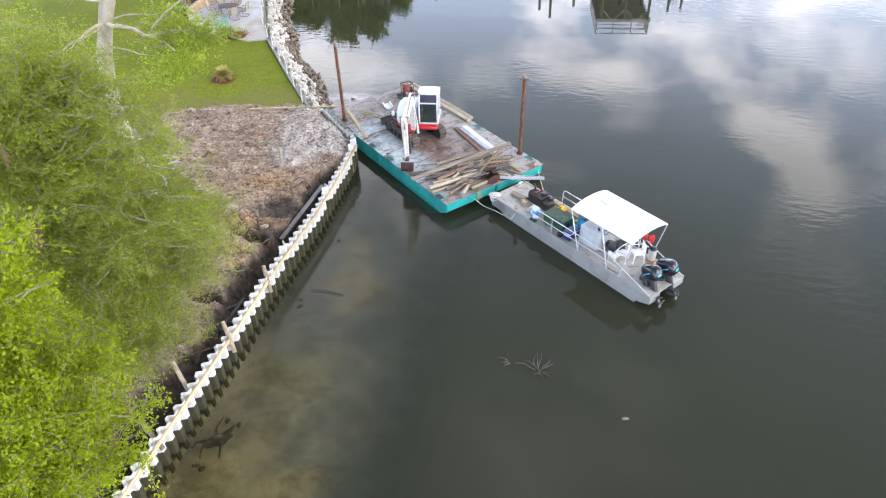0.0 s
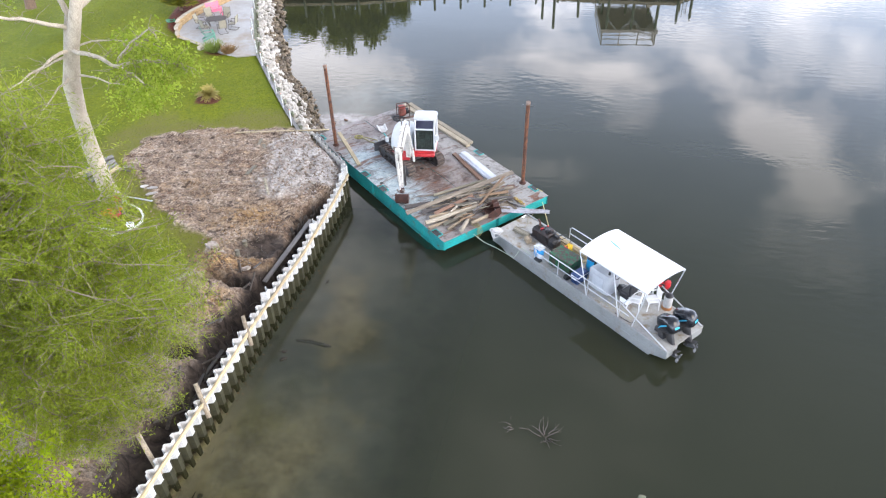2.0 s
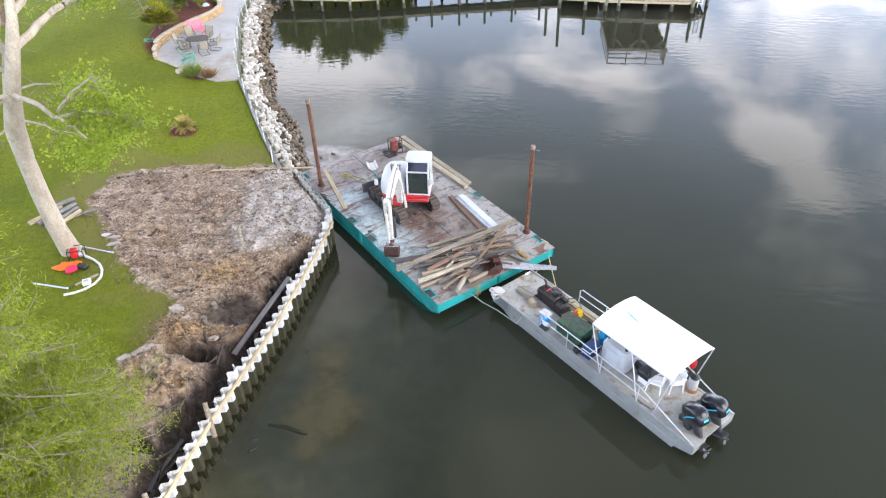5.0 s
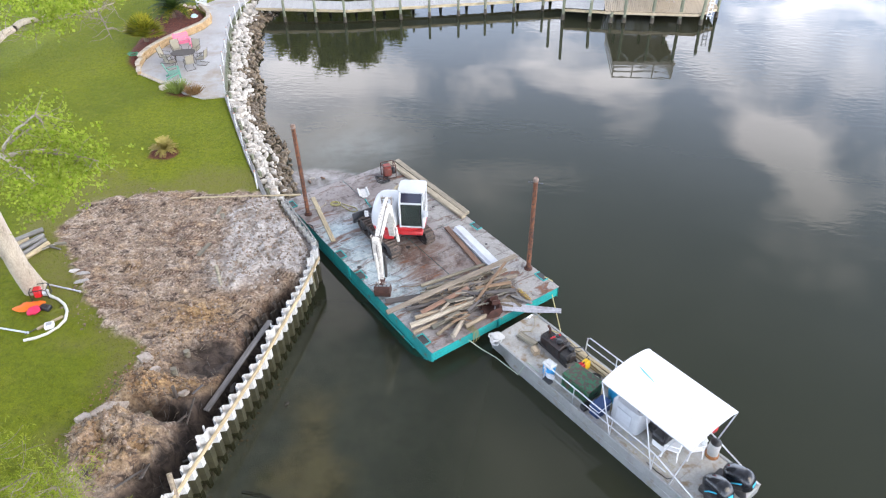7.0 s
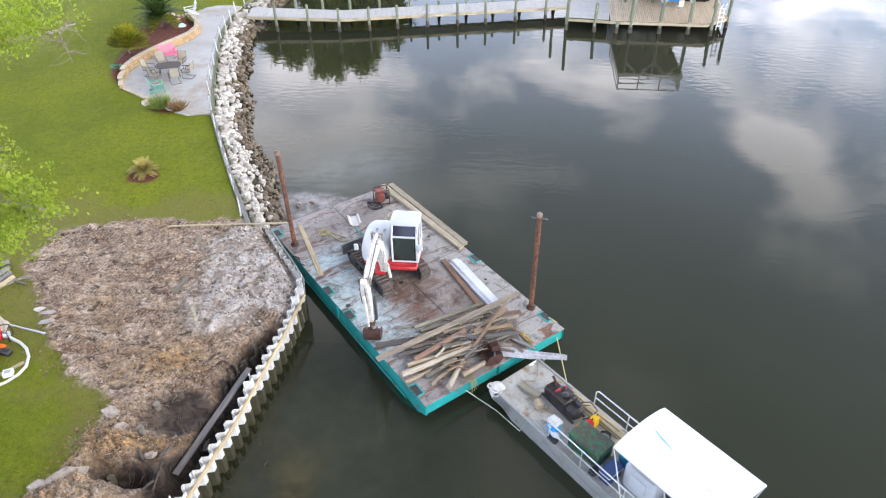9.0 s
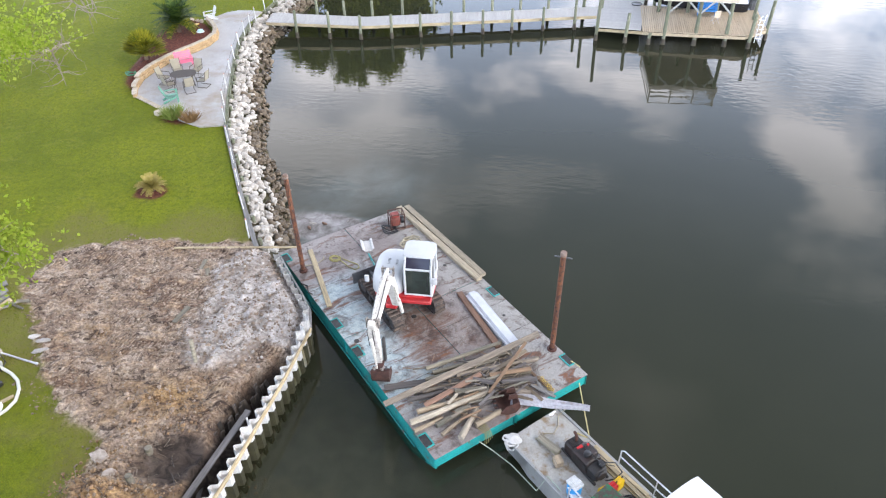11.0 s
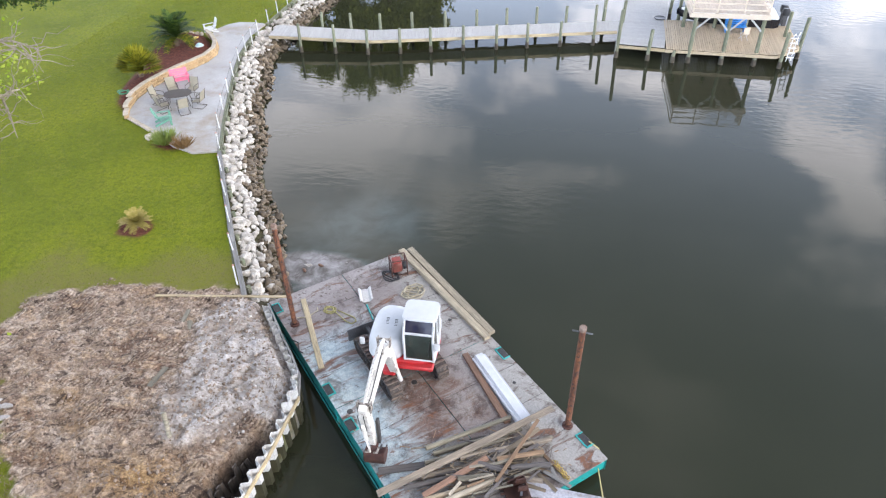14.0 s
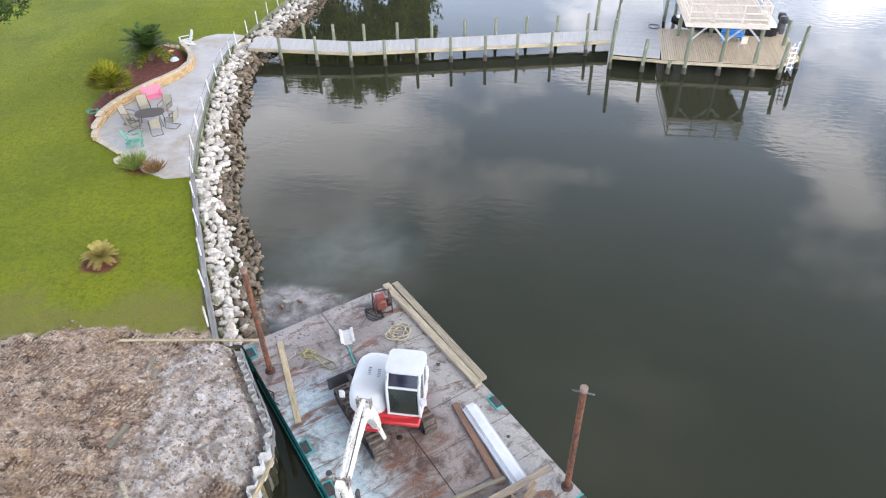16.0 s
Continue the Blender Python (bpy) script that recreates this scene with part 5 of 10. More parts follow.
    for y, z in ((-2.22, 3.3), (-4.48, 3.14)):
        ear = Geo()
        for o in (-0.13, 0.23):
            ear.prism([(bx + o - 0.015, y - 0.09), (bx + o + 0.015, y - 0.09), (bx + o + 0.015, y + 0.09), (bx + o - 0.015, y + 0.09)], z - 0.14, z + 0.16, 0.01)
        ear.cyl((bx - 0.17, y, z + 0.12), (bx + 0.27, y, z + 0.12), 0.035, None, 10)
        part("pivot_pin", ear, M_PIVOT, boom, "greasy scratched pivot lugs")
    apath = [(bx + 0.05, -4.66, 3.3), (bx + 0.05, -4.52, 2.85), (bx + 0.03, -4.3, 2.1), (bx, -4.02, 1.0)]
    arm = part("dipper_arm", beam(Geo(), apath, [0.2, 0.28, 0.25, 0.19], [0.18, 0.34, 0.28, 0.16]), M_BOOM, ex, "white scratched dipper arm")
    part("bucket_cylinder", Geo().cyl((bx + 0.05, -4.82, 2.75), (bx + 0.03, -4.62, 1.9), 0.055, None, 12).cyl((bx + 0.03, -4.62, 1.9), (bx, -4.38, 1.05), 0.032, None, 10), M_BOOM, arm)
    for o in (-0.13, 0.13):
        part("bucket_link", Geo().tube([(bx + o, -4.4, 1.05), (bx + o, -4.22, 0.8), (bx + o, -3.98, 0.72)], 0.035, 6), M_PIVOT, arm)
    part("arm_guard", Geo().box((bx + 0.19, -4.0, 1.55), (0.09, 0.16, 1.0), 0.02, None), M_STEELDARK, arm, "dark folded thumb")
    for k in range(2):
        o = -0.05 + 0.10 * k
        part("hydraulic_hose", Geo().tube([(bx + o, -1.7, 2.55), (bx + o, -2.15, 3.3), (bx + o + 0.06, -2.6, 3.42), (bx + o + 0.1, -3.5, 3.36), (bx + o + 0.1, -4.2, 3.22), (bx + o * 1.6, -4.75, 3.05), (bx + o * 1.6, -4.62, 2.3)], 0.014, 6), M_BLACK, boom, "black hydraulic hose")
    bk = Geo()
    prof = [(-0.28, 0.60), (-0.33, 0.30), (-0.22, 0.06), (0.02, 0.0), (0.30, 0.05), (0.34, 0.10), (0.05, 0.06), (-0.16, 0.10), (-0.27, 0.31), (-0.22, 0.58)]
    n = len(prof)
    mk = pose(bx - 0.02, -3.86, 0.02, 0, 0, 93)
    vs = [(x, y, z) for y in (-0.29, 0.29) for x, z in prof]
    bk.add(vs, [(i, (i + 1) % n, n + (i + 1) % n, n + i) for i in range(n)], mk)
    for y in (-0.29, 0.29):
        pl = [(-0.28, 0.60), (-0.33, 0.30), (-0.22, 0.06), (0.02, 0.0), (0.30, 0.05), (0.18, 0.36)]
        vv = [(x, y + o, z) for o in (-0.012, 0.012) for x, z in pl]
        bk.add(vv, [tuple(range(6)), tuple(range(11, 5, -1))] + [(i, (i + 1) % 6, 6 + (i + 1) % 6, 6 + i) for i in range(6)], mk)
    bucket = part("bucket", bk, M_RUSTY, ex, "brown rusty digging bucket")
    for k in range(4):
        part("bucket_tooth", Geo().box((0.36, -0.24 + 0.16 * k, 0.085), (0.16, 0.06, 0.035), 0.01, mk), M_GREYSTEEL, bucket)
    part("thumb_plate", Geo().box((0.02, 0, 0.62), (0.42, 0.2, 0.05), 0.02, mk), M_RUSTY, bucket)
    return ex


build_excavator()


# ---- lumber and gear on the barge ----
def log_piece(x, y, z, a, ln, r, mat, name, label, group="timber heap", tilt=0.0, squashed=False, taper=0.92, seed=0):
    rng = random.Random(seed)
    g = Geo()
    if squashed:
        g.box((0, 0, 0), (ln, r * 2.4, r * 0.8), 0.012)
    else:
        pts, rr = [], []
        for i in range(5):
            t = i / 4 - 0.5
            pts.append((t * ln, rng.uniform(-0.012, 0.012), rng.uniform(-0.008, 0.008)))
            rr.append(r * (1 + (taper - 1) * (t + 0.5)) * rng.uniform(0.97, 1.03))
        g.tube(pts, rr, 10)
    ob = single(name, g, mat, label, "timber" if not squashed else "plank", (x, y, z), a, group)
    ob.matrix_basis = pose(x, y, z, rng.uniform(0, 20), tilt, a)
    return ob


HEAP_LOGS = [
    ("olive", -2.13, 33.16, 0.92, 33, 2.88, 0.08), ("olive", -1.82, 32.91, 0.88, 27, 2.85, 0.08), ("olive", -2.10, 32.42, 1.00, 29, 2.63, 0.085), ("brown", -0.95, 32.70, 1.00, 22, 2.84, 0.09),
    ("dark", -2.37, 31.52, 0.95, 23, 2.92, 0.085), ("tan", -2.48, 30.94, 0.95, 28, 1.88, 0.09), ("cream", -2.22, 30.86, 0.98, 34, 2.93, 0.105), ("tan", -2.89, 30.14, 0.87, 37, 1.00, 0.075),
    ("olive", -2.19, 30.51, 0.89, 41, 1.20, 0.09), ("tan", -2.07, 30.25, 0.87, 52, 1.13, 0.07), ("cream", -1.64, 30.32, 0.91, 72, 1.24, 0.105), ("tan", -1.06, 30.62, 0.90, 41, 0.98, 0.1),
    ("olive", -1.77, 31.53, 1.06, 16, 0.95, 0.085), ("dark", -1.26, 31.93, 1.06, -10, 0.9, 0.09), ("dark", -0.19, 32.16, 1.03, 15, 1.18, 0.1), ("brown", -0.14, 31.78, 0.93, -3, 0.67, 0.1),
    ("brown", -1.3, 32.05, 0.88, 18, 1.9, 0.085), ("olive", -0.6, 32.50, 0.88, 18, 1.6, 0.085), ("dark", -1.9, 31.2, 0.88, 28, 1.6, 0.08), ("brown", -1.0, 31.5, 0.88, 25, 1.5, 0.085),
    ("dark", -2.9, 31.55, 0.87, 20, 1.4, 0.075), ("brown", -2.3, 31.85, 0.88, 24, 2.2, 0.085), ("olive", -0.3, 33.0, 0.89, 30, 1.6, 0.08), ("dark", -1.35, 31.05, 0.88, 48, 1.0, 0.07)]
LOG_LOOK = {"olive": (M_LOG, "grey-olive round treated offcut in the heap"), "tan": (M_LOG_TAN, "tan round timber offcut with pale sawn end"), "cream": (M_LOG_CREAM, "thick pale cream round timber in the heap"),
            "brown": (M_LOG_BROWN, "brown weathered round timber in the heap"), "dark": (M_LOG_DARK, "blackened old round timber in the heap")}
for i, (look_, x, y, z, a, ln, r) in enumerate(HEAP_LOGS):
    log_piece(x, y, z, a, ln, r, LOG_LOOK[look_][0], "old_timber" if look_ == "dark" else "pile_offcut", LOG_LOOK[look_][1], seed=i, taper=0.85)
log_piece(-2.01, 32.39, 1.17, 38, 6.01, 0.085, M_LOG_BROWN, "long_plank", "long grey-brown plank lying over the timber heap", squashed=True, tilt=-1.2)
log_piece(-2.28, 31.47, 1.07, 42, 2.22, 0.075, M_LOG_RED, "red_plank", "reddish split plank in the timber heap", squashed=True, tilt=-2)
log_piece(-3.56, 31.76, 0.845, 18, 2.15, 0.09, M_LOG_DARK, "dark_board", "dark lilac-grey board lying on the deck", squashed=True)
log_piece(-0.60, 32.54, 1.22, 64, 2.45, 0.045, M_LOG_ORANGE, "orange_plank", "thin orange-brown plank across the timber heap", squashed=True, tilt=-6)
log_piece(-0.48, 33.02, 1.09, 45, 1.28, 0.06, M_LOG_TAN, "tan_plank", "broken tan plank on the timber heap", squashed=True, tilt=-3)
log_piece(-0.50, 32.43, 1.11, 19, 1.43, 0.06, M_LOG_ORANGE, "orange_plank", "orange-brown split plank on the timber heap", squashed=True)
log_piece(-1.16, 31.25, 1.10, 61, 0.9, 0.04, M_LOG_DARK, "dark_splinter", "blue-grey splintered board on the heap", squashed=True, tilt=8)
for i, (x, y, a, ln) in enumerate(((0.54, 32.41, -43, 0.99), (0.60, 31.95, -27, 0.91), (0.28, 31.8, -42, 0.85), (0.1, 32.25, -20, 0.8), (0.45, 32.2, -62, 0.6), (-0.05, 31.55, -12, 0.7))):
    log_piece(x, y, 0.845 + 0.045 * (i % 3), a, ln, 0.045, (M_LOG_ORANGE, M_GREYWOOD, M_LOG_TAN)[i % 3], "short_board", "short weathered board beside the timber heap", squashed=True, seed=60 + i)
# thin broken slats lying over the heap, most of them along its grain
rng = random.Random(64)
for i in range(22):
    u, w = rng.uniform(-1.25, 1.35), rng.uniform(-0.85, 0.75)
    a = rng.choice((28, 32, 36, 40, -8, 62)) + rng.uniform(-9, 9)
    x, y = -1.35 + 0.82 * u - 0.57 * w, 31.75 + 0.57 * u + 0.82 * w
    log_piece(x, y, 1.075 - 0.10 * abs(w) + 0.02 * (i % 3), a, rng.uniform(0.5, 1.5), rng.uniform(0.022, 0.045), (M_LOG_BROWN, M_LOG_DARK, M_LOG, M_LOG_ORANGE, M_LOG_BROWN, M_LOG_CREAM)[i % 6], "broken_slat", "thin broken weathered slat on the timber heap", squashed=i % 3 > 0, tilt=rng.uniform(-4, 4), seed=300 + i)
# splinters and bark strewn round the heap
g = Geo()
rng = random.Random(44)
for k in range(170):
    x, y = rng.gauss(-1.2, 1.3), rng.gauss(31.6, 0.8)
    q = BARGE.inverted() @ Vector((x, y, 0))
    if not (0.3 < q.x < 5.8 and 0.3 < q.y < 11):
        continue
    g.box((0, 0, 0), (rng.uniform(0.06, 0.35), rng.uniform(0.012, 0.03), 0.012), 0.002, pose(x, y, DECK_Z + 0.012, 0, 0, rng.uniform(-30, 90)))
single("bark_splinters", g, M_LOG_ORANGE, "brown splinters and bark strewn round the heap", "splinters", kind="stuff")

# broken sticks and roots lying through the heap
for word, mat, seed in (("dark", M_LOG_DARK, 71), ("brown", M_LOG_BROWN, 72), ("tan", M_LOG_TAN, 73)):
    g = Geo()
    rng = random.Random(seed)
    for k in range(34):
        c = Vector((rng.gauss(-0.9, 0.95), rng.gauss(32.0, 0.55), rng.uniform(0.86, 1.12)))
        q = BARGE.inverted() @ c
        if not (0.6 < q.x < 5.2 and 0.8 < q.y < 9):
            continue
        a, ln, r = radians(rng.gauss(28, 34)), rng.uniform(0.35, 1.25), rng.uniform(0.010, 0.032)
        d = Vector((math.cos(a), math.sin(a), rng.uniform(-0.12, 0.12))) * ln / 2
        bend = Vector((0, 0, rng.uniform(-0.03, 0.03)))
        g.tube([tuple(c - d), tuple(c + bend), tuple(c + d)], [r, r * 0.9, r * 0.6], 6)
    single("brush_sticks", g, mat, f"{word} broken sticks and roots tangled in the heap", "sticks", kind="stuff")

# big square timbers along the outer edge
for k, (off, zz) in enumerate(((0.0, 0.0), (0.31, 0.0))):
    x, y = -4.12 + off * 0.76 + 0.02, 39.60 + off * 0.65
    g = Geo().box((0, 0, 0.075), (6.15 - 0.25 * k, 0.27, 0.15), 0.012)
    single("square_timber", g, M_EDGE, "long weathered treated timber lying along the barge edge", "timber", (x, y, DECK_Z + 0.006), 132.2 - 0.5 * k, "edge timbers")
g = Geo().box((0, 0, 0.045), (3.75, 0.20, 0.05), 0.008)
single("loose_plank", g, M_PINE, "pale yellow plank lying on the barge deck", "plank", (-8.36, 36.75, DECK_Z - 0.014), 118.2)
g = Geo().box((0, 0, 0.06), (3.2, 0.22, 0.11), 0.01)
single("brown_timber", g, M_LOG_RED, "brown weathered timber lying beside the sheet stack", "timber", (-1.86, 35.12, DECK_Z), 122.6)


def channel_stack(ln, n=4, w=0.42, first=0, hat=False):
    """Nested corrugated vinyl sheets."""
    g = Geo()
    for k in range(n):
        z = 0.02 + 0.035 * (k + first)
        prof = [(-w / 2, 0.10), (-w / 2 + 0.06, 0.10), (-w / 4, 0), (w / 4, 0), (w / 2 - 0.06, 0.10), (w / 2, 0.10)]
        if hat:
            prof = [(x, 0.10 - y) for x, y in prof]
        m = len(prof)
        up = [(x, y + 0.015) for x, y in prof]
        vs = [(s * ln / 2, x, y + z) for s in (-1, 1) for x, y in prof + up]
        fs = []
        for i in range(m - 1):
            fs += [(i, i + 1, 2 * m + i + 1, 2 * m + i), (m + i + 1, m + i, 3 * m + i, 3 * m + i + 1), (i, m + i, m + i + 1, i + 1), (2 * m + i, 2 * m + i + 1, 3 * m + i + 1, 3 * m + i)]
        fs += [(0, 2 * m, 3 * m, m), (m - 1, 2 * m - 1, 4 * m - 1, 3 * m - 1)]
        g.add(vs, fs)
    return g


stack = thing("sheet_stack", "stack of long white vinyl sheet piles on the deck", "sheet pile", (-1.32, 35.05, DECK_Z + 0.003), 125.5)
for k in range(5):
    part("sheet", channel_stack(3.15, 1, 0.5, k, True), M_VINYL_OLD, stack, "", None, 0.4)
single("sheet_offcut", channel_stack(0.75, 1, 0.5), M_VINYL, "short white corrugated sheet offcut on the deck", "sheet pile", (-6.93, 38.95, DECK_Z + 0.003), 112, angle=0.4)


def bent_sheet():
    g = Geo()
    rows = []
    for i in range(9):
        x = -1.25 + 2.5 * i / 8
        w = 0.25 - 0.019 * i
        z = 0.13 + 0.02 * math.sin(i * 1.1) + 0.03 * i / 8
        rows.append([(x, -w, z), (x, -w * 0.3, z + 0.05), (x, w * 0.4, z + 0.01), (x, w, z + 0.05)])
    vs = [p for r in rows for p in r] + [(x, y, z - 0.012) for r in rows for x, y, z in r]
    n = 36
    fs = []
    for i in range(8):
        for j in range(3):
            a = i * 4 + j
            fs += [(a, a + 1, a + 5, a + 4), (n + a + 4, n + a + 5, n + a + 1, n + a)]
        fs += [(i * 4, i * 4 + 4, n + i * 4 + 4, n + i * 4), (i * 4 + 3, n + i * 4 + 3, n + i * 4 + 7, i * 4 + 7)]
    fs += [(0, n, n + 1, 1), (1, n + 1, n + 2, 2), (2, n + 2, n + 3, 3)] + [(32 + j, 33 + j, n + 33 + j, n + 32 + j) for j in range(3)]
    return g.add(vs, fs)


single("bent_sheet", bent_sheet(), surf("crumpled_grey_plastic", (0.44, 0.44, 0.48), (0.34, 0.34, 0.37), 3, 14, wear=(0.24, 0.21, 0.19), wear_lo=0.55, wear_hi=0.7, rough=0.4, bump=0.4), "bent white sheet sticking out over the barge edge", "sheet", (0.84, 31.45, DECK_Z - 0.05), -3, angle=0.5)

# old rusty bucket beside the heap
ob = Geo()
mk = pose(0, 0, 0, 0, 0, 0)
prof = [(-0.30, 0.50), (-0.34, 0.25), (-0.2, 0.03), (0.05, 0.0), (0.32, 0.10), (0.31, 0.13), (0.05, 0.04), (-0.17, 0.07), (-0.30, 0.26), (-0.27, 0.50)]
vs = [(x, y, z) for y in (-0.33, 0.33) for x, z in prof]
ob.add(vs, [(i, (i + 1) % 10, 10 + (i + 1) % 10, 10 + i) for i in range(10)])
for y in (-0.33, 0.33):
    pl = [(-0.30, 0.50), (-0.34, 0.25), (-0.2, 0.03), (0.05, 0.0), (0.32, 0.10), (0.12, 0.36)]
    vv = [(x, y + o, z) for o in (-0.015, 0.015) for x, z in pl]
    ob.add(vv, [tuple(range(6)), tuple(range(11, 5, -1))] + [(i, (i + 1) % 6, 6 + (i + 1) % 6, 6 + i) for i in range(6)])
spare = thing("spare_bucket", "spare rusty brown excavator bucket lying by the timber heap", "bucket", (-0.52, 31.25, DECK_Z + 0.006), 200)
part("shell", ob, M_RUSTY, spare)
for y in (-0.12, 0.12):
    part("lug", Geo().prism([(-0.28, y - 0.02), (0.0, y - 0.02), (0.0, y + 0.02), (-0.28, y + 0.02)], 0.46, 0.66, 0.02), M_RUSTY, spare)
for k in range(4):
    part("tooth", Geo().box((0.36, -0.27 + 0.18 * k, 0.12), (0.16, 0.06, 0.035), 0.01), M_RUSTY, spare)

# brass-coloured chain heap
g = Geo()
rng = random.Random(9)
for k in range(16):
    t = k / 15
    c = Vector((-0.33 + 0.66 * t, 0.05 * math.sin(k * 1.9), 0.04 + 0.02 * (k % 2)))
    ring = [(c.x + 0.05 * math.cos(a) * 1.3, c.y + 0.035 * math.sin(a), c.z + 0.03 * math.sin(a + k)) for a in [i * math.pi / 4 for i in range(9)]]
    g.tube(ring, 0.013, 5)
single("brass_chain", g, plain("worn_brass", (0.50, 0.36, 0.10), 0.4, 0.6), "yellow brassy chain lying on the deck boards", "chain", (0.70, 32.29, DECK_Z + 0.012), -51)


def coil(r0, turns, wobble, rad, seed, n=26, h=0.05):
    rng = random.Random(seed)
    g = Geo()
    pts = []
    for i in range(int(turns * n)):
        a = 2 * math.pi * i / n
        r = r0 * (1 + wobble * math.sin(a * 1.37 + seed) + rng.uniform(-0.04, 0.04))
        pts.append((r * math.cos(a), r * 0.8 * math.sin(a), 0.02 + h * i / (turns * n) * abs(math.sin(a * 0.7))))
    return g.tube(pts, rad, 6)


g = coil(0.19, 3, 0.3, 0.022, 2)
g.tube([(0.15, 0, 0.03), (0.4, -0.12, 0.025), (0.8, -0.35, 0.025), (1.1, -0.42, 0.025), (1.2, -0.25, 0.025), (1.05, -0.08, 0.025), (0.7, -0.02, 0.025), (0.3, 0.08, 0.025)], 0.022, 6)
single("rope_coil", g, M_ROPEY, "loose coil of greenish yellow rope on the deck", "rope", (-8.06, 37.98, DECK_Z + 0.003), -10)
g = coil(0.33, 4, 0.45, 0.026, 5, h=0.12)
g.tube([(0.3, 0.1, 0.03), (0.5, 0.3, 0.03), (0.3, 0.5, 0.03), (-0.1, 0.45, 0.03), (-0.3, 0.2, 0.04), (0.1, -0.1, 0.05)], 0.026, 6)
single("thick_rope", g, M_ROPE, "heap of thick off-white rope on the deck", "rope", (-5.15, 39.35, DECK_Z + 0.003), 30)
g = Geo().tube([(-0.1, 0, 0.03), (0.15, 0.12, 0.03), (0.32, 0.30, 0.03), (0.45, 0.62, 0.03), (0.36, 0.75, 0.03)], 0.02, 6)
single("rope_piece", g, M_ROPE, "short thin rope end beside the pile", "rope", (-9.05, 37.35, DECK_Z + 0.003), -10)
g = Geo().tube([(0, 0, 0.03), (0.3, -0.02, 0.03), (0.55, -0.35, 0.03), (0.75, -0.38, 0.03)], 0.025, 6)
single("dark_rod", g, M_STEELDARK, "dark steel rod lying on the deck", "rod", (-8.95, 36.25, DECK_Z + 0.003), -15)
g = Geo().tube([(0, 0, 0.03), (0.85, 0, 0.03)], 0.03, 8)
single("teal_pipe", g, M_TEAL, "short teal pipe beside the white offcut", "pipe", (-6.75, 38.45, DECK_Z + 0.003), -60)


def build_power_unit():
    t = thing("power_pack", "small red hydraulic power pack with black hoses on the deck", "machine", (-5.98, 40.55, DECK_Z + 0.003), 25)
    t.scale = (1.2, 1.2, 1.2)
    fr = Geo()
    for x in (-0.26, 0.26):
        for y in (-0.2, 0.2):
            fr.tube([(x, y, 0), (x, y, 0.62)], 0.02, 6)
        fr.tube([(x, -0.2, 0.62), (x, 0.2, 0.62)], 0.02, 6)
    for y in (-0.2, 0.2):
        fr.tube([(-0.26, y, 0.62), (0.26, y, 0.62)], 0.02, 6)
        fr.tube([(-0.26, y, 0.05), (0.26, y, 0.05)], 0.02, 6)
    part("roll_frame", fr, M_RUSTY, t, "rusty red tube frame")
    part("engine", Geo().box((-0.05, 0, 0.27), (0.34, 0.3, 0.36), 0.05), surf("oily_red_engine", (0.20, 0.045, 0.032), (0.10, 0.04, 0.03), 6, 30, rough=0.6), t, "faded red engine block")
    part("fuel_tank", Geo().box((-0.05, 0, 0.52), (0.3, 0.28, 0.12), 0.04), surf("faded_red_paint", (0.34, 0.05, 0.04), (0.15, 0.045, 0.035), 5, 40, rough=0.6), t)
    part("flywheel", Geo().lathe([(0.14, -0.05), (0.15, 0), (0.14, 0.06)], 16, pose(0.2, 0, 0.28, 0, 90, 0)), M_BLACK, t)
    h = Geo()
    for k in range(3):
        pts = [(-0.2 - 0.25 * math.sin(i * 0.55 + k) - 0.1, -0.05 + 0.28 * math.cos(i * 0.55 + k * 0.5) - 0.1, 0.03 + 0.02 * k) for i in range(14)]
        h.tube(pts, 0.022, 6)
    part("hose", h, M_BLACK, t, "black coiled hose")
    return t


build_power_unit()

# mud and sand cakes on the far deck
g = Geo()
rng = random.Random(12)
for k in range(340):
    if k % 2:
        x, y, s = rng.uniform(0.2, 5.6), 12.0 - abs(rng.gauss(0, 0.9)), rng.uniform(0.01, 0.045)
    elif k % 4:
        x, y, s = rng.gauss(4.75, 0.28), rng.uniform(5.2, 9.6), rng.uniform(0.01, 0.035)
    else:
        x, y, s = rng.gauss(5.75, 0.12), rng.uniform(3.0, 11.5), rng.uniform(0.008, 0.02)
    if not (0.1 < x < 6.0 and 0.1 < y < 12.1):
        continue
    p = BARGE @ Vector((x, y, 0))
    g.blob((p.x, p.y, DECK_Z + 0.004), (s * rng.uniform(0.7, 1.9), s * rng.uniform(0.6, 1.2), s * 0.4), k, 1, 0.45)
single("deck_mud", g, surf("drying_mud", (0.20, 0.17, 0.15), (0.13, 0.105, 0.095), 3, 20, rough=0.95, bump=0.5), "lumps of dark mud scattered on the deck", "mud", kind="stuff")


# ---- the work boat, moored by its bow to the barge; x runs aft, y to starboard ----
BX, BY, BA = -0.43, 30.02, -46.4
BD = 0.69       # boat deck height


def boat_at(u, v):
    p = pose(BX, BY, 0, 0, 0, BA) @ Vector((u, v, 0))
    return p.x, p.y


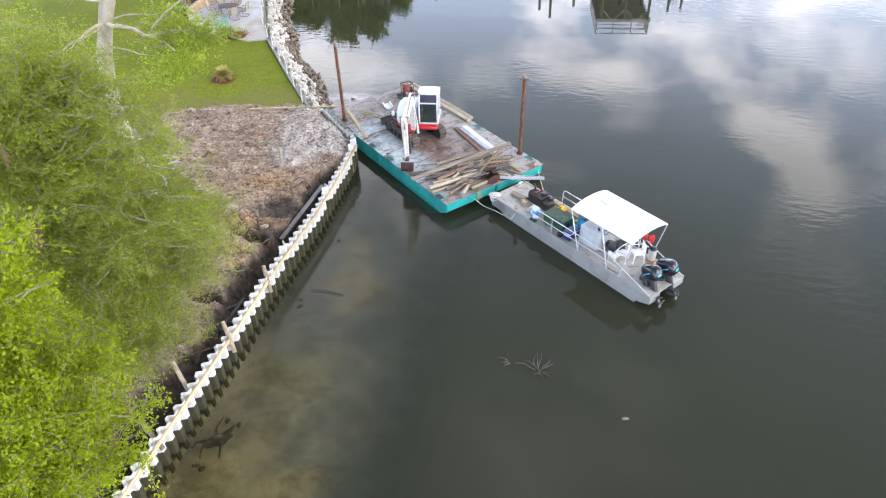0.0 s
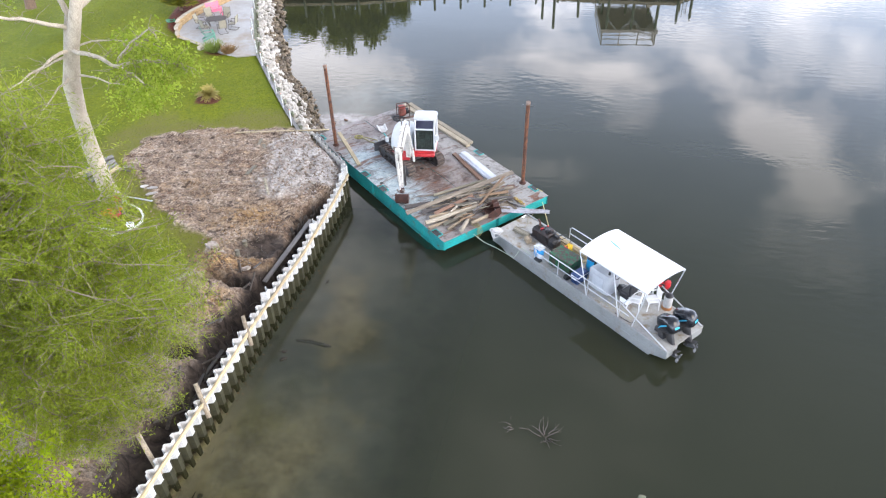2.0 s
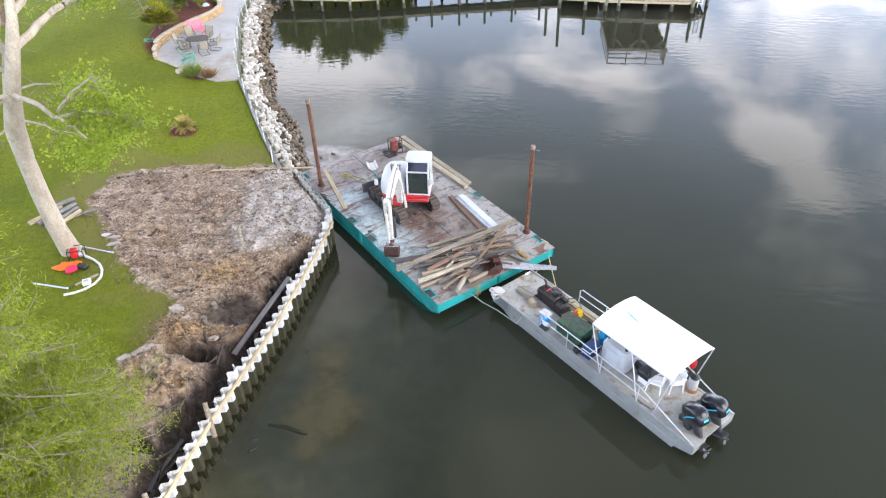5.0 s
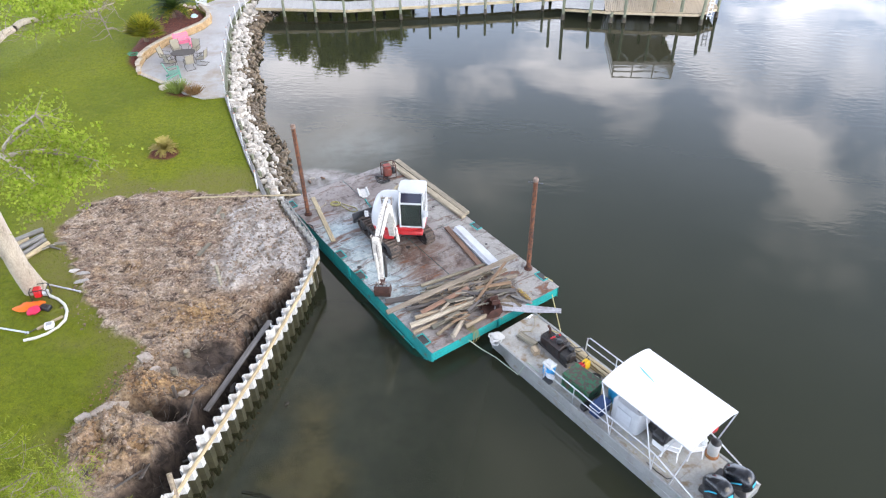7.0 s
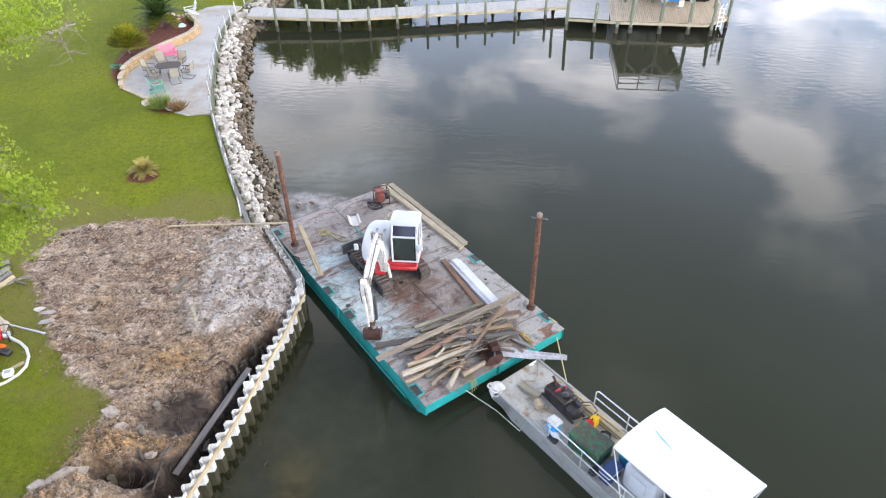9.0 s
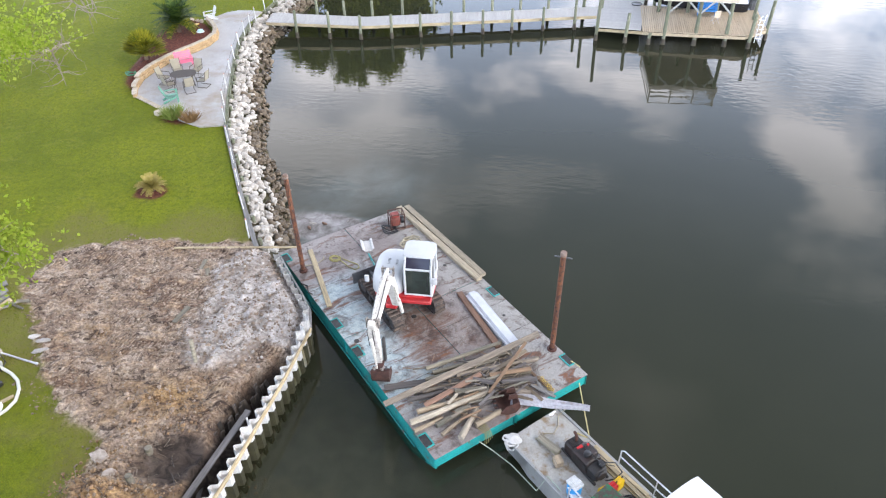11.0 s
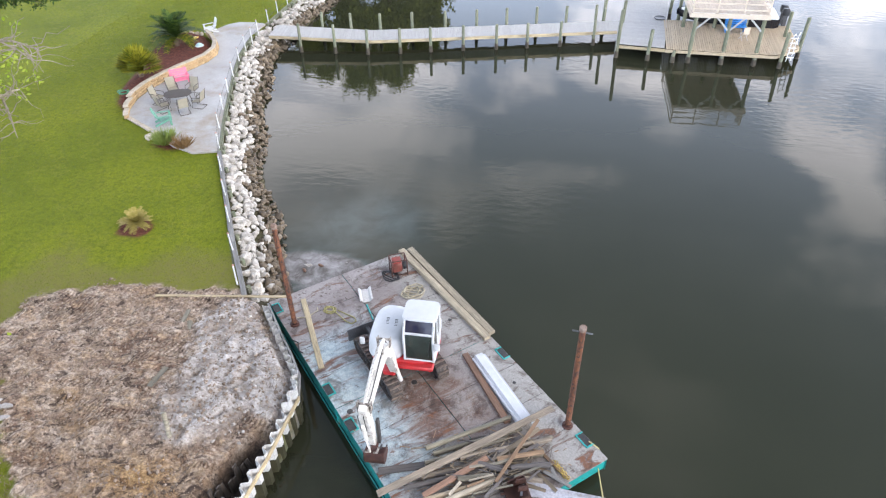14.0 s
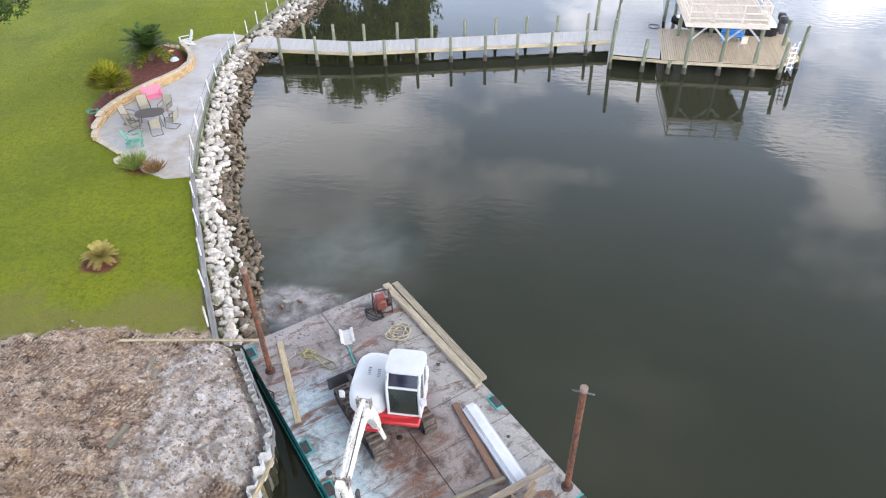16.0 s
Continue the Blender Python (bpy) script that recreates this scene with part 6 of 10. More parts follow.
def build_boat():
    boat = thing("work_boat", "aluminium work boat with white canopy, side rails and two outboard motors", "boat", (BX, BY, 0), BA)
    W, L = 2.12, 9.45
    # two hull pontoons with raked bows and a deck box between them
    prof = [(0.05, BD - 0.03), (0.0, BD - 0.16), (0.55, 0.22), (1.3, -0.12), (2.0, -0.22), (8.75, -0.22), (8.75, 0.1), (L, 0.34), (L, BD - 0.03)]
    n = len(prof)
    for y0, y1 in ((0.0, 0.62), (W - 0.62, W)):
        vs = [(x, y, z) for y in (y0, y1) for x, z in prof]
        g = Geo().add(vs, [tuple(range(n)), tuple(range(2 * n - 1, n - 1, -1))] + [(i, (i + 1) % n, n + (i + 1) % n, n + i) for i in range(n)])
        h = part("hull", g, M_ALU, boat, "dull welded aluminium hull")
        side = -0.004 if y0 == 0 else W + 0.004
        part("chine_strip", Geo().box((5.4, side, 0.30), (6.6, 0.02, 0.05), 0.006), M_ALU, h)
    part("deck_box", Geo().box((4.5, W / 2, 0.42), (8.2, W - 1.2, 0.42), 0.02), M_ALU, boat)
    part("bow_plate", Geo().prism([(0.02, 0.0), (0.9, 0.0), (0.9, W), (0.02, W)], 0.2, BD - 0.02, 0.0), M_ALU, boat)
    for k in range(6):
        x0, x1 = L * k / 6, L * (k + 1) / 6
        part("deck_panel", Geo().box(((x0 + x1) / 2, W / 2, BD - 0.012), (x1 - x0 - 0.006, W + 0.03, 0.03), 0.006), M_ALUDECK, boat, "scuffed aluminium deck panel")
    for y in (0.02, W - 0.02):
        part("gunwale", Geo().box((L / 2, y, BD + 0.012), (L, 0.09, 0.05), 0.014), M_ALU, boat, "aluminium edge rail")
    # worn patches of grip paint aft
    part("grip_mat", Geo().box((6.6, 0.45, BD + 0.006), (1.9, 0.52, 0.008), 0.002), surf("peeling_grip_paint", (0.42, 0.40, 0.33), (0.34, 0.32, 0.27), 4, 30, wear=(0.30, 0.30, 0.31), wear_lo=0.5, wear_hi=0.58, rough=0.9), boat, "peeling pale grip mat")
    part("mat_rim", Geo().tube([(6.9, 0.14, BD + 0.02), (7.3, 0.12, BD + 0.02), (7.65, 0.16, BD + 0.02), (7.72, 0.3, BD + 0.02)], 0.012, 6), M_BLACK, boat)
    # rails
    for y, u0, u1 in ((0.03, 2.62, 7.25), (W - 0.03, 2.62, 7.25)):
        r = Geo().tube([(u0, y, BD), (u0 + 0.02, y, BD + 0.68), (u0 + 0.12, y, BD + 0.78), (u1 - 0.15, y, BD + 0.78), (u1, y, BD + 0.74), (L - 0.05, y, BD + 0.02)], 0.022, 8)
        r.tube([(u0, y, BD + 0.42), (u1 + 0.35, y, BD + 0.42)], 0.019, 8)
        rail = part("side_rail", r, M_GALV, boat, "bare aluminium tube rail")
        for u in (3.95, 5.55, 7.15):
            part("rail_post", Geo().tube([(u, y, BD), (u, y, BD + 0.78)], 0.019, 8), M_GALV, rail)
    part("stern_rail", Geo().tube([(7.25, 0.05, BD + 0.76), (7.3, 0.6, BD + 1.0), (7.35, 1.0, BD + 1.05)], 0.02, 8), M_GALV, boat)
    # canopy
    u0, u1, v0, v1 = 4.80, 8.04, 0.22, 2.42
    rows = []
    for i in range(13):
        u = u0 + (u1 - u0) * i / 12
        row = []
        for j in range(11):
            t = j / 10
            sag = 0.03 * math.sin(math.pi * ((i / 12 * 3) % 1)) * math.sin(math.pi * t)
            z = 2.40 + 0.20 * math.sin(math.pi * min(1, max(0, t))) ** 0.7 - sag
            row.append((u, v0 + (v1 - v0) * t, z))
        rows.append(row)
    k = 13 * 11
    vs = [p for r in rows for p in r] + [(x, y, z - 0.015) for r in rows for x, y, z in r]
    fs = []
    for i in range(12):
        for j in range(10):
            a = i * 11 + j
            fs += [(a, a + 1, a + 12, a + 11), (k + a + 11, k + a + 12, k + a + 1, k + a)]
    for i in range(12):
        fs += [(i * 11, i * 11 + 11, k + i * 11 + 11, k + i * 11), (i * 11 + 10, k + i * 11 + 10, k + i * 11 + 21, i * 11 + 21)]
    for j in range(10):
        fs += [(j, k + j, k + j + 1, j + 1), (132 + j, 133 + j, k + 133 + j, k + 132 + j)]
    top = part("canopy", Geo().add(vs, fs), M_CANVAS, boat, "bright white canvas top", angle=1.2)
    part("tear", Geo().tube([(5.12, 1.46, 2.605), (5.42, 1.36, 2.605), (5.78, 1.30, 2.60), (5.98, 1.22, 2.60)], [0.004, 0.022, 0.016, 0.003], 6), M_BLUETARP, top, "blue cloth showing through a tear")
    part("patch", Geo().box((7.35, 1.0, 2.595), (0.3, 0.04, 0.008), 0.002), M_GALV, top)
    for u in (u0, u1):
        part("canopy_hoop", Geo().tube([(u, v0 + (v1 - v0) * j / 10, 2.38 + 0.20 * math.sin(math.pi * j / 10) ** 0.7) for j in range(11)], 0.022, 8), M_GALV, boat)
    for v in (v0, v1):
        part("canopy_rail", Geo().tube([(u0, v, 2.385), (u1, v, 2.385)], 0.022, 8), M_GALV, boat)
        for a, b in ((u0, 5.55), (6.5, 7.15), (u1, 7.8)):
            part("canopy_post", Geo().tube([(a, v, 2.38), (b, 0.03 if v < 1 else W - 0.03, BD + 0.02)], 0.022, 8), M_GALV, boat)
    # console under the canopy
    cons = part("console", loft([rounded(5.55, 1.0, 0.55, 0.40, BD + 0.0, 6, 24), rounded(5.55, 1.0, 0.55, 0.40, BD + 0.76, 6, 24), rounded(5.6, 1.0, 0.48, 0.36, BD + 0.90, 6, 24)]), smooth_surf("pale_grey_gelcoat", (0.44, 0.455, 0.47), (0.38, 0.39, 0.41), 2, 30, rough=0.4), boat, "pale grey steering console")
    part("steering_wheel", Geo().tube([(6.18, 1.0 + 0.19 * math.cos(a), BD + 0.95 + 0.19 * math.sin(a)) for a in [i * math.pi / 8 for i in range(17)]], 0.016, 6).tube([(6.08, 1.0, BD + 0.95), (6.18, 1.0, BD + 0.95)], 0.02, 6), M_BLACK, cons)
    part("console_hatch", Geo().box((5.55, 0.592, BD + 0.45), (0.55, 0.015, 0.5), 0.004), plain("pale_hatch", (0.50, 0.52, 0.55), 0.4), cons)
    part("throttle", Geo().box((5.95, 0.75, BD + 1.02), (0.1, 0.06, 0.14), 0.02), M_BLACK, cons)
    part("windscreen", Geo().box((5.2, 1.0, BD + 1.14), (0.015, 0.62, 0.3), 0.004), M_CABGLASS, cons)
    # helm seat
    seat = part("helm_seat", Geo().box((6.75, 1.05, BD + 0.42), (0.5, 0.62, 0.3), 0.06).box((6.98, 1.05, BD + 0.75), (0.12, 0.62, 0.5), 0.05), M_BLACK, boat, "black padded seat")
    part("seat_base", Geo().box((6.75, 1.05, BD + 0.14), (0.4, 0.5, 0.27), 0.02), M_WHITE, seat)
    # transom and outboards
    part("transom", Geo().box((8.78, W / 2, 0.42), (0.08, 0.9, 0.55), 0.02), M_ALU, boat)
    part("motor_well", Geo().box((8.6, W / 2, BD + 0.12), (0.35, 1.05, 0.22), 0.03), M_STEELDARK, boat)
    return boat


work_boat = build_boat()


def outboard(u, v, yaw, tiltdeg, label):
    """A black outboard motor on the transom, part tilted."""
    x, y = boat_at(u, v)
    t = thing("outboard_motor", label, "outboard motor", (x, y, BD + 0.30), BA + yaw, "outboard motors")
    t.matrix_basis = pose(x, y, BD + 0.30, 0, 0, BA + yaw) @ pose(0, 0, 0, 0, -tiltdeg, 0) @ Matrix.Diagonal((1.2, 1.2, 1.2, 1))
    cowl = [rounded(0.22, 0, 0.28, 0.19, 0.02, 3.5, 20), rounded(0.22, 0, 0.34, 0.22, 0.08, 3.5, 20), rounded(0.22, 0, 0.36, 0.23, 0.30, 3.5, 20), rounded(0.20, 0, 0.32, 0.21, 0.44, 3.2, 20), rounded(0.18, 0, 0.22, 0.15, 0.50, 3, 20)]
    c = part("cowl", loft(cowl), plain("black_glossy_cowl", (0.014, 0.015, 0.018), 0.2), t, "glossy black cowl", angle=1.0)
    for s in (-1, 1):
        part("stripe", Geo().tube([(0.0, s * 0.215, 0.14), (0.15, s * 0.232, 0.24), (0.35, s * 0.226, 0.30), (0.5, s * 0.17, 0.31)], [0.012, 0.02, 0.02, 0.008], 6), M_BLUETARP, c, "blue stripe")
    part("badge", Geo().box((0.575, 0, 0.2), (0.014, 0.16, 0.07), 0.003), M_BLUETARP, c, "blue badge bar")
    leg = part("leg", loft([rounded(0.2, 0, 0.16, 0.10, 0.02, 3, 14), rounded(0.22, 0, 0.13, 0.07, -0.3, 3, 14), rounded(0.24, 0, 0.11, 0.05, -0.72, 3, 14)]), M_STEELDARK, t, "dark grey leg")
    part("cavitation_plate", Geo().box((0.28, 0, -0.62), (0.42, 0.2, 0.02), 0.006), M_STEELDARK, leg)
    part("gearcase", loft([[(0.05, 0.02 * math.cos(a), -0.78 + 0.02 * math.sin(a)) for a in [i * math.pi / 5 for i in range(10)]], [(0.15, 0.06 * math.cos(a), -0.78 + 0.06 * math.sin(a)) for a in [i * math.pi / 5 for i in range(10)]], [(0.38, 0.055 * math.cos(a), -0.78 + 0.055 * math.sin(a)) for a in [i * math.pi / 5 for i in range(10)]]]), M_GREYSTEEL, leg)
    prop = part("propeller", Geo().cyl((0.38, 0, -0.78), (0.52, 0, -0.78), 0.045, 0.03, 10), M_GREYSTEEL, leg, "worn steel propeller")
    for k in range(3):
        part("propeller_blade", Geo().blob((0, 0.11, 0), (0.015, 0.09, 0.055), k, 1, 0.05, pose(0.44, 0, -0.78, 120 * k, 0, 0) @ pose(0, 0, 0, 0, 25, 0)), M_GREYSTEEL, prop)
    part("clamp_bracket", Geo().box((-0.06, 0, -0.12), (0.2, 0.3, 0.36), 0.03), M_STEELDARK, t)
    return t


outboard(8.80, 0.60, -10, 24, "black outboard motor tilted up behind the boat")
outboard(8.92, 1.32, 8, 18, "black outboard motor with blue stripes behind the boat")


def plastic_chair(u, v, yaw):
    x, y = boat_at(u, v)
    t = thing("plastic_chair", "white plastic garden chair on the boat deck", "chair", (x, y, BD + 0.003), BA + yaw, "boat chairs")
    part("seat", Geo().box((0, 0, 0.42), (0.45, 0.45, 0.035), 0.015), M_WHITE, t)
    b = Geo()
    for k in range(6):
        b.box((0.22 + 0.02 * 1, -0.17 + 0.068 * k, 0.64), (0.025, 0.045, 0.42), 0.008)
    b.box((0.235, 0, 0.86), (0.03, 0.44, 0.06), 0.012)
    part("backrest", b, M_WHITE, t)
    for sx in (-1, 1):
        for sy in (-1, 1):
            part("leg", Geo().tube([(sx * 0.24, sy * 0.23, 0), (sx * 0.2, sy * 0.2, 0.42)], [0.02, 0.028], 8), M_WHITE, t)
    for sy in (-1, 1):
        part("armrest", Geo().tube([(-0.2, sy * 0.23, 0.42), (-0.2, sy * 0.25, 0.62), (-0.1, sy * 0.25, 0.65), (0.24, sy * 0.22, 0.66)], 0.022, 8), M_WHITE, t)
    return t


plastic_chair(7.15, 0.95, 25)
plastic_chair(7.55, 1.45, 60)


def build_gas_bottle():
    x, y = boat_at(7.95, 1.9)
    t = thing("water_cooler", "tall pale drum with black lid and rusty foot ring", "keg", (x, y, BD + 0.003), BA)
    part("drum", Geo().lathe([(0.15, 0.06), (0.17, 0.1), (0.17, 0.55), (0.15, 0.6)], 18), surf("pale_grey_enamel", (0.52, 0.53, 0.53), (0.44, 0.44, 0.43), 4, 30, wear=(0.3, 0.16, 0.07), wear_lo=0.62, wear_hi=0.7, rough=0.5), t, "pale grey drum")
    part("foot", Geo().lathe([(0.2, 0), (0.2, 0.09), (0.16, 0.12)], 18), surf("orange_rust", (0.42, 0.2, 0.07), (0.3, 0.12, 0.05), 6, 40, rough=0.9), t, "orange rusty foot ring")
    part("lid", Geo().lathe([(0.16, 0.6), (0.17, 0.63), (0.12, 0.68), (0.05, 0.7)], 18), M_BLACK, t, "black lid")
    part("tap", Geo().box((-0.2, 0.02, 0.66), (0.16, 0.06, 0.05), 0.02), M_BLACK, t)
    return t


build_gas_bottle()
x, y = boat_at(7.55, 2.02)
vest = thing("life_vest", "red life vest hung on the canopy frame", "life vest", (x, y, BD + 0.78), BA + 20)
for s_ in (-1, 1):
    part("foam_panel", Geo().blob((s_ * 0.14, 0, 0.12), (0.13, 0.07, 0.24), 3 + s_, 2, 0.12), M_RED, vest)
part("strap", Geo().box((0, -0.05, 0.08), (0.44, 0.02, 0.04), 0.006), M_BLACK, vest, "black strap")
x, y = boat_at(6.35, 1.3)
single("gear_bag", Geo().blob((0, 0, 0.18), (0.34, 0.26, 0.2), 9, 2, 0.3), M_BLACK, "dark soft gear bag beside the helm", "bag", (x, y, BD + 0.0), BA + 30)


# green steel job box
def build_job_box():
    x, y = boat_at(3.72, 0.68)
    t = thing("job_box", "battered green steel job box with rusty lid on the boat deck", "tool box", (x, y, BD + 0.003), BA + 4)
    b = part("body", Geo().box((0, 0, 0.29), (1.12, 0.72, 0.5), 0.02), M_GREENBOX, t)
    for s in (-0.4, 0.4):
        part("skid", Geo().box((s, 0, 0.02), (0.12, 0.7, 0.04), 0.006), M_GREENBOX, b)
    part("lid", Geo().box((0, 0.02, 0.575), (1.16, 0.76, 0.07), 0.018), surf("rusted_green_lid", (0.055, 0.042, 0.032), (0.08, 0.05, 0.038), 5, 30, wear=(0.015, 0.12, 0.05), wear_lo=0.48, wear_hi=0.56, rough=0.7, bump=0.2), t, "rusty green lid")
    for s in (-0.5, 0, 0.5):
        part("rib", Geo().box((s, -0.365, 0.3), (0.04, 0.02, 0.44), 0.006), M_GREENBOX, b)
    part("side_handle", Geo().tube([(0.57, -0.12, 0.36), (0.6, -0.1, 0.33), (0.6, 0.1, 0.33), (0.57, 0.12, 0.36)], 0.012, 6), M_STEELDARK, b)
    return t


build_job_box()


def build_welder():
    x, y = boat_at(2.0, 1.32)
    t = thing("generator", "long black engine generator with cables on the boat deck", "generator", (x, y, BD + 0.003), BA - 4)
    black = surf("black_and_rust_paint", (0.016, 0.015, 0.016), (0.045, 0.026, 0.022), 4, 30, rough=0.45, bump=0.1)
    skid = Geo()
    for yy in (-0.24, 0.24):
        skid.box((0, yy, 0.04), (1.5, 0.07, 0.08), 0.01)
    part("skid", skid, M_STEELDARK, t)

    def side(x, w, z0, z1, c=0.07):
        return [(x, yy, zz) for yy, zz in ((-w, z0), (w, z0), (w + 0.02, z1 - c), (w - c, z1), (-w + c, z1), (-w - 0.02, z1 - c))]

    part("alternator", loft([side(-0.70, 0.19, 0.10, 0.40), side(-0.66, 0.23, 0.08, 0.46), side(-0.36, 0.23, 0.08, 0.48), side(-0.32, 0.21, 0.09, 0.45)]), black, t, "black ribbed alternator end")
    part("housing", loft([side(-0.31, 0.26, 0.08, 0.54), side(0.30, 0.26, 0.08, 0.58), side(0.34, 0.24, 0.09, 0.55)]), black, t, "black rusty housing")
    part("engine_end", loft([side(0.35, 0.22, 0.08, 0.46), side(0.64, 0.22, 0.08, 0.44), side(0.72, 0.17, 0.12, 0.36)]), M_STEELDARK, t, "greasy dark engine end")
    for k in range(7):
        part("cooling_rib", Geo().box((-0.64 + 0.045 * k, 0, 0.47), (0.016, 0.40, 0.04), 0.004), M_STEELDARK, t)
    for yy in (-0.29, 0.29):
        for k in range(3):
            part("side_louvre", Geo().box((-0.16 + 0.2 * k, yy, 0.32), (0.13, 0.012, 0.2), 0.004), M_STEELDARK, t)
    part("exhaust", Geo().tube([(-0.5, 0.05, 0.46), (-0.52, 0.05, 0.70), (-0.6, 0.02, 0.82)], 0.045, 10), M_RUSTY, t, "rusty exhaust pipe")
    part("air_cleaner", Geo().lathe([(0.10, 0), (0.11, 0.04), (0.11, 0.12), (0.06, 0.15)], 16, pose(0.12, -0.08, 0.58)), M_BLACK, t)
    part("fuel_tank", Geo().box((0.02, 0.13, 0.62), (0.42, 0.2, 0.10), 0.04), black, t)
    part("tank_cap", Geo().lathe([(0.035, 0), (0.04, 0.03), (0.03, 0.045)], 12, pose(-0.1, 0.13, 0.67)), M_RED, t, "red tank cap")
    part("gauge_panel", Geo().box((-0.22, -0.06, 0.555), (0.10, 0.2, 0.05), 0.015), M_RED, t, "dull red panel")
    part("battery", Geo().box((0.52, 0.12, 0.50), (0.2, 0.16, 0.13), 0.015), M_BLACK, t)
    part("belt_guard", Geo().lathe([(0.15, -0.03), (0.17, 0), (0.15, 0.03)], 18, pose(0.73, 0, 0.28, 0, 90, 0)), M_STEELDARK, t)
    rng = random.Random(17)
    for k in range(7):
        x0, y0 = rng.uniform(-0.6, 0.4), rng.uniform(-0.22, 0.22)
        pts = [(x0, y0, 0.52)]
        for i in range(4):
            x0, y0 = x0 + rng.uniform(-0.05, 0.28), y0 + rng.uniform(-0.22, 0.22)
            pts.append((x0, max(-0.42, min(0.42, y0)), rng.uniform(0.52, 0.72) if abs(y0) < 0.3 else rng.uniform(0.2, 0.45)))
        part("cable", Geo().tube(pts, 0.013, 6), M_BLACK, t)
    part("cable", Geo().tube([(0.5, 0.2, 0.5), (0.75, 0.42, 0.62), (1.0, 0.5, 0.4), (0.95, 0.3, 0.15), (0.8, 0.1, 0.05)], 0.02, 6), M_BLACK, t)
    return t


build_welder()


def build_jerrycan(u, v, mat, word, yaw=0):
    x, y = boat_at(u, v)
    t = thing("fuel_can", f"{word} plastic fuel can standing by the generator", "fuel can", (x, y, BD + 0.003), BA + yaw, "fuel cans")
    part("body", Geo().prism([(-0.15, -0.105), (0.15, -0.105), (0.15, 0.105), (-0.15, 0.105)], 0, 0.36, 0.03), mat, t)
    part("handle", Geo().tube([(-0.09, 0, 0.33), (-0.07, 0, 0.39), (0.07, 0, 0.39), (0.1, 0, 0.33)], 0.016, 6), mat, t)
    part("spout", Geo().cyl((0.11, 0, 0.31), (0.17, 0, 0.40), 0.025, 0.02, 8), M_BLACK, t)
    return t


build_jerrycan(3.10, 0.98, M_YELLOW, "yellow", 80)
build_jerrycan(3.14, 1.24, M_RED, "red", 85)
build_jerrycan(3.14, 1.50, M_YELLOW, "yellow", 95)


M_CANLID = surf("scuffed_white_plastic", (0.62, 0.63, 0.63), (0.50, 0.51, 0.51), 6, 40, rough=0.55, bump=0.1)


def build_cooler_jug():
    x, y = boat_at(2.52, 0.38)
    t = thing("water_jug", "round blue drinking-water jug with a white lid", "water jug", (x, y, BD + 0.003), BA)
    part("body", Geo().lathe([(0.19, 0), (0.21, 0.03), (0.22, 0.36), (0.2, 0.385)], 18), plain("bright_blue_plastic", (0.04, 0.32, 0.68), 0.4), t, "bright blue body")
    part("lid", Geo().box((0, 0, 0.44), (0.40, 0.34, 0.11), 0.04).box((0, 0, 0.505), (0.22, 0.16, 0.03), 0.012), M_CANLID, t, "off-white squared lid")
    for s in (-1, 1):
        part("carry_handle", Geo().box((0, s * 0.21, 0.36), (0.12, 0.05, 0.05), 0.015), M_WHITE, t)
    return t


build_cooler_jug()
x, y = boat_at(2.75, 0.22)
single("plastic_bag", Geo().blob((0, 0, 0.12), (0.17, 0.12, 0.14), 4, 2, 0.3), plain("clear_grey_film", (0.55, 0.57, 0.6), 0.3), "crumpled pale plastic bag beside the jug", "bag", (x, y, BD + 0.006), BA)
x, y = boat_at(2.78, 0.07)
single("black_box", Geo().box((0, 0, 0.05), (0.34, 0.2, 0.1), 0.02), M_BLACK, "small black case at the deck edge", "case", (x, y, BD + 0.04), BA)

x, y = boat_at(4.72, 1.32)
drum = thing("blue_barrel", "bright blue plastic barrel cut open under the canopy edge", "barrel", (x, y, BD + 0.003), 0)
part("barrel_wall", Geo().lathe([(0.27, 0), (0.3, 0.05), (0.31, 0.3), (0.32, 0.33), (0.31, 0.36), (0.31, 0.62), (0.3, 0.8), (0.27, 0.8), (0.27, 0.62), (0.26, 0.1)], 24), plain("cyan_blue_plastic", (0.02, 0.30, 0.55), 0.35), drum)
part("barrel_hoop", Geo().lathe([(0.315, 0.76), (0.33, 0.78), (0.315, 0.80)], 24), M_NAVY, drum)


def build_ice_chest():
    x, y = boat_at(4.72, 0.48)
    t = thing("ice_chest", "navy blue ice chest with a white rim on the boat deck", "cooler", (x, y, BD + 0.003), BA + 92)
    part("tub", Geo().box((0, 0, 0.18), (0.62, 0.38, 0.34), 0.03), M_NAVY, t)
    part("rim", Geo().box((0, 0, 0.36), (0.64, 0.40, 0.04), 0.012), M_WHITE, t, "white rim")
    part("lid", Geo().box((0, 0, 0.42), (0.64, 0.40, 0.08), 0.025), plain("mid_blue_plastic", (0.012, 0.045, 0.15), 0.4), t, "mid-blue lid")
    part("handle", Geo().tube([(-0.33, -0.1, 0.25), (-0.38, -0.1, 0.3), (-0.38, 0.1, 0.3), (-0.33, 0.1, 0.25)], 0.012, 6), M_WHITE, t)
    return t


build_ice_chest()
x, y = boat_at(4.35, 0.22)
single("battery_case", Geo().box((0, 0, 0.1), (0.32, 0.2, 0.2), 0.02).box((0, 0, 0.21), (0.2, 0.03, 0.03), 0.008), M_BLACK, "black battery case beside the ice chest", "battery", (x, y, BD + 0.003), BA + 80)

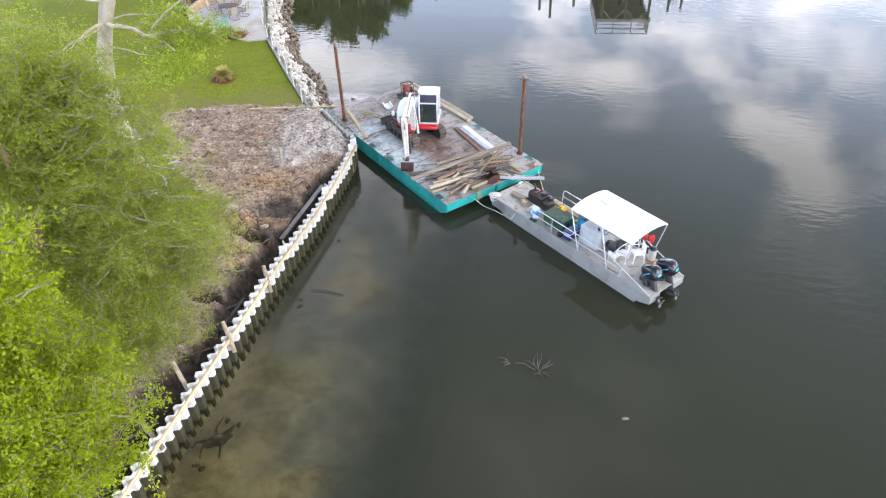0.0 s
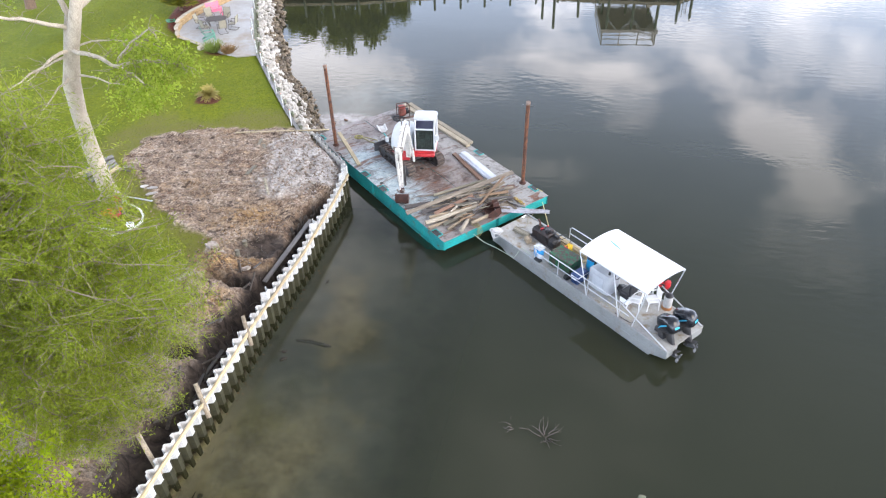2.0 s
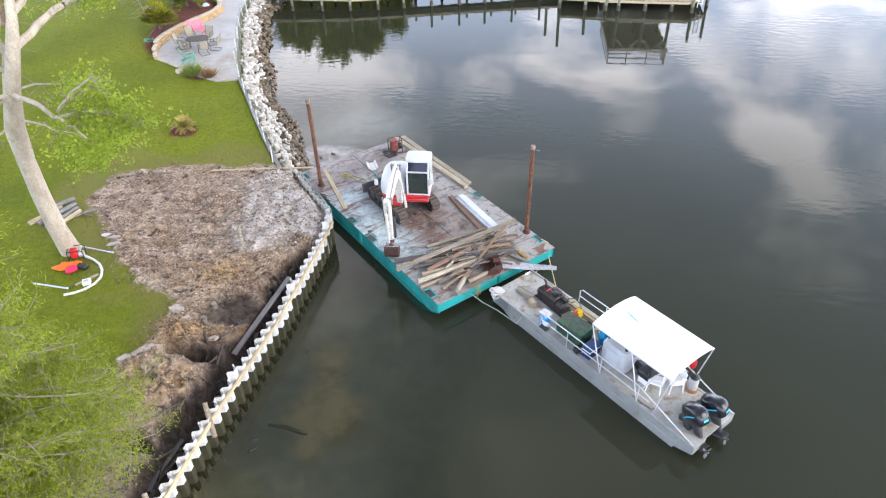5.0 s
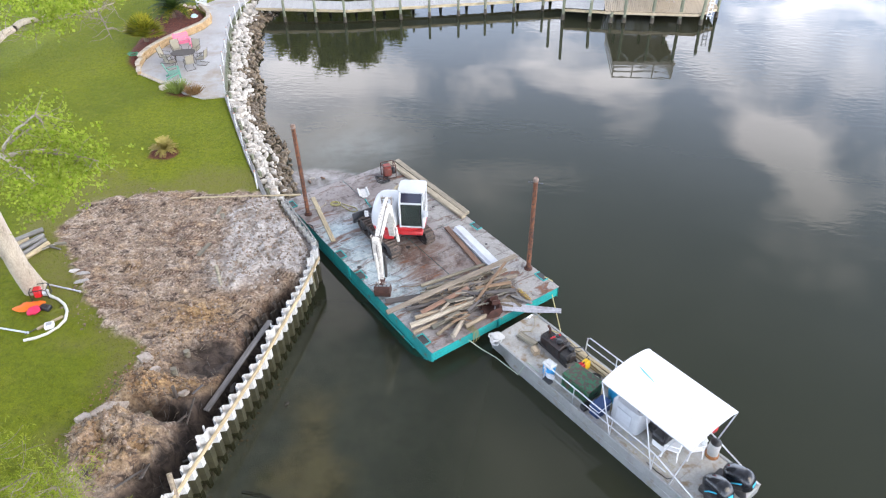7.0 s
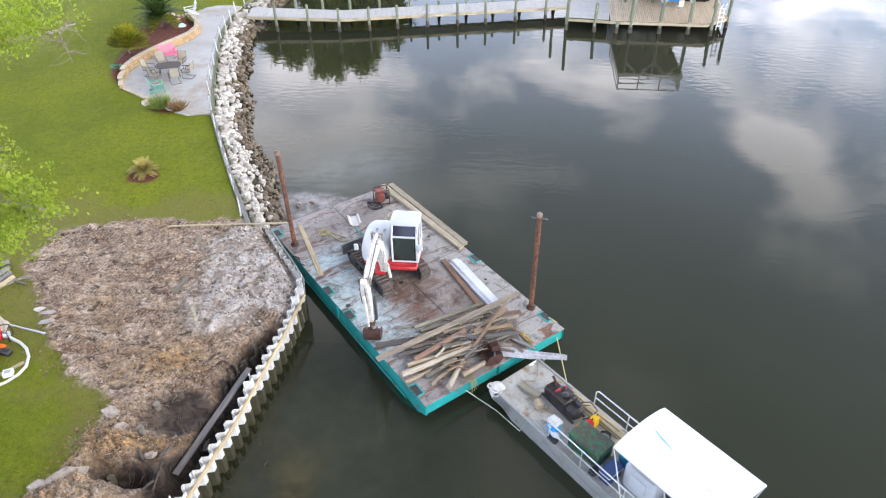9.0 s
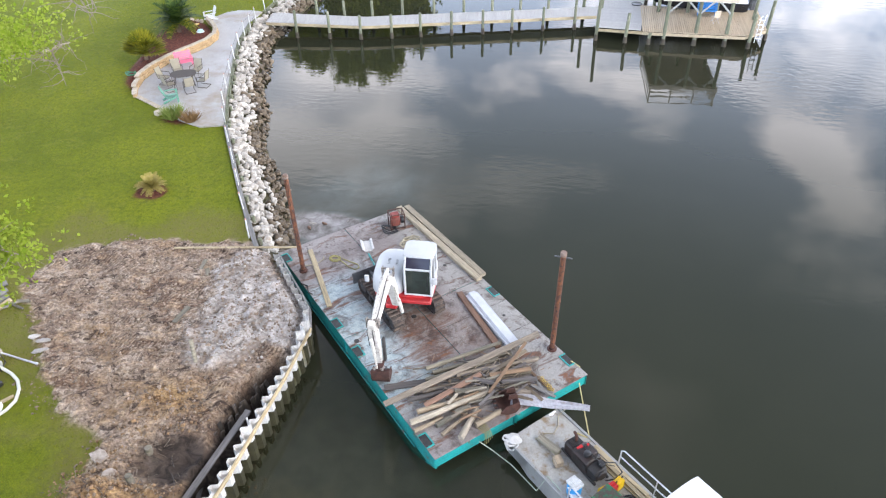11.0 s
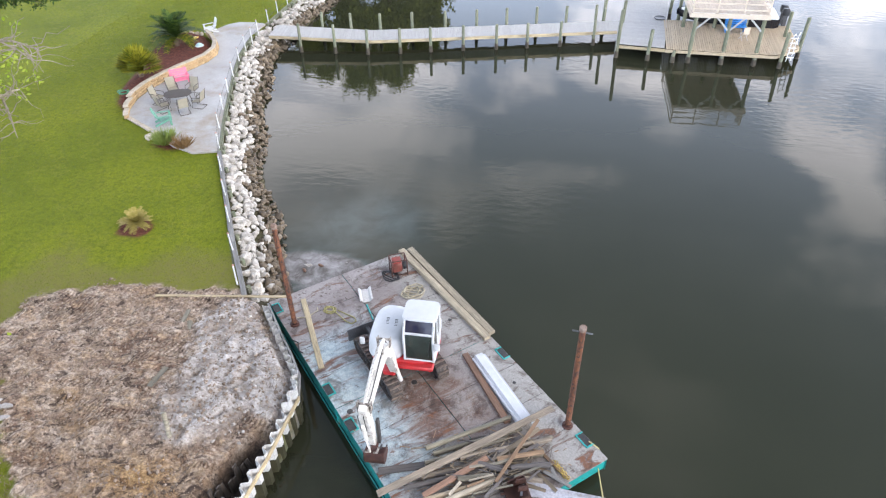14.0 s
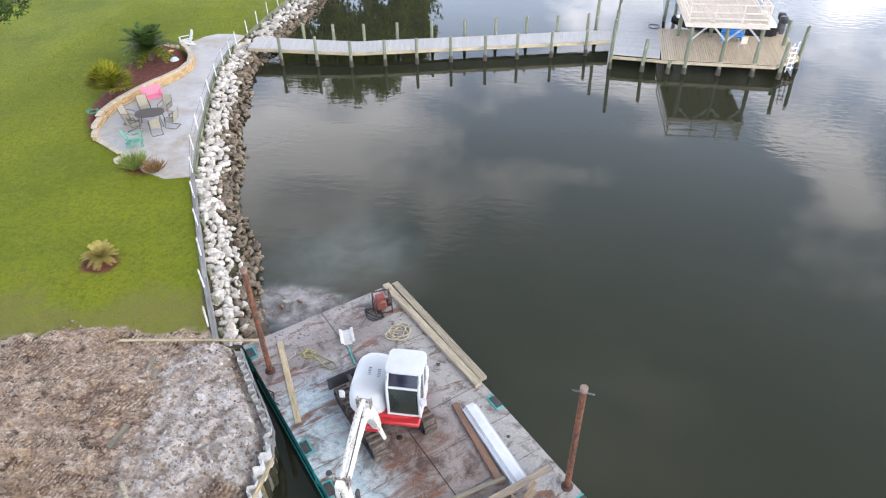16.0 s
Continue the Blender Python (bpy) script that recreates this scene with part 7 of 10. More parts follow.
# planks and blocks on the boat
for k, (u, v, ln, a, z) in enumerate(((3.0, 1.86, 2.7, 0, 0.0), (3.1, 1.72, 2.4, 1.5, 0.0), (3.0, 1.98, 2.5, -1, 0.0), (3.05, 1.80, 2.3, -1, 0.055), (2.9, 1.93, 1.9, 2, 0.055))):
    x, y = boat_at(u, v)
    single("deck_plank", Geo().box((0, 0, 0.025), (ln, 0.125, 0.045), 0.006), M_PINE, "pale yellow pine plank stacked along the boat rail", "plank", (x, y, BD + 0.004 + z), BA + a, "boat planks")
x, y = boat_at(0.95, 0.86)
single("fender_block", Geo().box((0, 0, 0.10), (0.80, 0.22, 0.18), 0.02), M_LOG, "weathered olive-grey timber block on the bow deck", "timber", (x, y, BD + 0.004), BA + 8)
x, y = boat_at(1.55, 0.66)
single("fender_block", Geo().box((0, 0, 0.13), (0.30, 0.24, 0.25), 0.02), M_LOG_TAN, "squared brown timber block on the bow deck", "timber", (x, y, BD + 0.004), BA - 20)
for k, (u, v, a) in enumerate(((3.95, 1.35, 20), (4.2, 1.15, -30), (4.05, 1.55, 70), (5.0, 0.85, 10), (4.95, 1.6, 50), (4.3, 1.5, 0))):
    x, y = boat_at(u, v)
    single("wood_offcut", Geo().box((0, 0, 0.04), (0.3, 0.14, 0.07), 0.01), M_PINE, "small pine offcut on the boat deck", "wood block", (x, y, BD + 0.004), BA + a, "boat offcuts")
x, y = boat_at(3.62, 1.42)
single("deck_hose", coil(0.2, 1.6, 0.3, 0.02, 7), M_BLACK, "black hose looped on the boat deck", "hose", (x, y, BD + 0.004), 0)

# mooring lines
def bundle(u, v):
    x, y = boat_at(u, v)
    t = single("mooring_bundle", coil(0.15, 2.5, 0.9, 0.034, 8, h=0.05).blob((0.02, 0.02, 0.02), (0.25, 0.17, 0.10), 5, 3, 0.45).blob((-0.13, -0.08, -0.10), (0.11, 0.10, 0.17), 9, 3, 0.45).tube([(0.1, 0, 0.1), (0.2, -0.2, 0.05), (0.05, -0.3, -0.1), (-0.1, -0.2, -0.2)], 0.028, 6), plain("white_rope", (0.56, 0.55, 0.53), 0.9), "bundle of white rope over the bow corner", "rope", (x, y, BD + 0.035), 0)
    return t


bundle(0.12, 0.1)
b0, b1 = boat_at(0.05, 0.02), boat_at(1.75, 0.02)
p0 = on_barge(1.6, -0.03)
line = [Vector((p0[0], p0[1], 0.55)), Vector(((p0[0] + b0[0]) / 2, (p0[1] + b0[1]) / 2, 0.12)), Vector((b0[0] + 0.15, b0[1] - 0.5, 0.18)), Vector((b1[0] - 0.25, b1[1] - 0.22, 0.42)), Vector((b1[0] + 0.05, b1[1] + 0.1, BD + 0.05)), Vector((*boat_at(2.3, 0.1), BD + 0.06))]
single("mooring_line", Geo().tube(line, 0.018, 6), plain("pale_green_rope", (0.40, 0.46, 0.38), 0.9), "pale green mooring line from the barge to the boat", "rope")
q0 = on_barge(6.1, 0.5)
q1 = boat_at(1.35, 2.05)
line = [Vector((q0[0] - 0.25, q0[1] + 0.15, DECK_Z + 0.03)), Vector((q0[0] + 0.05, q0[1] - 0.05, DECK_Z)), Vector((q0[0] + 0.05, q0[1] - 0.5, 0.5)), Vector((q1[0] + 0.1, q1[1] + 0.15, 0.55)), Vector((q1[0], q1[1] - 0.05, BD + 0.04)), Vector((*boat_at(1.1, 1.9), BD + 0.03))]
single("mooring_line", Geo().tube(line, 0.022, 6), plain("yellow_line", (0.55, 0.47, 0.22), 0.9), "yellow mooring line from the barge corner to the bow", "rope")
g = Geo()
for k in range(5):
    a = on_barge(1.75 + 0.07 * k, 0.25)
    b = on_barge(1.8 + 0.05 * k, -0.06)
    g.tube([(a[0], a[1], DECK_Z + 0.02), (b[0], b[1], DECK_Z + 0.01), (b[0] + 0.02 * k, b[1] - 0.02, 0.25 + 0.06 * k)], 0.012, 5)
single("rope_ends", g, M_ROPEY, "frayed green rope ends hanging over the barge edge", "rope")
x, y = boat_at(0.45, 1.2)
single("bow_rope", Geo().tube([(-0.4, -0.3, 0.02), (-0.1, -0.1, 0.02), (0.2, -0.15, 0.02), (0.4, 0.1, 0.02), (0.5, 0.5, 0.02), (0.8, 0.75, 0.02)], 0.016, 6), M_ROPE, "thin tan rope lying over the bow deck", "rope", (x, y, BD + 0.004), BA + 60)
x, y = boat_at(0.12, 1.75)
single("mooring_cleat", Geo().box((0, 0, 0.05), (0.06, 0.08, 0.08), 0.015).tube([(0, -0.13, 0.1), (0, 0.13, 0.1)], 0.03, 8), M_WHITE, "small white mooring cleat on the bow", "cleat", (x, y, BD + 0.004), BA)


# ---- pier, dock platform and boathouse ----
PIER_F = [(-20.5, 64.3), (-13.2, 64.62), (3.5, 68.6)]
PIER_B = [(-20.6, 66.3), (-13.6, 66.5), (3.65, 70.6)]


def board_mesh(w, ln, th):
    return mesh_of("board", Geo().box((0, 0, 0), (w, ln, th), 0.006), M_PIERWHITE)


def piling(parent, x, y, top, r=0.11, lean=0.0, mat=None):
    """A treated round piling with an oyster-crusted foot."""
    p = part("piling", Geo().tube([(x, y, -1.6), (x, y, 0.5), (x + lean * 0.5, y, top - 0.03), (x + lean * 0.5, y, top)], [r * 1.08, r * 1.05, r, r * 0.82], 12), mat or M_PILING, parent, "green treated piling")
    part("oyster_crust", Geo().tube([(x, y, -0.2), (x, y, 0.05), (x, y, 0.32), (x, y, 0.45)], [r * 1.2, r * 1.35, r * 1.25, r * 1.06], 10), M_BARNACLE, p, "dark oyster crust")
    return p


def build_pier():
    pier = thing("pier", "long white-grey boarded pier on green treated pilings", "pier", kind="structure")
    bm = board_mesh(0.145, 1.0, 0.04)
    for (f0, f1), (b0, b1), z0, z1 in (((PIER_F[0], PIER_F[1]), (PIER_B[0], PIER_B[1]), 1.04, 0.90), ((PIER_F[1], PIER_F[2]), (PIER_B[1], PIER_B[2]), 0.90, 0.86)):
        ln = math.hypot(f1[0] - f0[0], f1[1] - f0[1])
        n = int(ln / 0.15)
        for k in range(n):
            t = (k + 0.5) / n
            f = Vector((f0[0] + (f1[0] - f0[0]) * t, f0[1] + (f1[1] - f0[1]) * t, z0 + (z1 - z0) * t))
            b = Vector((b0[0] + (b1[0] - b0[0]) * t, b0[1] + (b1[1] - b0[1]) * t, z0 + (z1 - z0) * t))
            ob = new("board", bm)
            ob.parent = pier
            d = b - f
            ob.matrix_basis = Matrix.Translation((f + b) / 2) @ Matrix.Rotation(math.atan2(d.y, d.x) - math.pi / 2, 4, "Z") @ Matrix.Diagonal((1, d.length, 1, 1))
        for a, c in ((f0, f1), (b0, b1)):
            d = math.atan2(c[1] - a[1], c[0] - a[0])
            l2 = math.hypot(c[0] - a[0], c[1] - a[1])
            part("stringer", Geo().box((l2 / 2, 0, -0.12), (l2, 0.06, 0.2), 0.01), M_PINE, pier, "pale green-tan edge beam",
                 Matrix.Translation((a[0], a[1], z0)) @ Matrix.Rotation(d, 4, "Z") @ Matrix.Rotation(-math.atan2(z1 - z0, l2), 4, "Y"))
    for x, y in ((-18.2, 64.3), (-15.75, 64.4), (-13.45, 64.5), (-11.25, 64.95), (-9.2, 65.45), (-7.0, 66.0), (-4.75, 66.5), (-2.65, 67.0), (-0.4, 67.55), (1.9, 68.1)):
        piling(pier, x, y - 0.12, 1.75 if x > -15 else 2.0, 0.10)
    for x, y in ((-17.3, 66.5), (-15.2, 66.55), (-13.1, 66.75), (-10.9, 67.3), (-8.6, 67.85), (-6.4, 68.35), (-4.3, 68.9), (-2.2, 69.4), (-0.1, 69.85), (2.0, 70.35)):
        piling(pier, x, y + 0.1, 2.0, 0.10)
    piling(pier, 2.6, 70.9, 4.2, 0.12, 0.1)
    return pier


build_pier()


def build_dock():
    dock = thing("dock_platform", "grey boarded dock platform with a tan board deck beside it", "dock", kind="structure")
    z = 0.86
    # grey walkway running out
    n = 95
    bm = mesh_of("board", Geo().box((0, 0, 0), (3.05, 0.145, 0.04), 0.006), M_PIERWHITE)
    for k in range(n):
        y = 66.05 + 0.15 * k
        ob = new("board", bm)
        ob.parent = dock
        ob.matrix_basis = pose(4.95 + 0.118 * (y - 66.0), y - 0.02, z, 0, 0, -6.8)
    # tan deck, boards running away from the front edge
    ln = 5.6
    bt = mesh_of("tan_board", Geo().box((0, ln / 2, 0), (0.122, ln, 0.04), 0.006), M_DOCKTAN)
    for k in range(60):
        x = 6.62 + 0.143 * k
        cut = max(0.0, (x - 13.4) * 0.85)
        ob = new("tan_board", bt)
        ob.parent = dock
        ob.matrix_basis = pose(x, 65.62 - 0.035 * (x - 6.5) + cut, z + 0.004, 0, 0, -3.0) @ Matrix.Diagonal((1, (ln - cut) / ln, 1, 1))
    for a, c in (((3.5, 66.0), (6.5, 65.68)), ((6.5, 65.6), (13.4, 65.36)), ((13.4, 65.36), (15.1, 66.75)), ((15.1, 66.75), (15.35, 71.2))):
        d, l2 = math.atan2(c[1] - a[1], c[0] - a[0]), math.hypot(c[0] - a[0], c[1] - a[1])
        part("fascia", Geo().box((l2 / 2, 0.02, -0.14), (l2, 0.05, 0.2), 0.01), M_PINE if a[0] < 6 else M_DECKBOARD, dock, "edge beam", pose(a[0], a[1], z - 0.01, 0, 0, math.degrees(d)))
    for x, y, top in ((3.42, 66.05, 3.2), (5.45, 65.75, 2.1), (7.05, 65.62, 0.8), (13.75, 65.5, 2.35), (15.25, 67.3, 2.75), (14.6, 68.9, 2.55), (3.9, 70.4, 2.4), (4.6, 76.5, 2.4), (7.6, 74.0, 2.6)):
        piling(dock, x, y - 0.1, top, 0.115, 0.12)
    lad = part("ladder_rail", Geo().tube([(14.25, 66.0, 0.2), (14.3, 65.95, 1.9), (14.45, 66.15, 2.0)], 0.03, 8).tube([(14.62, 66.3, 0.2), (14.67, 66.25, 1.9), (14.8, 66.45, 2.0)], 0.03, 8), M_WHITE, dock, "white dock ladder rail")
    for k in range(5):
        part("rung", Geo().box((14.46, 66.14, 0.45 + 0.32 * k), (0.46, 0.1, 0.05), 0.01, None), M_WHITE, lad)
    return dock


build_dock()


def build_boathouse():
    bh = thing("boathouse", "open boathouse with a pale railed sun deck on green posts", "boathouse", (0, 0, 0))
    x0, x1, y0, y1, z = 7.75, 12.35, 65.55, 72.5, 3.22
    for x in (8.05, 10.15, 12.2):
        for y in (65.62, 69.9, 72.4):
            p = part("post", Geo().tube([(x, y, -1.5), (x, y, 0.8), (x, y, z)], [0.14, 0.13, 0.12], 12), M_PILING, bh, "green treated post")
            part("oyster_crust", Geo().tube([(x, y, -0.2), (x, y, 0.1), (x, y, 0.42)], [0.16, 0.175, 0.14], 10), M_BARNACLE, p)
    br = plain("grey_brace", (0.42, 0.42, 0.40), 0.7)
    for x in (8.05, 10.15, 12.2):
        for s in (-1, 1):
            if x0 < x + s * 0.9 < x1 + 0.2:
                part("knee_brace", Geo().box((0, 0, 0), (1.2, 0.06, 0.11), 0.01, pose(x + s * 0.48, 65.55, z - 0.52, 0, -s * 45, 0)), br, bh, "grey diagonal brace")
    part("front_beam", Geo().box(((x0 + x1) / 2, y0 - 0.1, z - 0.02), (x1 - x0 + 0.3, 0.08, 0.28), 0.01), M_CREAM, bh, "cream painted beam")
    for x in (x0 - 0.1, x1 + 0.1):
        part("side_beam", Geo().box((x, (y0 + y1) / 2, z - 0.02), (0.08, y1 - y0, 0.28), 0.01), M_CREAM, bh)
    # sun deck with boards
    bm = mesh_of("roof_board", Geo().box((0, 0, 0), (0.145, y1 - y0 + 0.1, 0.03), 0.004), surf("bleached_deck_board", (0.56, 0.48, 0.39), (0.47, 0.40, 0.33), 1.5, 12, rough=0.8, bump=0.2, stretch=(6, 0.6, 1), rand=0.06))
    for k in range(32):
        ob = new("roof_board", bm)
        ob.parent = bh
        ob.matrix_basis = pose(x0 - 0.05 + 0.15 * k, (y0 + y1) / 2, z + 0.145)
    # railing
    for x in (x0, x0 + 1.5, x0 + 3.1, x1):
        part("rail_post", Geo().box((x, y0, z + 0.68), (0.09, 0.09, 1.1), 0.01), M_CREAM, bh)
        part("rail_post", Geo().box((x, y1, z + 0.68), (0.09, 0.09, 1.1), 0.01), M_CREAM, bh)
    for y in (y0, y1):
        for zz in (0.36, 0.72, 1.2):
            part("rail", Geo().box(((x0 + x1) / 2, y, z + zz), (x1 - x0, 0.05, 0.09), 0.01), M_CREAM, bh)
    for x in (x0, x1):
        for zz in (0.36, 0.72, 1.2):
            part("rail", Geo().box((x, (y0 + y1) / 2, z + zz), (0.05, y1 - y0, 0.09), 0.01), M_CREAM, bh)
    # lattice panel and stairs on the seaward side
    for k in range(9):
        part("lattice_slat", Geo().box((x1 + 0.02, y0 + 0.2 + 0.22 * k, z + 0.72), (0.03, 0.04, 1.0), 0.004, None), M_CREAM, bh)
    return bh


build_boathouse()


def build_motorboat():
    t = thing("motorboat", "motorboat with black hull and white topside hanging on a boat lift", "boat", (11.3, 71.4, 0.5), -2)
    rings = []
    for x, w, zk, zs in ((-3.6, 0.06, 0.75, 1.15), (-3.0, 0.55, 0.45, 1.1), (-2.0, 0.95, 0.25, 1.05), (0, 1.15, 0.15, 1.0), (2.9, 1.15, 0.12, 0.98), (3.2, 1.1, 0.2, 0.95)):
        rings.append([(x, -w, zs), (x, -w * 0.95, zk + 0.28), (x, 0, zk), (x, w * 0.95, zk + 0.28), (x, w, zs)])
    part("hull", loft(rings), M_NAVYHULL, t, "glossy black hull")
    top = [[(x, -w * 0.98, 1.02), (x, -w * 0.9, 1.16), (x, w * 0.9, 1.16), (x, w * 0.98, 1.02)] for x, w in ((-3.3, 0.2), (-2.2, 0.85), (0, 1.1), (3.1, 1.1))]
    part("topside", loft(top), M_WHITE, t, "white topside")
    part("console", Geo().box((0.6, 0, 1.5), (0.8, 0.9, 0.75), 0.08), M_WHITE, t)
    part("stern_seat", Geo().box((2.4, 0, 1.35), (0.6, 1.7, 0.4), 0.08), M_WHITE, t)
    for y in (-0.4, 0.35):
        m = part("outboard", loft([rounded(3.65, y, 0.27, 0.18, 1.15, 3, 16), rounded(3.65, y, 0.30, 0.20, 1.4, 3, 16), rounded(3.6, y, 0.2, 0.14, 1.6, 3, 16)]), M_BLACK, t, "black outboard cowl")
        part("outboard_leg", Geo().box((3.65, y, 0.8), (0.3, 0.14, 1.1), 0.04), M_GREYSTEEL, m)
    return t


build_motorboat()


def build_blue_bench():
    t = thing("blue_bench", "blue plastic dock bench with slatted back", "bench", (11.4, 69.2, 0.886), -3)
    bl = plain("sky_blue_plastic", (0.03, 0.22, 0.60), 0.45)
    part("seat", Geo().box((0, 0, 0.42), (1.4, 0.5, 0.06), 0.015), bl, t)
    for k in range(4):
        part("back_slat", Geo().box((0, 0.26 + 0.03 * k, 0.52 + 0.12 * k), (1.4, 0.03, 0.1), 0.01), bl, t)
    for x in (-0.6, 0.6):
        part("leg", Geo().box((x, 0, 0.2), (0.08, 0.5, 0.4), 0.01), bl, t)
    return t


build_blue_bench()
t = thing("folding_chair", "pale folding chair standing on the tan dock deck", "chair", (11.75, 67.9, 0.886), 200)
part("seat", Geo().box((0, 0, 0.40), (0.45, 0.42, 0.03), 0.01), M_CREAM, t)
part("backrest", Geo().box((0, 0.24, 0.66), (0.45, 0.03, 0.45), 0.01, None), M_CREAM, t)
for sx in (-0.2, 0.2):
    part("leg", Geo().tube([(sx, -0.22, 0), (sx, 0.22, 0.42)], 0.015, 6), M_GALV, t)
    part("leg", Geo().tube([(sx, 0.25, 0), (sx, -0.18, 0.40)], 0.015, 6), M_GALV, t)
single("flat_basin", Geo().lathe([(0.38, 0), (0.42, 0.06), (0.40, 0.08), (0.36, 0.05)], 20), M_GREYSTEEL, "round dark basin on the grey dock walkway", "basin", (6.6, 71.4, 0.886))


# ---- shore fence, patio and planting ----
FENCE_POSTS = [(-21.35, 64.55), (-21.2, 63.05), (-21.1, 61.65), (-20.6, 59.45), (-20.05, 57.2), (-19.4, 54.9), (-18.8, 52.8), (-18.05, 50.65), (-17.1, 48.5), (-16.05, 46.4), (-14.97, 44.4), (-13.92, 42.4), (-12.95, 40.55), (-11.95, 38.6)]
FENCE_POSTS_N = [(-21.42, 66.7), (-21.4, 68.6), (-21.35, 70.6), (-21.25, 72.6), (-21.1, 74.6), (-21.0, 76.6), (-20.9, 78.6)]


def build_fence(posts, name_label):
    f = thing("fence", name_label, "fence", (posts[0][0], posts[0][1], LAWN_Z))
    o = Vector((posts[0][0], posts[0][1], LAWN_Z))
    rng = random.Random(3)
    tops = []
    for x, y in posts:
        zb = 0.9 - LAWN_Z
        lx, ly = rng.uniform(-0.05, 0.03), rng.uniform(-0.04, 0.04)
        b = Vector((x, y, 0)) - Vector((o.x, o.y, 0))
        p = part("post", Geo().tube([(b.x, b.y, zb), (b.x + lx, b.y + ly, 0.96)], [0.036, 0.034], 10), M_POSTWHITE, f, "white plastic pipe post")
        part("cap", Geo().lathe([(0.038, 0), (0.04, 0.03), (0.03, 0.05)], 10, pose(b.x + lx, b.y + ly, 0.95)), plain("faded_red_cap", (0.48, 0.26, 0.20), 0.6), p, "faded red cap")
        tops.append(Vector((b.x + lx, b.y + ly, 0.0)))
    for zz in (0.35, 0.8):
        part("wire", Geo().tube([tuple(t * 1.0 + Vector((0, 0, zz + (0.03 if i % 2 else 0)))) for i, t in enumerate(tops)], 0.008, 5), M_STEELDARK, f, "thin dark wire")
    return f


build_fence(FENCE_POSTS, "white pipe fence with faded red caps above the riprap")
build_fence(FENCE_POSTS_N, "white pipe fence beyond the pier")


def build_old_bulkhead():
    b = thing("retaining_boards", "weathered timber retaining boards along the lawn edge", "retaining wall", kind="structure")
    for line, mat in ((FENCE, M_GREYWOOD), (FENCE_N, M_PINE)):
        for i, ((x0, y0), (x1, y1)) in enumerate(zip(line[:-1], line[1:])):
            ln, a = math.hypot(x1 - x0, y1 - y0), math.degrees(math.atan2(y1 - y0, x1 - x0))
            mm = M_PILING if y0 > 47 else mat
            part("cap_board", Geo().box((ln / 2, -0.02, 0), (ln + 0.05, 0.2 if y0 < 47 else 0.1, 0.05), 0.01), mm, b, "", pose(x0, y0, LAWN_Z + 0.08, 0, 0, a))
            part("face_board", Geo().box((ln / 2, -0.1, 0), (ln + 0.04, 0.05, 0.62), 0.008), mm, b, "", pose(x0, y0, LAWN_Z - 0.26, 0, 0, a))
            for k in range(int(ln / 1.8) + 1):
                part("support_post", Geo().tube([(0, 0, -0.6), (0, 0, 0.14)], [0.1, 0.09], 10), M_PILING, b, "", pose(x0, y0, LAWN_Z, 0, 0, a) @ pose(0.4 + 1.8 * k, -0.24, 0))


build_old_bulkhead()

slab = Geo()
n = len(PATIO)
cx, cy = -21.3, 57.0
poly = [(x, y) for x, y in PATIO]
if sum((poly[i][0] * poly[(i + 1) % n][1] - poly[(i + 1) % n][0] * poly[i][1]) for i in range(n)) < 0:
    poly = poly[::-1]
slab.prism(poly, 0.80, LAWN_Z + 0.06, 0.0)
tagged(part("patio", slab, M_CONCRETE), "pale grey concrete patio with brown stains", "patio", kind="structure")


def build_block_wall():
    w = thing("garden_wall", "curved low retaining wall of tan split-face blocks", "garden wall", (0, 0, 0), kind="structure")
    block = mesh_of("block", Geo().box((0, 0, 0), (0.29, 0.22, 0.148), 0.025), M_BLOCK)
    cap = mesh_of("cap_stone", Geo().box((0, 0, 0), (0.30, 0.28, 0.075), 0.02), M_CAP)
    line = WALL_LINE
    low = [(-21.75, 49.95), (-23.6, 51.1)]
    rng = random.Random(4)
    for course in range(4):
        z = LAWN_Z + 0.06 + 0.074 + 0.15 * course
        for k, (x, y, a) in enumerate(along(line, 0.30, 0.15 * (course % 2))):
            # the wall steps down at its southern end
            rise = 1 + min(2, int(math.hypot(x + 23.6, y - 51.1) / 0.9))
            if course > rise:
                continue
            ob = new("cap_stone" if course == rise else "block", cap if course == rise else block)
            ob.parent = w
            ob.matrix_basis = pose(x, y, z - (0.037 if course == rise else 0), 0, 0, math.degrees(a) + rng.uniform(-3, 3)) @ pose(0, 0.10 + 0.03 * course + rng.uniform(-0.012, 0.012), 0)
    for k, (x, y, a) in enumerate(along(low, 0.31)):
        ob = new("cap_stone", cap)
        ob.parent = w
        ob.matrix_basis = pose(x, y, LAWN_Z + 0.085, 0, 0, math.degrees(a) + rng.uniform(-4, 4))
    return w


build_block_wall()


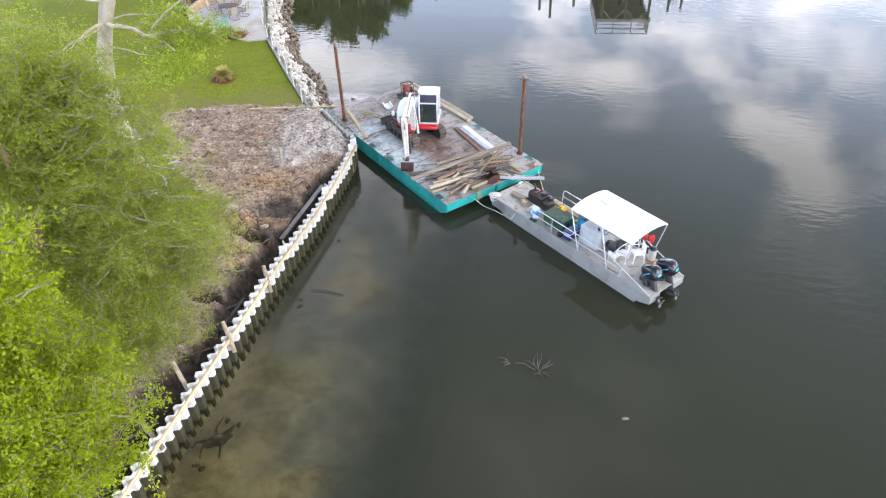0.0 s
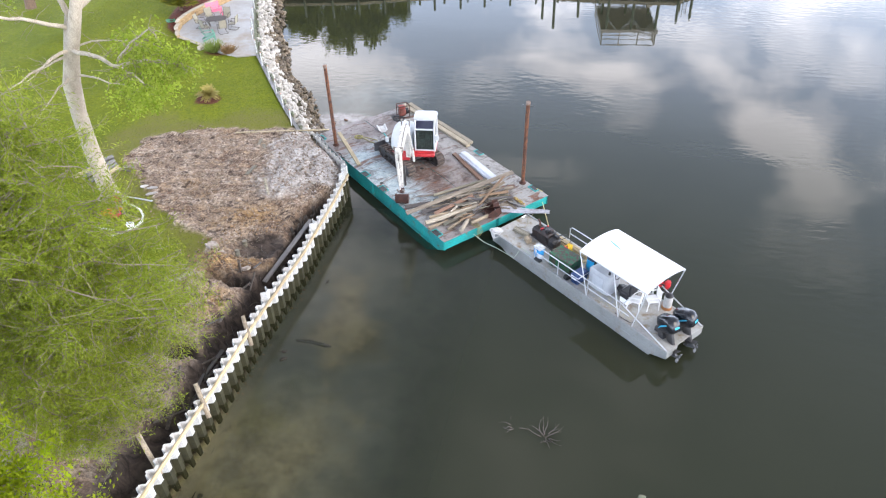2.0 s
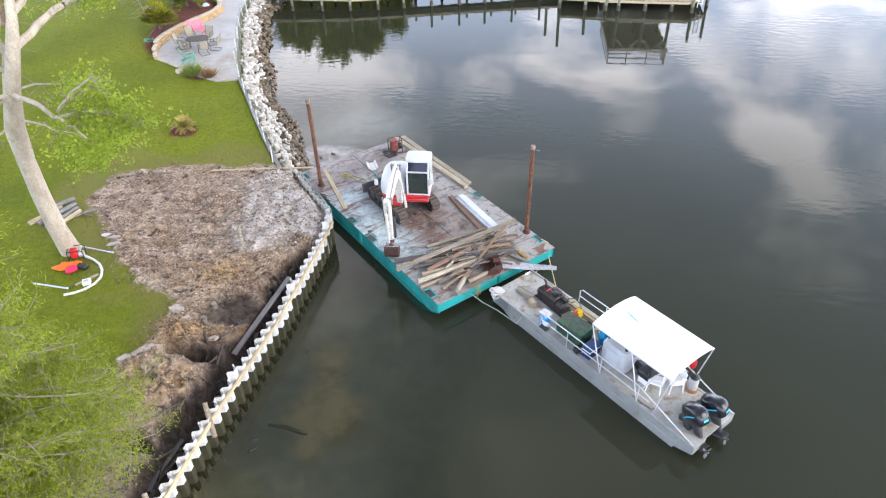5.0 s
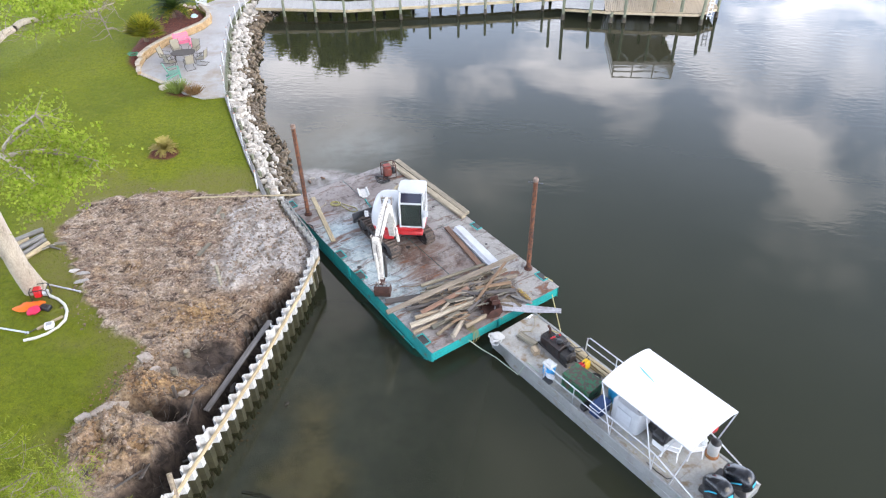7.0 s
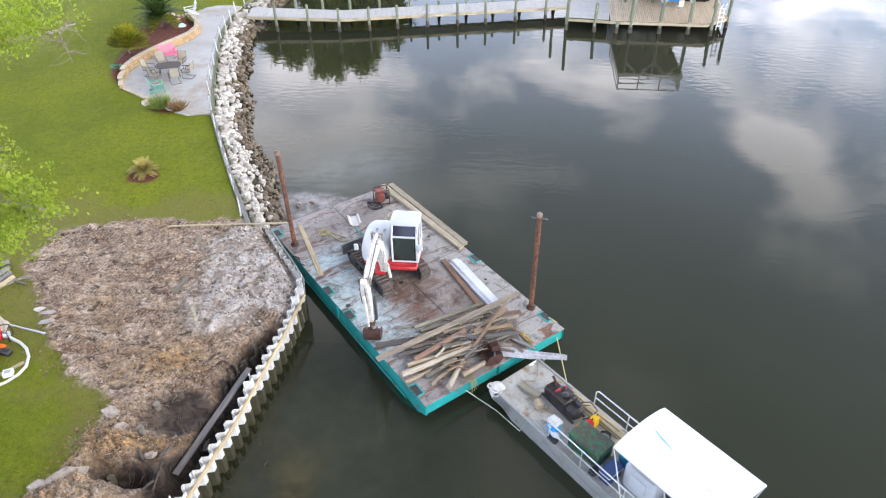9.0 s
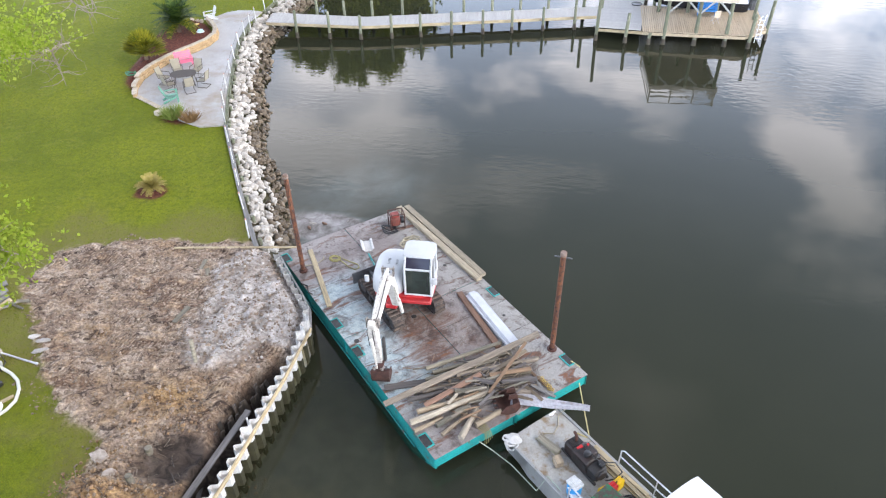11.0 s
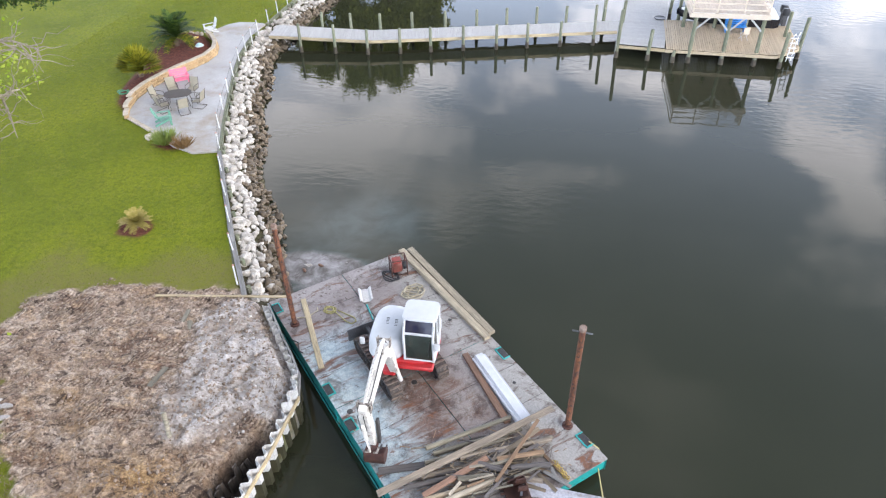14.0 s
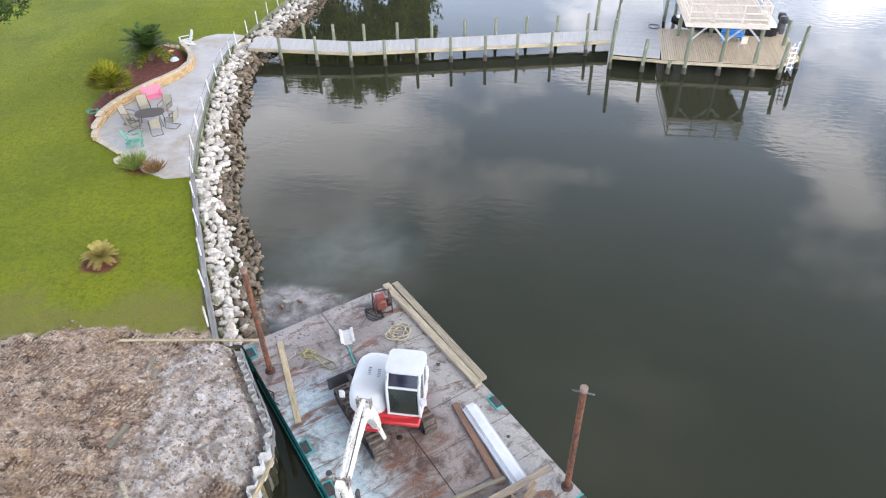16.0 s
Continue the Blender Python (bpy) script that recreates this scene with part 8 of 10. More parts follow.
def frond_mesh(name, ln, leaf, mat, arch=0.5, n=26, w=0.018):
    """A feathered palm frond growing along +x and arching over."""
    g = Geo()
    mid = []
    for i in range(n + 1):
        t = i / n
        mid.append(Vector((ln * t * (1 - 0.12 * arch * t), 0, ln * arch * (0.9 * t - 1.25 * t * t))))
    g.tube([tuple(p) for p in mid[::3]], [0.014 * (1 - 0.8 * i / (len(mid[::3]) - 1)) for i in range(len(mid[::3]))], 4)
    for i in range(2, n):
        t = i / n
        l2 = leaf * math.sin(math.pi * min(1, 0.12 + 0.86 * t)) ** 0.7
        for s in (-1, 1):
            p = mid[i]
            d = Vector((0.45, s * 0.85, 0.28 - 0.5 * t)).normalized()
            q = Vector((w, 0, 0))
            g.add([p - q, p + d * l2 * 0.5 - q * 0.8 + Vector((0, 0, 0.01)), p + d * l2, p + d * l2 * 0.5 + q * 0.8, p + q], [(0, 1, 2, 3, 4)])
    return mesh_of(name, g, mat, 3.1)


def fan_mesh(name, ln, mat, n=11):
    """A stiff fan leaf on a stalk."""
    g = Geo().tube([(0, 0, 0), (ln * 0.5, 0, ln * 0.28)], 0.012, 4)
    c = Vector((ln * 0.5, 0, ln * 0.28))
    for i in range(n):
        a = radians(-75 + 150 * i / (n - 1))
        d = Vector((math.cos(a), math.sin(a), 0.25 * math.cos(a) + 0.1))
        q = Vector((-math.sin(a), math.cos(a), 0)) * 0.042
        l2 = ln * 0.55
        g.add([c, c + d * l2 * 0.55 - q, c + d * l2 - Vector((0, 0, 0.03)), c + d * l2 * 0.55 + q], [(0, 1, 2, 3)])
    return mesh_of(name, g, mat, 3.1)


def palm(name, label, cat, x, y, z, frond, n, seed, low=-5, high=75, scale=1.0, trunk=0.25, extra=None):
    t = thing(name, label, cat, (x, y, z - 0.03))
    rng = random.Random(seed)
    part("trunk", Geo().tube([(0, 0, -0.15), (0, 0, trunk * 0.5), (0, 0, trunk)], [0.15, 0.16, 0.10], 10), M_CYPBARK, t, "shaggy brown trunk")
    for k in range(n):
        me = frond if (extra is None or k > n * 0.3) else extra
        ob = new("frond", me)
        ob.parent = t
        el = low + (high - low) * ((k / n) ** 1.1)
        s = scale * rng.uniform(0.85, 1.1)
        ob.matrix_basis = pose(0, 0, trunk * 0.95, 0, -el + rng.uniform(-6, 6), 137.5 * k + rng.uniform(-10, 10)) @ Matrix.Diagonal((s, s, s, 1))
    return t


F_GREEN = frond_mesh("frond", 1.25, 0.32, M_SAGO, 0.55, 20, 0.036)
F_LOW = frond_mesh("low_frond", 1.1, 0.26, M_PALMETTO, 0.6, 18, 0.034)
F_DRY = frond_mesh("dry_frond", 0.85, 0.20, M_SAGODRY, 0.5, 16, 0.03)
F_YEL = fan_mesh("yellow_frond", 1.0, M_PALMETTO, 9)
z0 = ground_z(-25.5, 60.9)
palm("sago_palm", "large dark green sago palm in the mulch bed", "palm", -25.6, 61.0, z0, F_GREEN, 46, 1, -14, 80, 1.6, 0.6, F_LOW)
palm("palmetto", "round yellow-green palmetto bush beside the garden wall", "bush", -25.45, 56.0, ground_z(-25.45, 56.0), F_YEL, 84, 2, -8, 88, 1.4, 0.35)
palm("small_sago", "small yellowed sago palm in a ring of mulch", "palm", -17.85, 41.65, ground_z(-17.85, 41.65), F_DRY, 42, 3, -2, 72, 0.95, 0.15)


def clump(name, label, cat, x, y, r, h, n, mat, seed):
    rng = np.random.RandomState(seed)
    a, rr = rng.uniform(0, 2 * np.pi, n), r * 0.4 * np.sqrt(rng.uniform(0, 1, n))
    c = np.stack([rr * np.cos(a), rr * np.sin(a), np.zeros(n) - 0.03], 1)
    d = np.stack([np.cos(a) * 0.55, np.sin(a) * 0.55, np.ones(n)], 1)
    me = cards(name, c, d, h, 0.035, mat, rng, 0.22)
    ob = new(name, me)
    ob.matrix_basis = pose(x, y, ground_z(x, y))
    return tagged(ob, label, cat)


clump("grass_clump", "clump of tall green ornamental grass by the patio", "ornamental grass", -20.2, 48.75, 0.65, 0.8, 520, M_GRASSTALL, 5)
clump("dry_grass_clump", "clump of dry brown ornamental grass by the patio", "ornamental grass", -19.1, 48.5, 0.5, 0.7, 380, M_GRASSDRY, 6)
single("edging_stone", Geo().box((0, 0, 0.12), (0.75, 0.35, 0.28), 0.05), M_CAP, "grey-tan edging stone beside the patio", "stone", (-21.2, 49.3, LAWN_Z - 0.02), 60)


def patio_chair(x, y, rz):
    t = thing("patio_chair", "bronze-framed patio chair with tan sling seat", "chair", (x, y, LAWN_Z + 0.063), rz, "chairs round the table")
    part("seat", Geo().box((0, 0, 0.40), (0.50, 0.48, 0.025), 0.01, pose(0, 0, 0, 4, 0, 0)), M_CHAIRFABRIC, t, "tan sling fabric")
    part("backrest", Geo().box((0, 0, 0), (0.50, 0.025, 0.60), 0.01, pose(0, 0.30, 0.70, -14, 0, 0)), M_CHAIRFABRIC, t, "tan sling fabric")
    for s in (-0.28, 0.28):
        part("side_frame", Geo().tube([(s, 0.38, 1.02), (s, 0.24, 0.42), (s, -0.24, 0.38), (s, -0.30, 0.03), (s, 0.30, 0.015)], 0.018, 6), M_BRONZE, t)
        part("armrest", Geo().tube([(s, 0.30, 0.66), (s, -0.2, 0.64), (s, -0.27, 0.40)], 0.02, 6), M_BRONZE, t)
    part("base_ring", Geo().tube([(-0.28, 0.30, 0.015), (0.28, 0.30, 0.015)], 0.018, 6), M_BRONZE, t)
    return t


TX, TY = -21.45, 53.0
for cx, cy in ((-22.75, 53.05), (-22.0, 52.15), (-20.75, 52.1), (-20.25, 52.95), (-21.3, 54.35), (-22.45, 54.2)):
    patio_chair(cx, cy, math.degrees(math.atan2(TY - cy, TX - cx)) + 90)
t = thing("patio_table", "brown oval patio table on the concrete patio", "table", (TX, TY, LAWN_Z + 0.063), 20)
part("tabletop", loft([rounded(0, 0, 0.74, 0.54, 0.70, 2.6, 28), rounded(0, 0, 0.76, 0.56, 0.715, 2.6, 28), rounded(0, 0, 0.75, 0.55, 0.735, 2.6, 28)]), M_TABLETOP, t)
for sx in (-1, 1):
    for sy in (-1, 1):
        part("leg", Geo().tube([(sx * 0.62, sy * 0.38, 0), (sx * 0.5, sy * 0.3, 0.70)], 0.022, 8), M_BRONZE, t)


def adirondack(name, label, x, y, z, rz, mat, width=0.72):
    t = thing(name, label, "garden chair", (x, y, z), rz)
    for k in range(5):
        part("seat_slat", Geo().box((0, -0.26 + 0.12 * k, 0.36 - 0.02 * k), (width - 0.1, 0.1, 0.022), 0.006), mat, t)
    nb = max(5, int(width / 0.13))
    for k in range(nb):
        xx = -width / 2 + 0.1 + (width - 0.2) * k / (nb - 1)
        h = 0.78 - 0.5 * (xx / width) ** 2
        part("back_slat", Geo().box((0, 0, h / 2), ((width - 0.2) / nb * 0.9, 0.022, h), 0.008, pose(xx, 0.28, 0.27, -22, 0, 0)), mat, t)
    for s in (-1, 1):
        part("arm", Geo().box((s * width / 2, 0.0, 0.56), (0.13, 0.72, 0.025), 0.01), mat, t)
        part("front_leg", Geo().box((s * (width / 2 - 0.03), -0.3, 0.275), (0.03, 0.11, 0.55), 0.006), mat, t)
        part("rear_leg", Geo().box((0, 0, 0), (0.03, 0.85, 0.11), 0.006, pose(s * (width / 2 - 0.06), 0.12, 0.20, -20, 0, 0)), mat, t)
    part("back_brace", Geo().box((0, 0.42, 0.56), (width - 0.05, 0.03, 0.08), 0.006), mat, t)
    return t


def slat_bench(x, y, z, rz):
    t = thing("pink_bench", "bright pink slatted plastic bench by the garden wall", "bench", (x, y, z), rz)
    for k in range(4):
        part("seat_slat", Geo().box((0, -0.24 + 0.14 * k, 0.43), (1.05, 0.115, 0.03), 0.008), M_PINK, t)
    for k in range(4):
        part("back_slat", Geo().box((0, 0, 0.10 + 0.125 * k), (1.05, 0.03, 0.105), 0.008, pose(0, 0.27, 0.42, -16, 0, 0)), M_PINK, t)
    for s in (-1, 1):
        part("front_leg", Geo().box((s * 0.48, -0.25, 0.31), (0.07, 0.07, 0.62), 0.01), M_PINK, t)
        part("rear_leg", Geo().box((s * 0.48, 0.27, 0.21), (0.07, 0.07, 0.42), 0.01), M_PINK, t)
        part("back_stile", Geo().box((0, 0, 0.29), (0.06, 0.05, 0.58), 0.01, pose(s * 0.42, 0.31, 0.42, -16, 0, 0)), M_PINK, t)
        part("arm", Geo().box((s * 0.48, 0.0, 0.63), (0.10, 0.62, 0.035), 0.01), M_PINK, t)
    return t


slat_bench(-22.6, 55.5, LAWN_Z + 0.063, 38)
adirondack("green_chair", "pale green plastic adirondack chair on the patio", -21.2, 50.75, LAWN_Z + 0.063, 120, M_GREENCHAIR, 0.66)
adirondack("white_chair", "white wooden adirondack chair at the garden bed corner", -24.75, 64.2, LAWN_Z + 0.01, -50, M_POSTWHITE, 0.66)
z0 = ground_z(-24.9, 62.6)
star = Geo()
pts = [(0.2 * (1 if i % 2 == 0 else 0.45) * math.cos(math.pi / 2 + i * math.pi / 5), 0.2 * (1 if i % 2 == 0 else 0.45) * math.sin(math.pi / 2 + i * math.pi / 5)) for i in range(10)]
star.prism(pts, 0, 0.08, 0.02)
single("star_ornament", star, plain("yellow_glaze", (0.78, 0.55, 0.12), 0.4), "yellow star-shaped garden ornament on the mulch", "ornament", (-25.0, 62.5, z0), 20)
shell = Geo().lathe([(0.24, 0), (0.25, 0.05), (0.18, 0.15), (0.06, 0.2)], 14)
tt = thing("turtle_ornament", "pale blue and white shell-shaped garden ornament on the mulch", "ornament", (-24.1, 61.15, ground_z(-24.1, 61.15) - 0.01), 0)
part("shell", shell, plain("pale_blue_glaze", (0.45, 0.66, 0.72), 0.3), tt)
part("rim", Geo().lathe([(0.27, 0.0), (0.28, 0.03), (0.25, 0.05)], 14), M_WHITE, tt)
for k, (x, y) in enumerate(((-25.9, 63.7), (-25.55, 63.75), (-25.2, 63.7))):
    single("garden_stone", Geo().blob((0, 0, 0.1), (0.16, 0.14, 0.15), k, 2, 0.2), M_CAP, "small tan garden stone at the bed edge", "stone", (x, y, ground_z(x, y)), 30 * k, "garden stones")
hr = coil(0.3, 3.2, 0.15, 0.028, 11, h=0.14)
single("garden_hose", hr, plain("green_hose", (0.06, 0.22, 0.12), 0.5), "coiled green garden hose in the mulch", "hose", (-25.35, 53.75, ground_z(-25.35, 53.75) + 0.01))

# ---- around the leaning tree ----
LZ = ground_z(-17.5, 29.8)
TREE = (-18.55, 30.55)


def build_pump():
    t = thing("water_pump", "red engine water pump in a black tube frame on the grass", "pump", (-17.85, 30.35, ground_z(-17.85, 30.35) - 0.01), 20)
    fr = Geo()
    for y in (-0.22, 0.22):
        fr.tube([(-0.3, y, 0.0), (-0.3, y, 0.42), (-0.22, y, 0.47), (0.22, y, 0.47), (0.3, y, 0.42), (0.3, y, 0.0)], 0.018, 6)
    for x in (-0.3, 0.3):
        fr.tube([(x, -0.22, 0.05), (x, 0.22, 0.05)], 0.018, 6).tube([(x, -0.22, 0.44), (x, 0.22, 0.44)], 0.018, 6)
    part("frame", fr, M_BLACK, t, "black tube frame")
    part("engine", Geo().box((-0.08, 0, 0.2), (0.26, 0.3, 0.28), 0.04), M_RED, t)
    part("tank", Geo().box((-0.08, 0, 0.39), (0.26, 0.28, 0.1), 0.04), M_RED, t)
    part("pump_body", Geo().lathe([(0.13, -0.08), (0.14, 0), (0.12, 0.1), (0.06, 0.12)], 16, pose(0.17, 0, 0.18, 0, 90, 0)), M_GALV, t, "bare metal pump body")
    part("air_filter", Geo().box((-0.05, 0.17, 0.3), (0.14, 0.08, 0.14), 0.03), M_WHITE, t)
    return t


build_pump()
hp = [(-17.55, 30.33), (-17.1, 30.2), (-16.7, 29.95), (-16.4, 29.6), (-16.22, 29.15), (-16.28, 28.75), (-16.5, 28.4), (-16.8, 28.15), (-17.15, 28.0)]
g = Geo().tube([(x, y, ground_z(x, y) + (0.14 if i == 0 else 0.045)) for i, (x, y) in enumerate(hp)], 0.055, 10)
single("suction_hose", g, M_HOSE, "thick cream suction hose curving over the grass", "hose")
single("orange_jacket", Geo().blob((0, 0, 0.05), (0.42, 0.26, 0.10), 3, 3, 0.45).blob((0.38, 0.16, 0.04), (0.26, 0.12, 0.07), 5, 2, 0.4), M_ORANGE, "crumpled orange jacket on the grass by the tree", "clothing", (-18.1, 29.72, LZ - 0.02), 15, angle=1.2)
single("red_bag", Geo().blob((0, 0, 0.12), (0.24, 0.22, 0.16), 7, 3, 0.25), plain("magenta_red_cloth", (0.62, 0.02, 0.08), 0.7), "round red bag on the grass by the tree", "bag", (-17.62, 29.45, LZ - 0.02), 0, angle=1.2)
single("black_case", Geo().box((0, 0, 0.09), (0.42, 0.26, 0.2), 0.05).tube([(-0.1, 0, 0.19), (-0.08, 0, 0.24), (0.08, 0, 0.24), (0.1, 0, 0.19)], 0.014, 6), M_BLACK, "black tool case on the grass by the tree", "tool case", (-17.28, 29.68, LZ - 0.01), -10)
single("plank_piece", Geo().box((0, 0, 0.025), (0.95, 0.14, 0.04), 0.006), M_PINE, "short pine plank on the grass", "plank", (-16.72, 28.98, ground_z(-16.7, 28.95) - 0.005), 52)
bt = thing("white_tub", "small square white plastic tub on the grass", "tub", (-16.62, 28.78, ground_z(-16.6, 28.8) - 0.005), 25)
part("tub_wall", Geo().prism([(-0.15, -0.13), (0.15, -0.13), (0.15, 0.13), (-0.15, 0.13)], 0, 0.16, 0.01), M_WHITE, bt)
part("tub_inside", Geo().box((0, 0, 0.164), (0.2, 0.16, 0.008), 0.002), plain("grey_slop", (0.35, 0.36, 0.38), 0.3), bt)
g = Geo().tube([(-0.35, -0.2, 0.02), (-0.2, 0.0, 0.02), (-0.1, 0.12, 0.03)], 0.02, 6)
single("strap_piece", g, M_BLACK, "black strap lying beside the hose", "strap", (-16.95, 28.5, ground_z(-16.9, 28.5)))
for x, y, a, ln, lb in ((-17.6, 30.95, -11, 2.3, "steel pipe lying on the grass by the pump"), (-18.0, 28.5, -7, 1.6, "bare steel pipe lying on the grass")):
    z0 = max(ground_z(x + s * ln / 2 * math.cos(radians(a)), y + s * ln / 2 * math.sin(radians(a))) for s in (-1, 0, 1))
    g = Geo().cyl((-ln / 2, 0, 0.03), (ln / 2, 0, 0.03), 0.035, None, 10).lathe([(0.036, 0), (0.05, 0.01), (0.05, 0.07), (0.036, 0.08)], 10, pose(ln / 2 - 0.09, 0, 0.03, 0, 90, 0))
    single("steel_pipe", g, M_GALV, lb, "pipe", (x, y, z0 - 0.01), a)
for k, (x, y, a, ln) in enumerate(((-20.9, 33.1, 60, 1.6), (-20.45, 33.3, 66, 1.9), (-20.05, 33.0, 72, 1.75), (-19.75, 32.9, 70, 1.5), (-20.75, 34.0, 50, 1.4), (-20.2, 33.15, 64, 1.6))):
    z0 = ground_z(x, y) + 0.09 + (0.18 if k == 5 else 0)
    log_piece(x, y, z0, a, ln, 0.115, M_GREYWOOD if k % 3 else M_PINE, "fence_rail_log", "weathered post stacked behind the tree", "posts behind the tree", seed=80 + k)
for k, (x, y, a, ln) in enumerate(((-19.2, 33.55, 30, 0.8), (-19.1, 33.35, -15, 0.7), (-19.35, 33.4, 50, 0.6), (-18.95, 33.6, 5, 0.5))):
    log_piece(x, y, ground_z(x, y) + 0.05, a, ln, 0.05, M_LOG, "firewood_split", "split wood scrap on the grass", "wood scraps", seed=90 + k)
for k, (x, y) in enumerate(((-17.35, 31.9), (-16.9, 31.75), (-16.75, 31.3))):
    single("sand_scrap", Geo().blob((0, 0, 0.01), (0.26, 0.12, 0.05), k, 2, 0.3), M_SANDCLOD, "scrap of pale dried sand on the grass", "sand", (x, y, ground_z(x, y)), 10 * k)

# ---- dirt yard and trench ----
def lying_beam(name, label, p, q, w, h, mat, lift=0.0, cat="timber"):
    z0, z1 = ground_z(*p), ground_z(*q)
    n = 6
    zs = max(ground_z(p[0] + (q[0] - p[0]) * i / n, p[1] + (q[1] - p[1]) * i / n) for i in range(n + 1))
    ln = math.hypot(q[0] - p[0], q[1] - p[1])
    a = math.degrees(math.atan2(q[1] - p[1], q[0] - p[0]))
    return single(name, Geo().box((0, 0, h / 2), (ln, w, h), 0.01), mat, label, cat, ((p[0] + q[0]) / 2, (p[1] + q[1]) / 2, zs - 0.02 + lift), a)


lying_beam("long_board", "long pale board lying from the dirt to the bulkhead corner", (-14.75, 37.45), (-9.7, 38.12), 0.11, 0.05, M_PINE, 0.0, "plank")
ob = single("grey_board", Geo().box((0, 0, 0.03), (4.15, 0.21, 0.06), 0.01), M_PALEGREY, "long weathered grey board bridging the muddy trench", "plank", (-9.1, 27.6, 0.92), 78)
ob.matrix_basis = pose(-9.05, 27.74, 0.93, 0, -4.0, 76.7)
for top, low in (((-9.24, 22.75, 1.75), (-8.94, 22.25, 0.9)), ((-9.73, 19.5, 1.75), (-9.30, 18.95, 0.9)), ((-10.72, 17.4, 1.8), (-10.02, 16.76, 0.9)), ((-10.95, 15.2, 1.55), (-10.1, 14.6, 1.05))):
    a, b = Vector(top), Vector(low)
    foot = b + (b - a) * 0.1
    g = Geo().tube([tuple(a - foot), tuple((a + foot) / 2 - foot), (0, 0, 0)], [0.075, 0.08, 0.08], 8)
    single("wood_stake", g, M_LOG_TAN, "pale wooden stake leaning on the sheet piles", "stake", tuple(foot), 0, "bulkhead stakes")
for k in range(16):
    rng = random.Random(100 + k)
    t = k / 15
    x, y = -9.35 + 0.75 * t + rng.uniform(-0.08, 0.08), 28.9 + 2.35 * t
    h = rng.uniform(0.3, 0.65)
    o2 = single("old_wall_board", Geo().box((0, 0, h / 2 - 0.15), (0.16, 0.05, h + 0.3), 0.012), M_GREYWOOD_Z, "broken dark board of the old bulkhead in mud", "board", (x, y, 0.45), 70, "old bulkhead boards")
    o2.matrix_basis = pose(x, y, 0.45, rng.uniform(-16, 8), rng.uniform(-10, 10), 72 + rng.uniform(-12, 12))
for k in range(26):
    rng = random.Random(140 + k)
    y = rng.uniform(13.5, 27.5)
    x = np.interp(y, [12.8, 19, 23, 27.4], [-10.46, -9.58, -9.08, -8.32]) - rng.uniform(0.5, 1.5)
    ln = rng.uniform(0.5, 1.5)
    o2 = single("rotten_board", Geo().box((0, 0, 0), (ln, rng.uniform(0.06, 0.14), 0.05), 0.012), M_GREYWOOD_Z if k % 3 else M_LOG_DARK, "rotten dark timber lying in the muddy trench", "board", (x, y, 0.3), 0, "trench debris")
    o2.matrix_basis = pose(x, y, ground_z(x, y) + 0.06, rng.uniform(-20, 20), rng.uniform(-25, 25), rng.uniform(40, 110))
# upright stubs and sticks
for x, y, h, r, lean, m, lb in ((-11.0, 31.35, 0.75, 0.075, 24, M_LOG, "pale round post leaning out of the dirt"), (-11.08, 28.0, 0.24, 0.11, 4, M_LOG, "mossy old post stub in the mud"), (-10.87, 26.72, 0.34, 0.10, 3, M_LOG, "mossy old post stub in the mud"), (-11.4, 25.45, 0.36, 0.12, 5, M_LOG, "old sawn post stub in the hollow"), (-10.5, 25.9, 0.6, 0.06, -6, M_GREYWOOD_Z, "thin dark post stub in the mud")):
    g = Geo().tube([(0, 0, -0.3), (0, 0, h * 0.5), (0.01, 0, h)], [r, r, r * 0.95], 10)
    o2 = single("post_stub", g, m, lb, "post", (x, y, ground_z(x, y)), 0, "old post stubs")
    o2.matrix_basis = pose(x, y, ground_z(x, y), -lean, -lean * 0.6, 0)
for x, y, a, ln, w in ((-13.1, 36.6, 95, 0.65, 0.16), (-12.75, 36.2, 120, 0.5, 0.18), (-12.6, 33.6, 80, 0.9, 0.2)):
    lying_beam("board_scrap", "short weathered board scrap lying on the dirt", (x - ln / 2 * math.cos(radians(a)), y - ln / 2 * math.sin(radians(a))), (x + ln / 2 * math.cos(radians(a)), y + ln / 2 * math.sin(radians(a))), w, 0.03, M_LOG, 0, "board")
def broken_slab(x, y, w, d, h, a, tilt, seed):
    """A flat piece of broken concrete with a ragged outline."""
    rng = random.Random(seed)
    n = 9
    poly = [(w / 2 * math.cos(2 * math.pi * i / n) * rng.uniform(0.75, 1.2), d / 2 * math.sin(2 * math.pi * i / n) * rng.uniform(0.75, 1.2)) for i in range(n)]
    ob = single("concrete_slab", Geo().prism(poly, -h, h * 0.4, 0.02), M_SLAB, "broken pale concrete slab half buried in dirt", "concrete", (x, y, ground_z(x, y)), a, "concrete chunks", angle=0.4)
    ob.matrix_basis = pose(x, y, ground_z(x, y) + 0.07, tilt, tilt * 0.4, a)
    return ob


M_SLAB = surf("dirty_broken_concrete", (0.44, 0.38, 0.33), (0.30, 0.25, 0.21), 3, 20, wear=(0.18, 0.13, 0.09), wear_lo=0.55, wear_hi=0.66, rough=0.95, bump=0.5)
broken_slab(-12.28, 27.45, 0.62, 0.42, 0.10, -15, 8, 1)
broken_slab(-12.15, 24.85, 1.05, 0.45, 0.12, 40, 14, 2)
broken_slab(-12.75, 24.55, 0.6, 0.4, 0.12, 10, -6, 3)
broken_slab(-11.7, 26.95, 0.4, 0.28, 0.08, 60, 10, 4)
broken_slab(-10.3, 26.05, 0.34, 0.24, 0.08, 20, -12, 5)


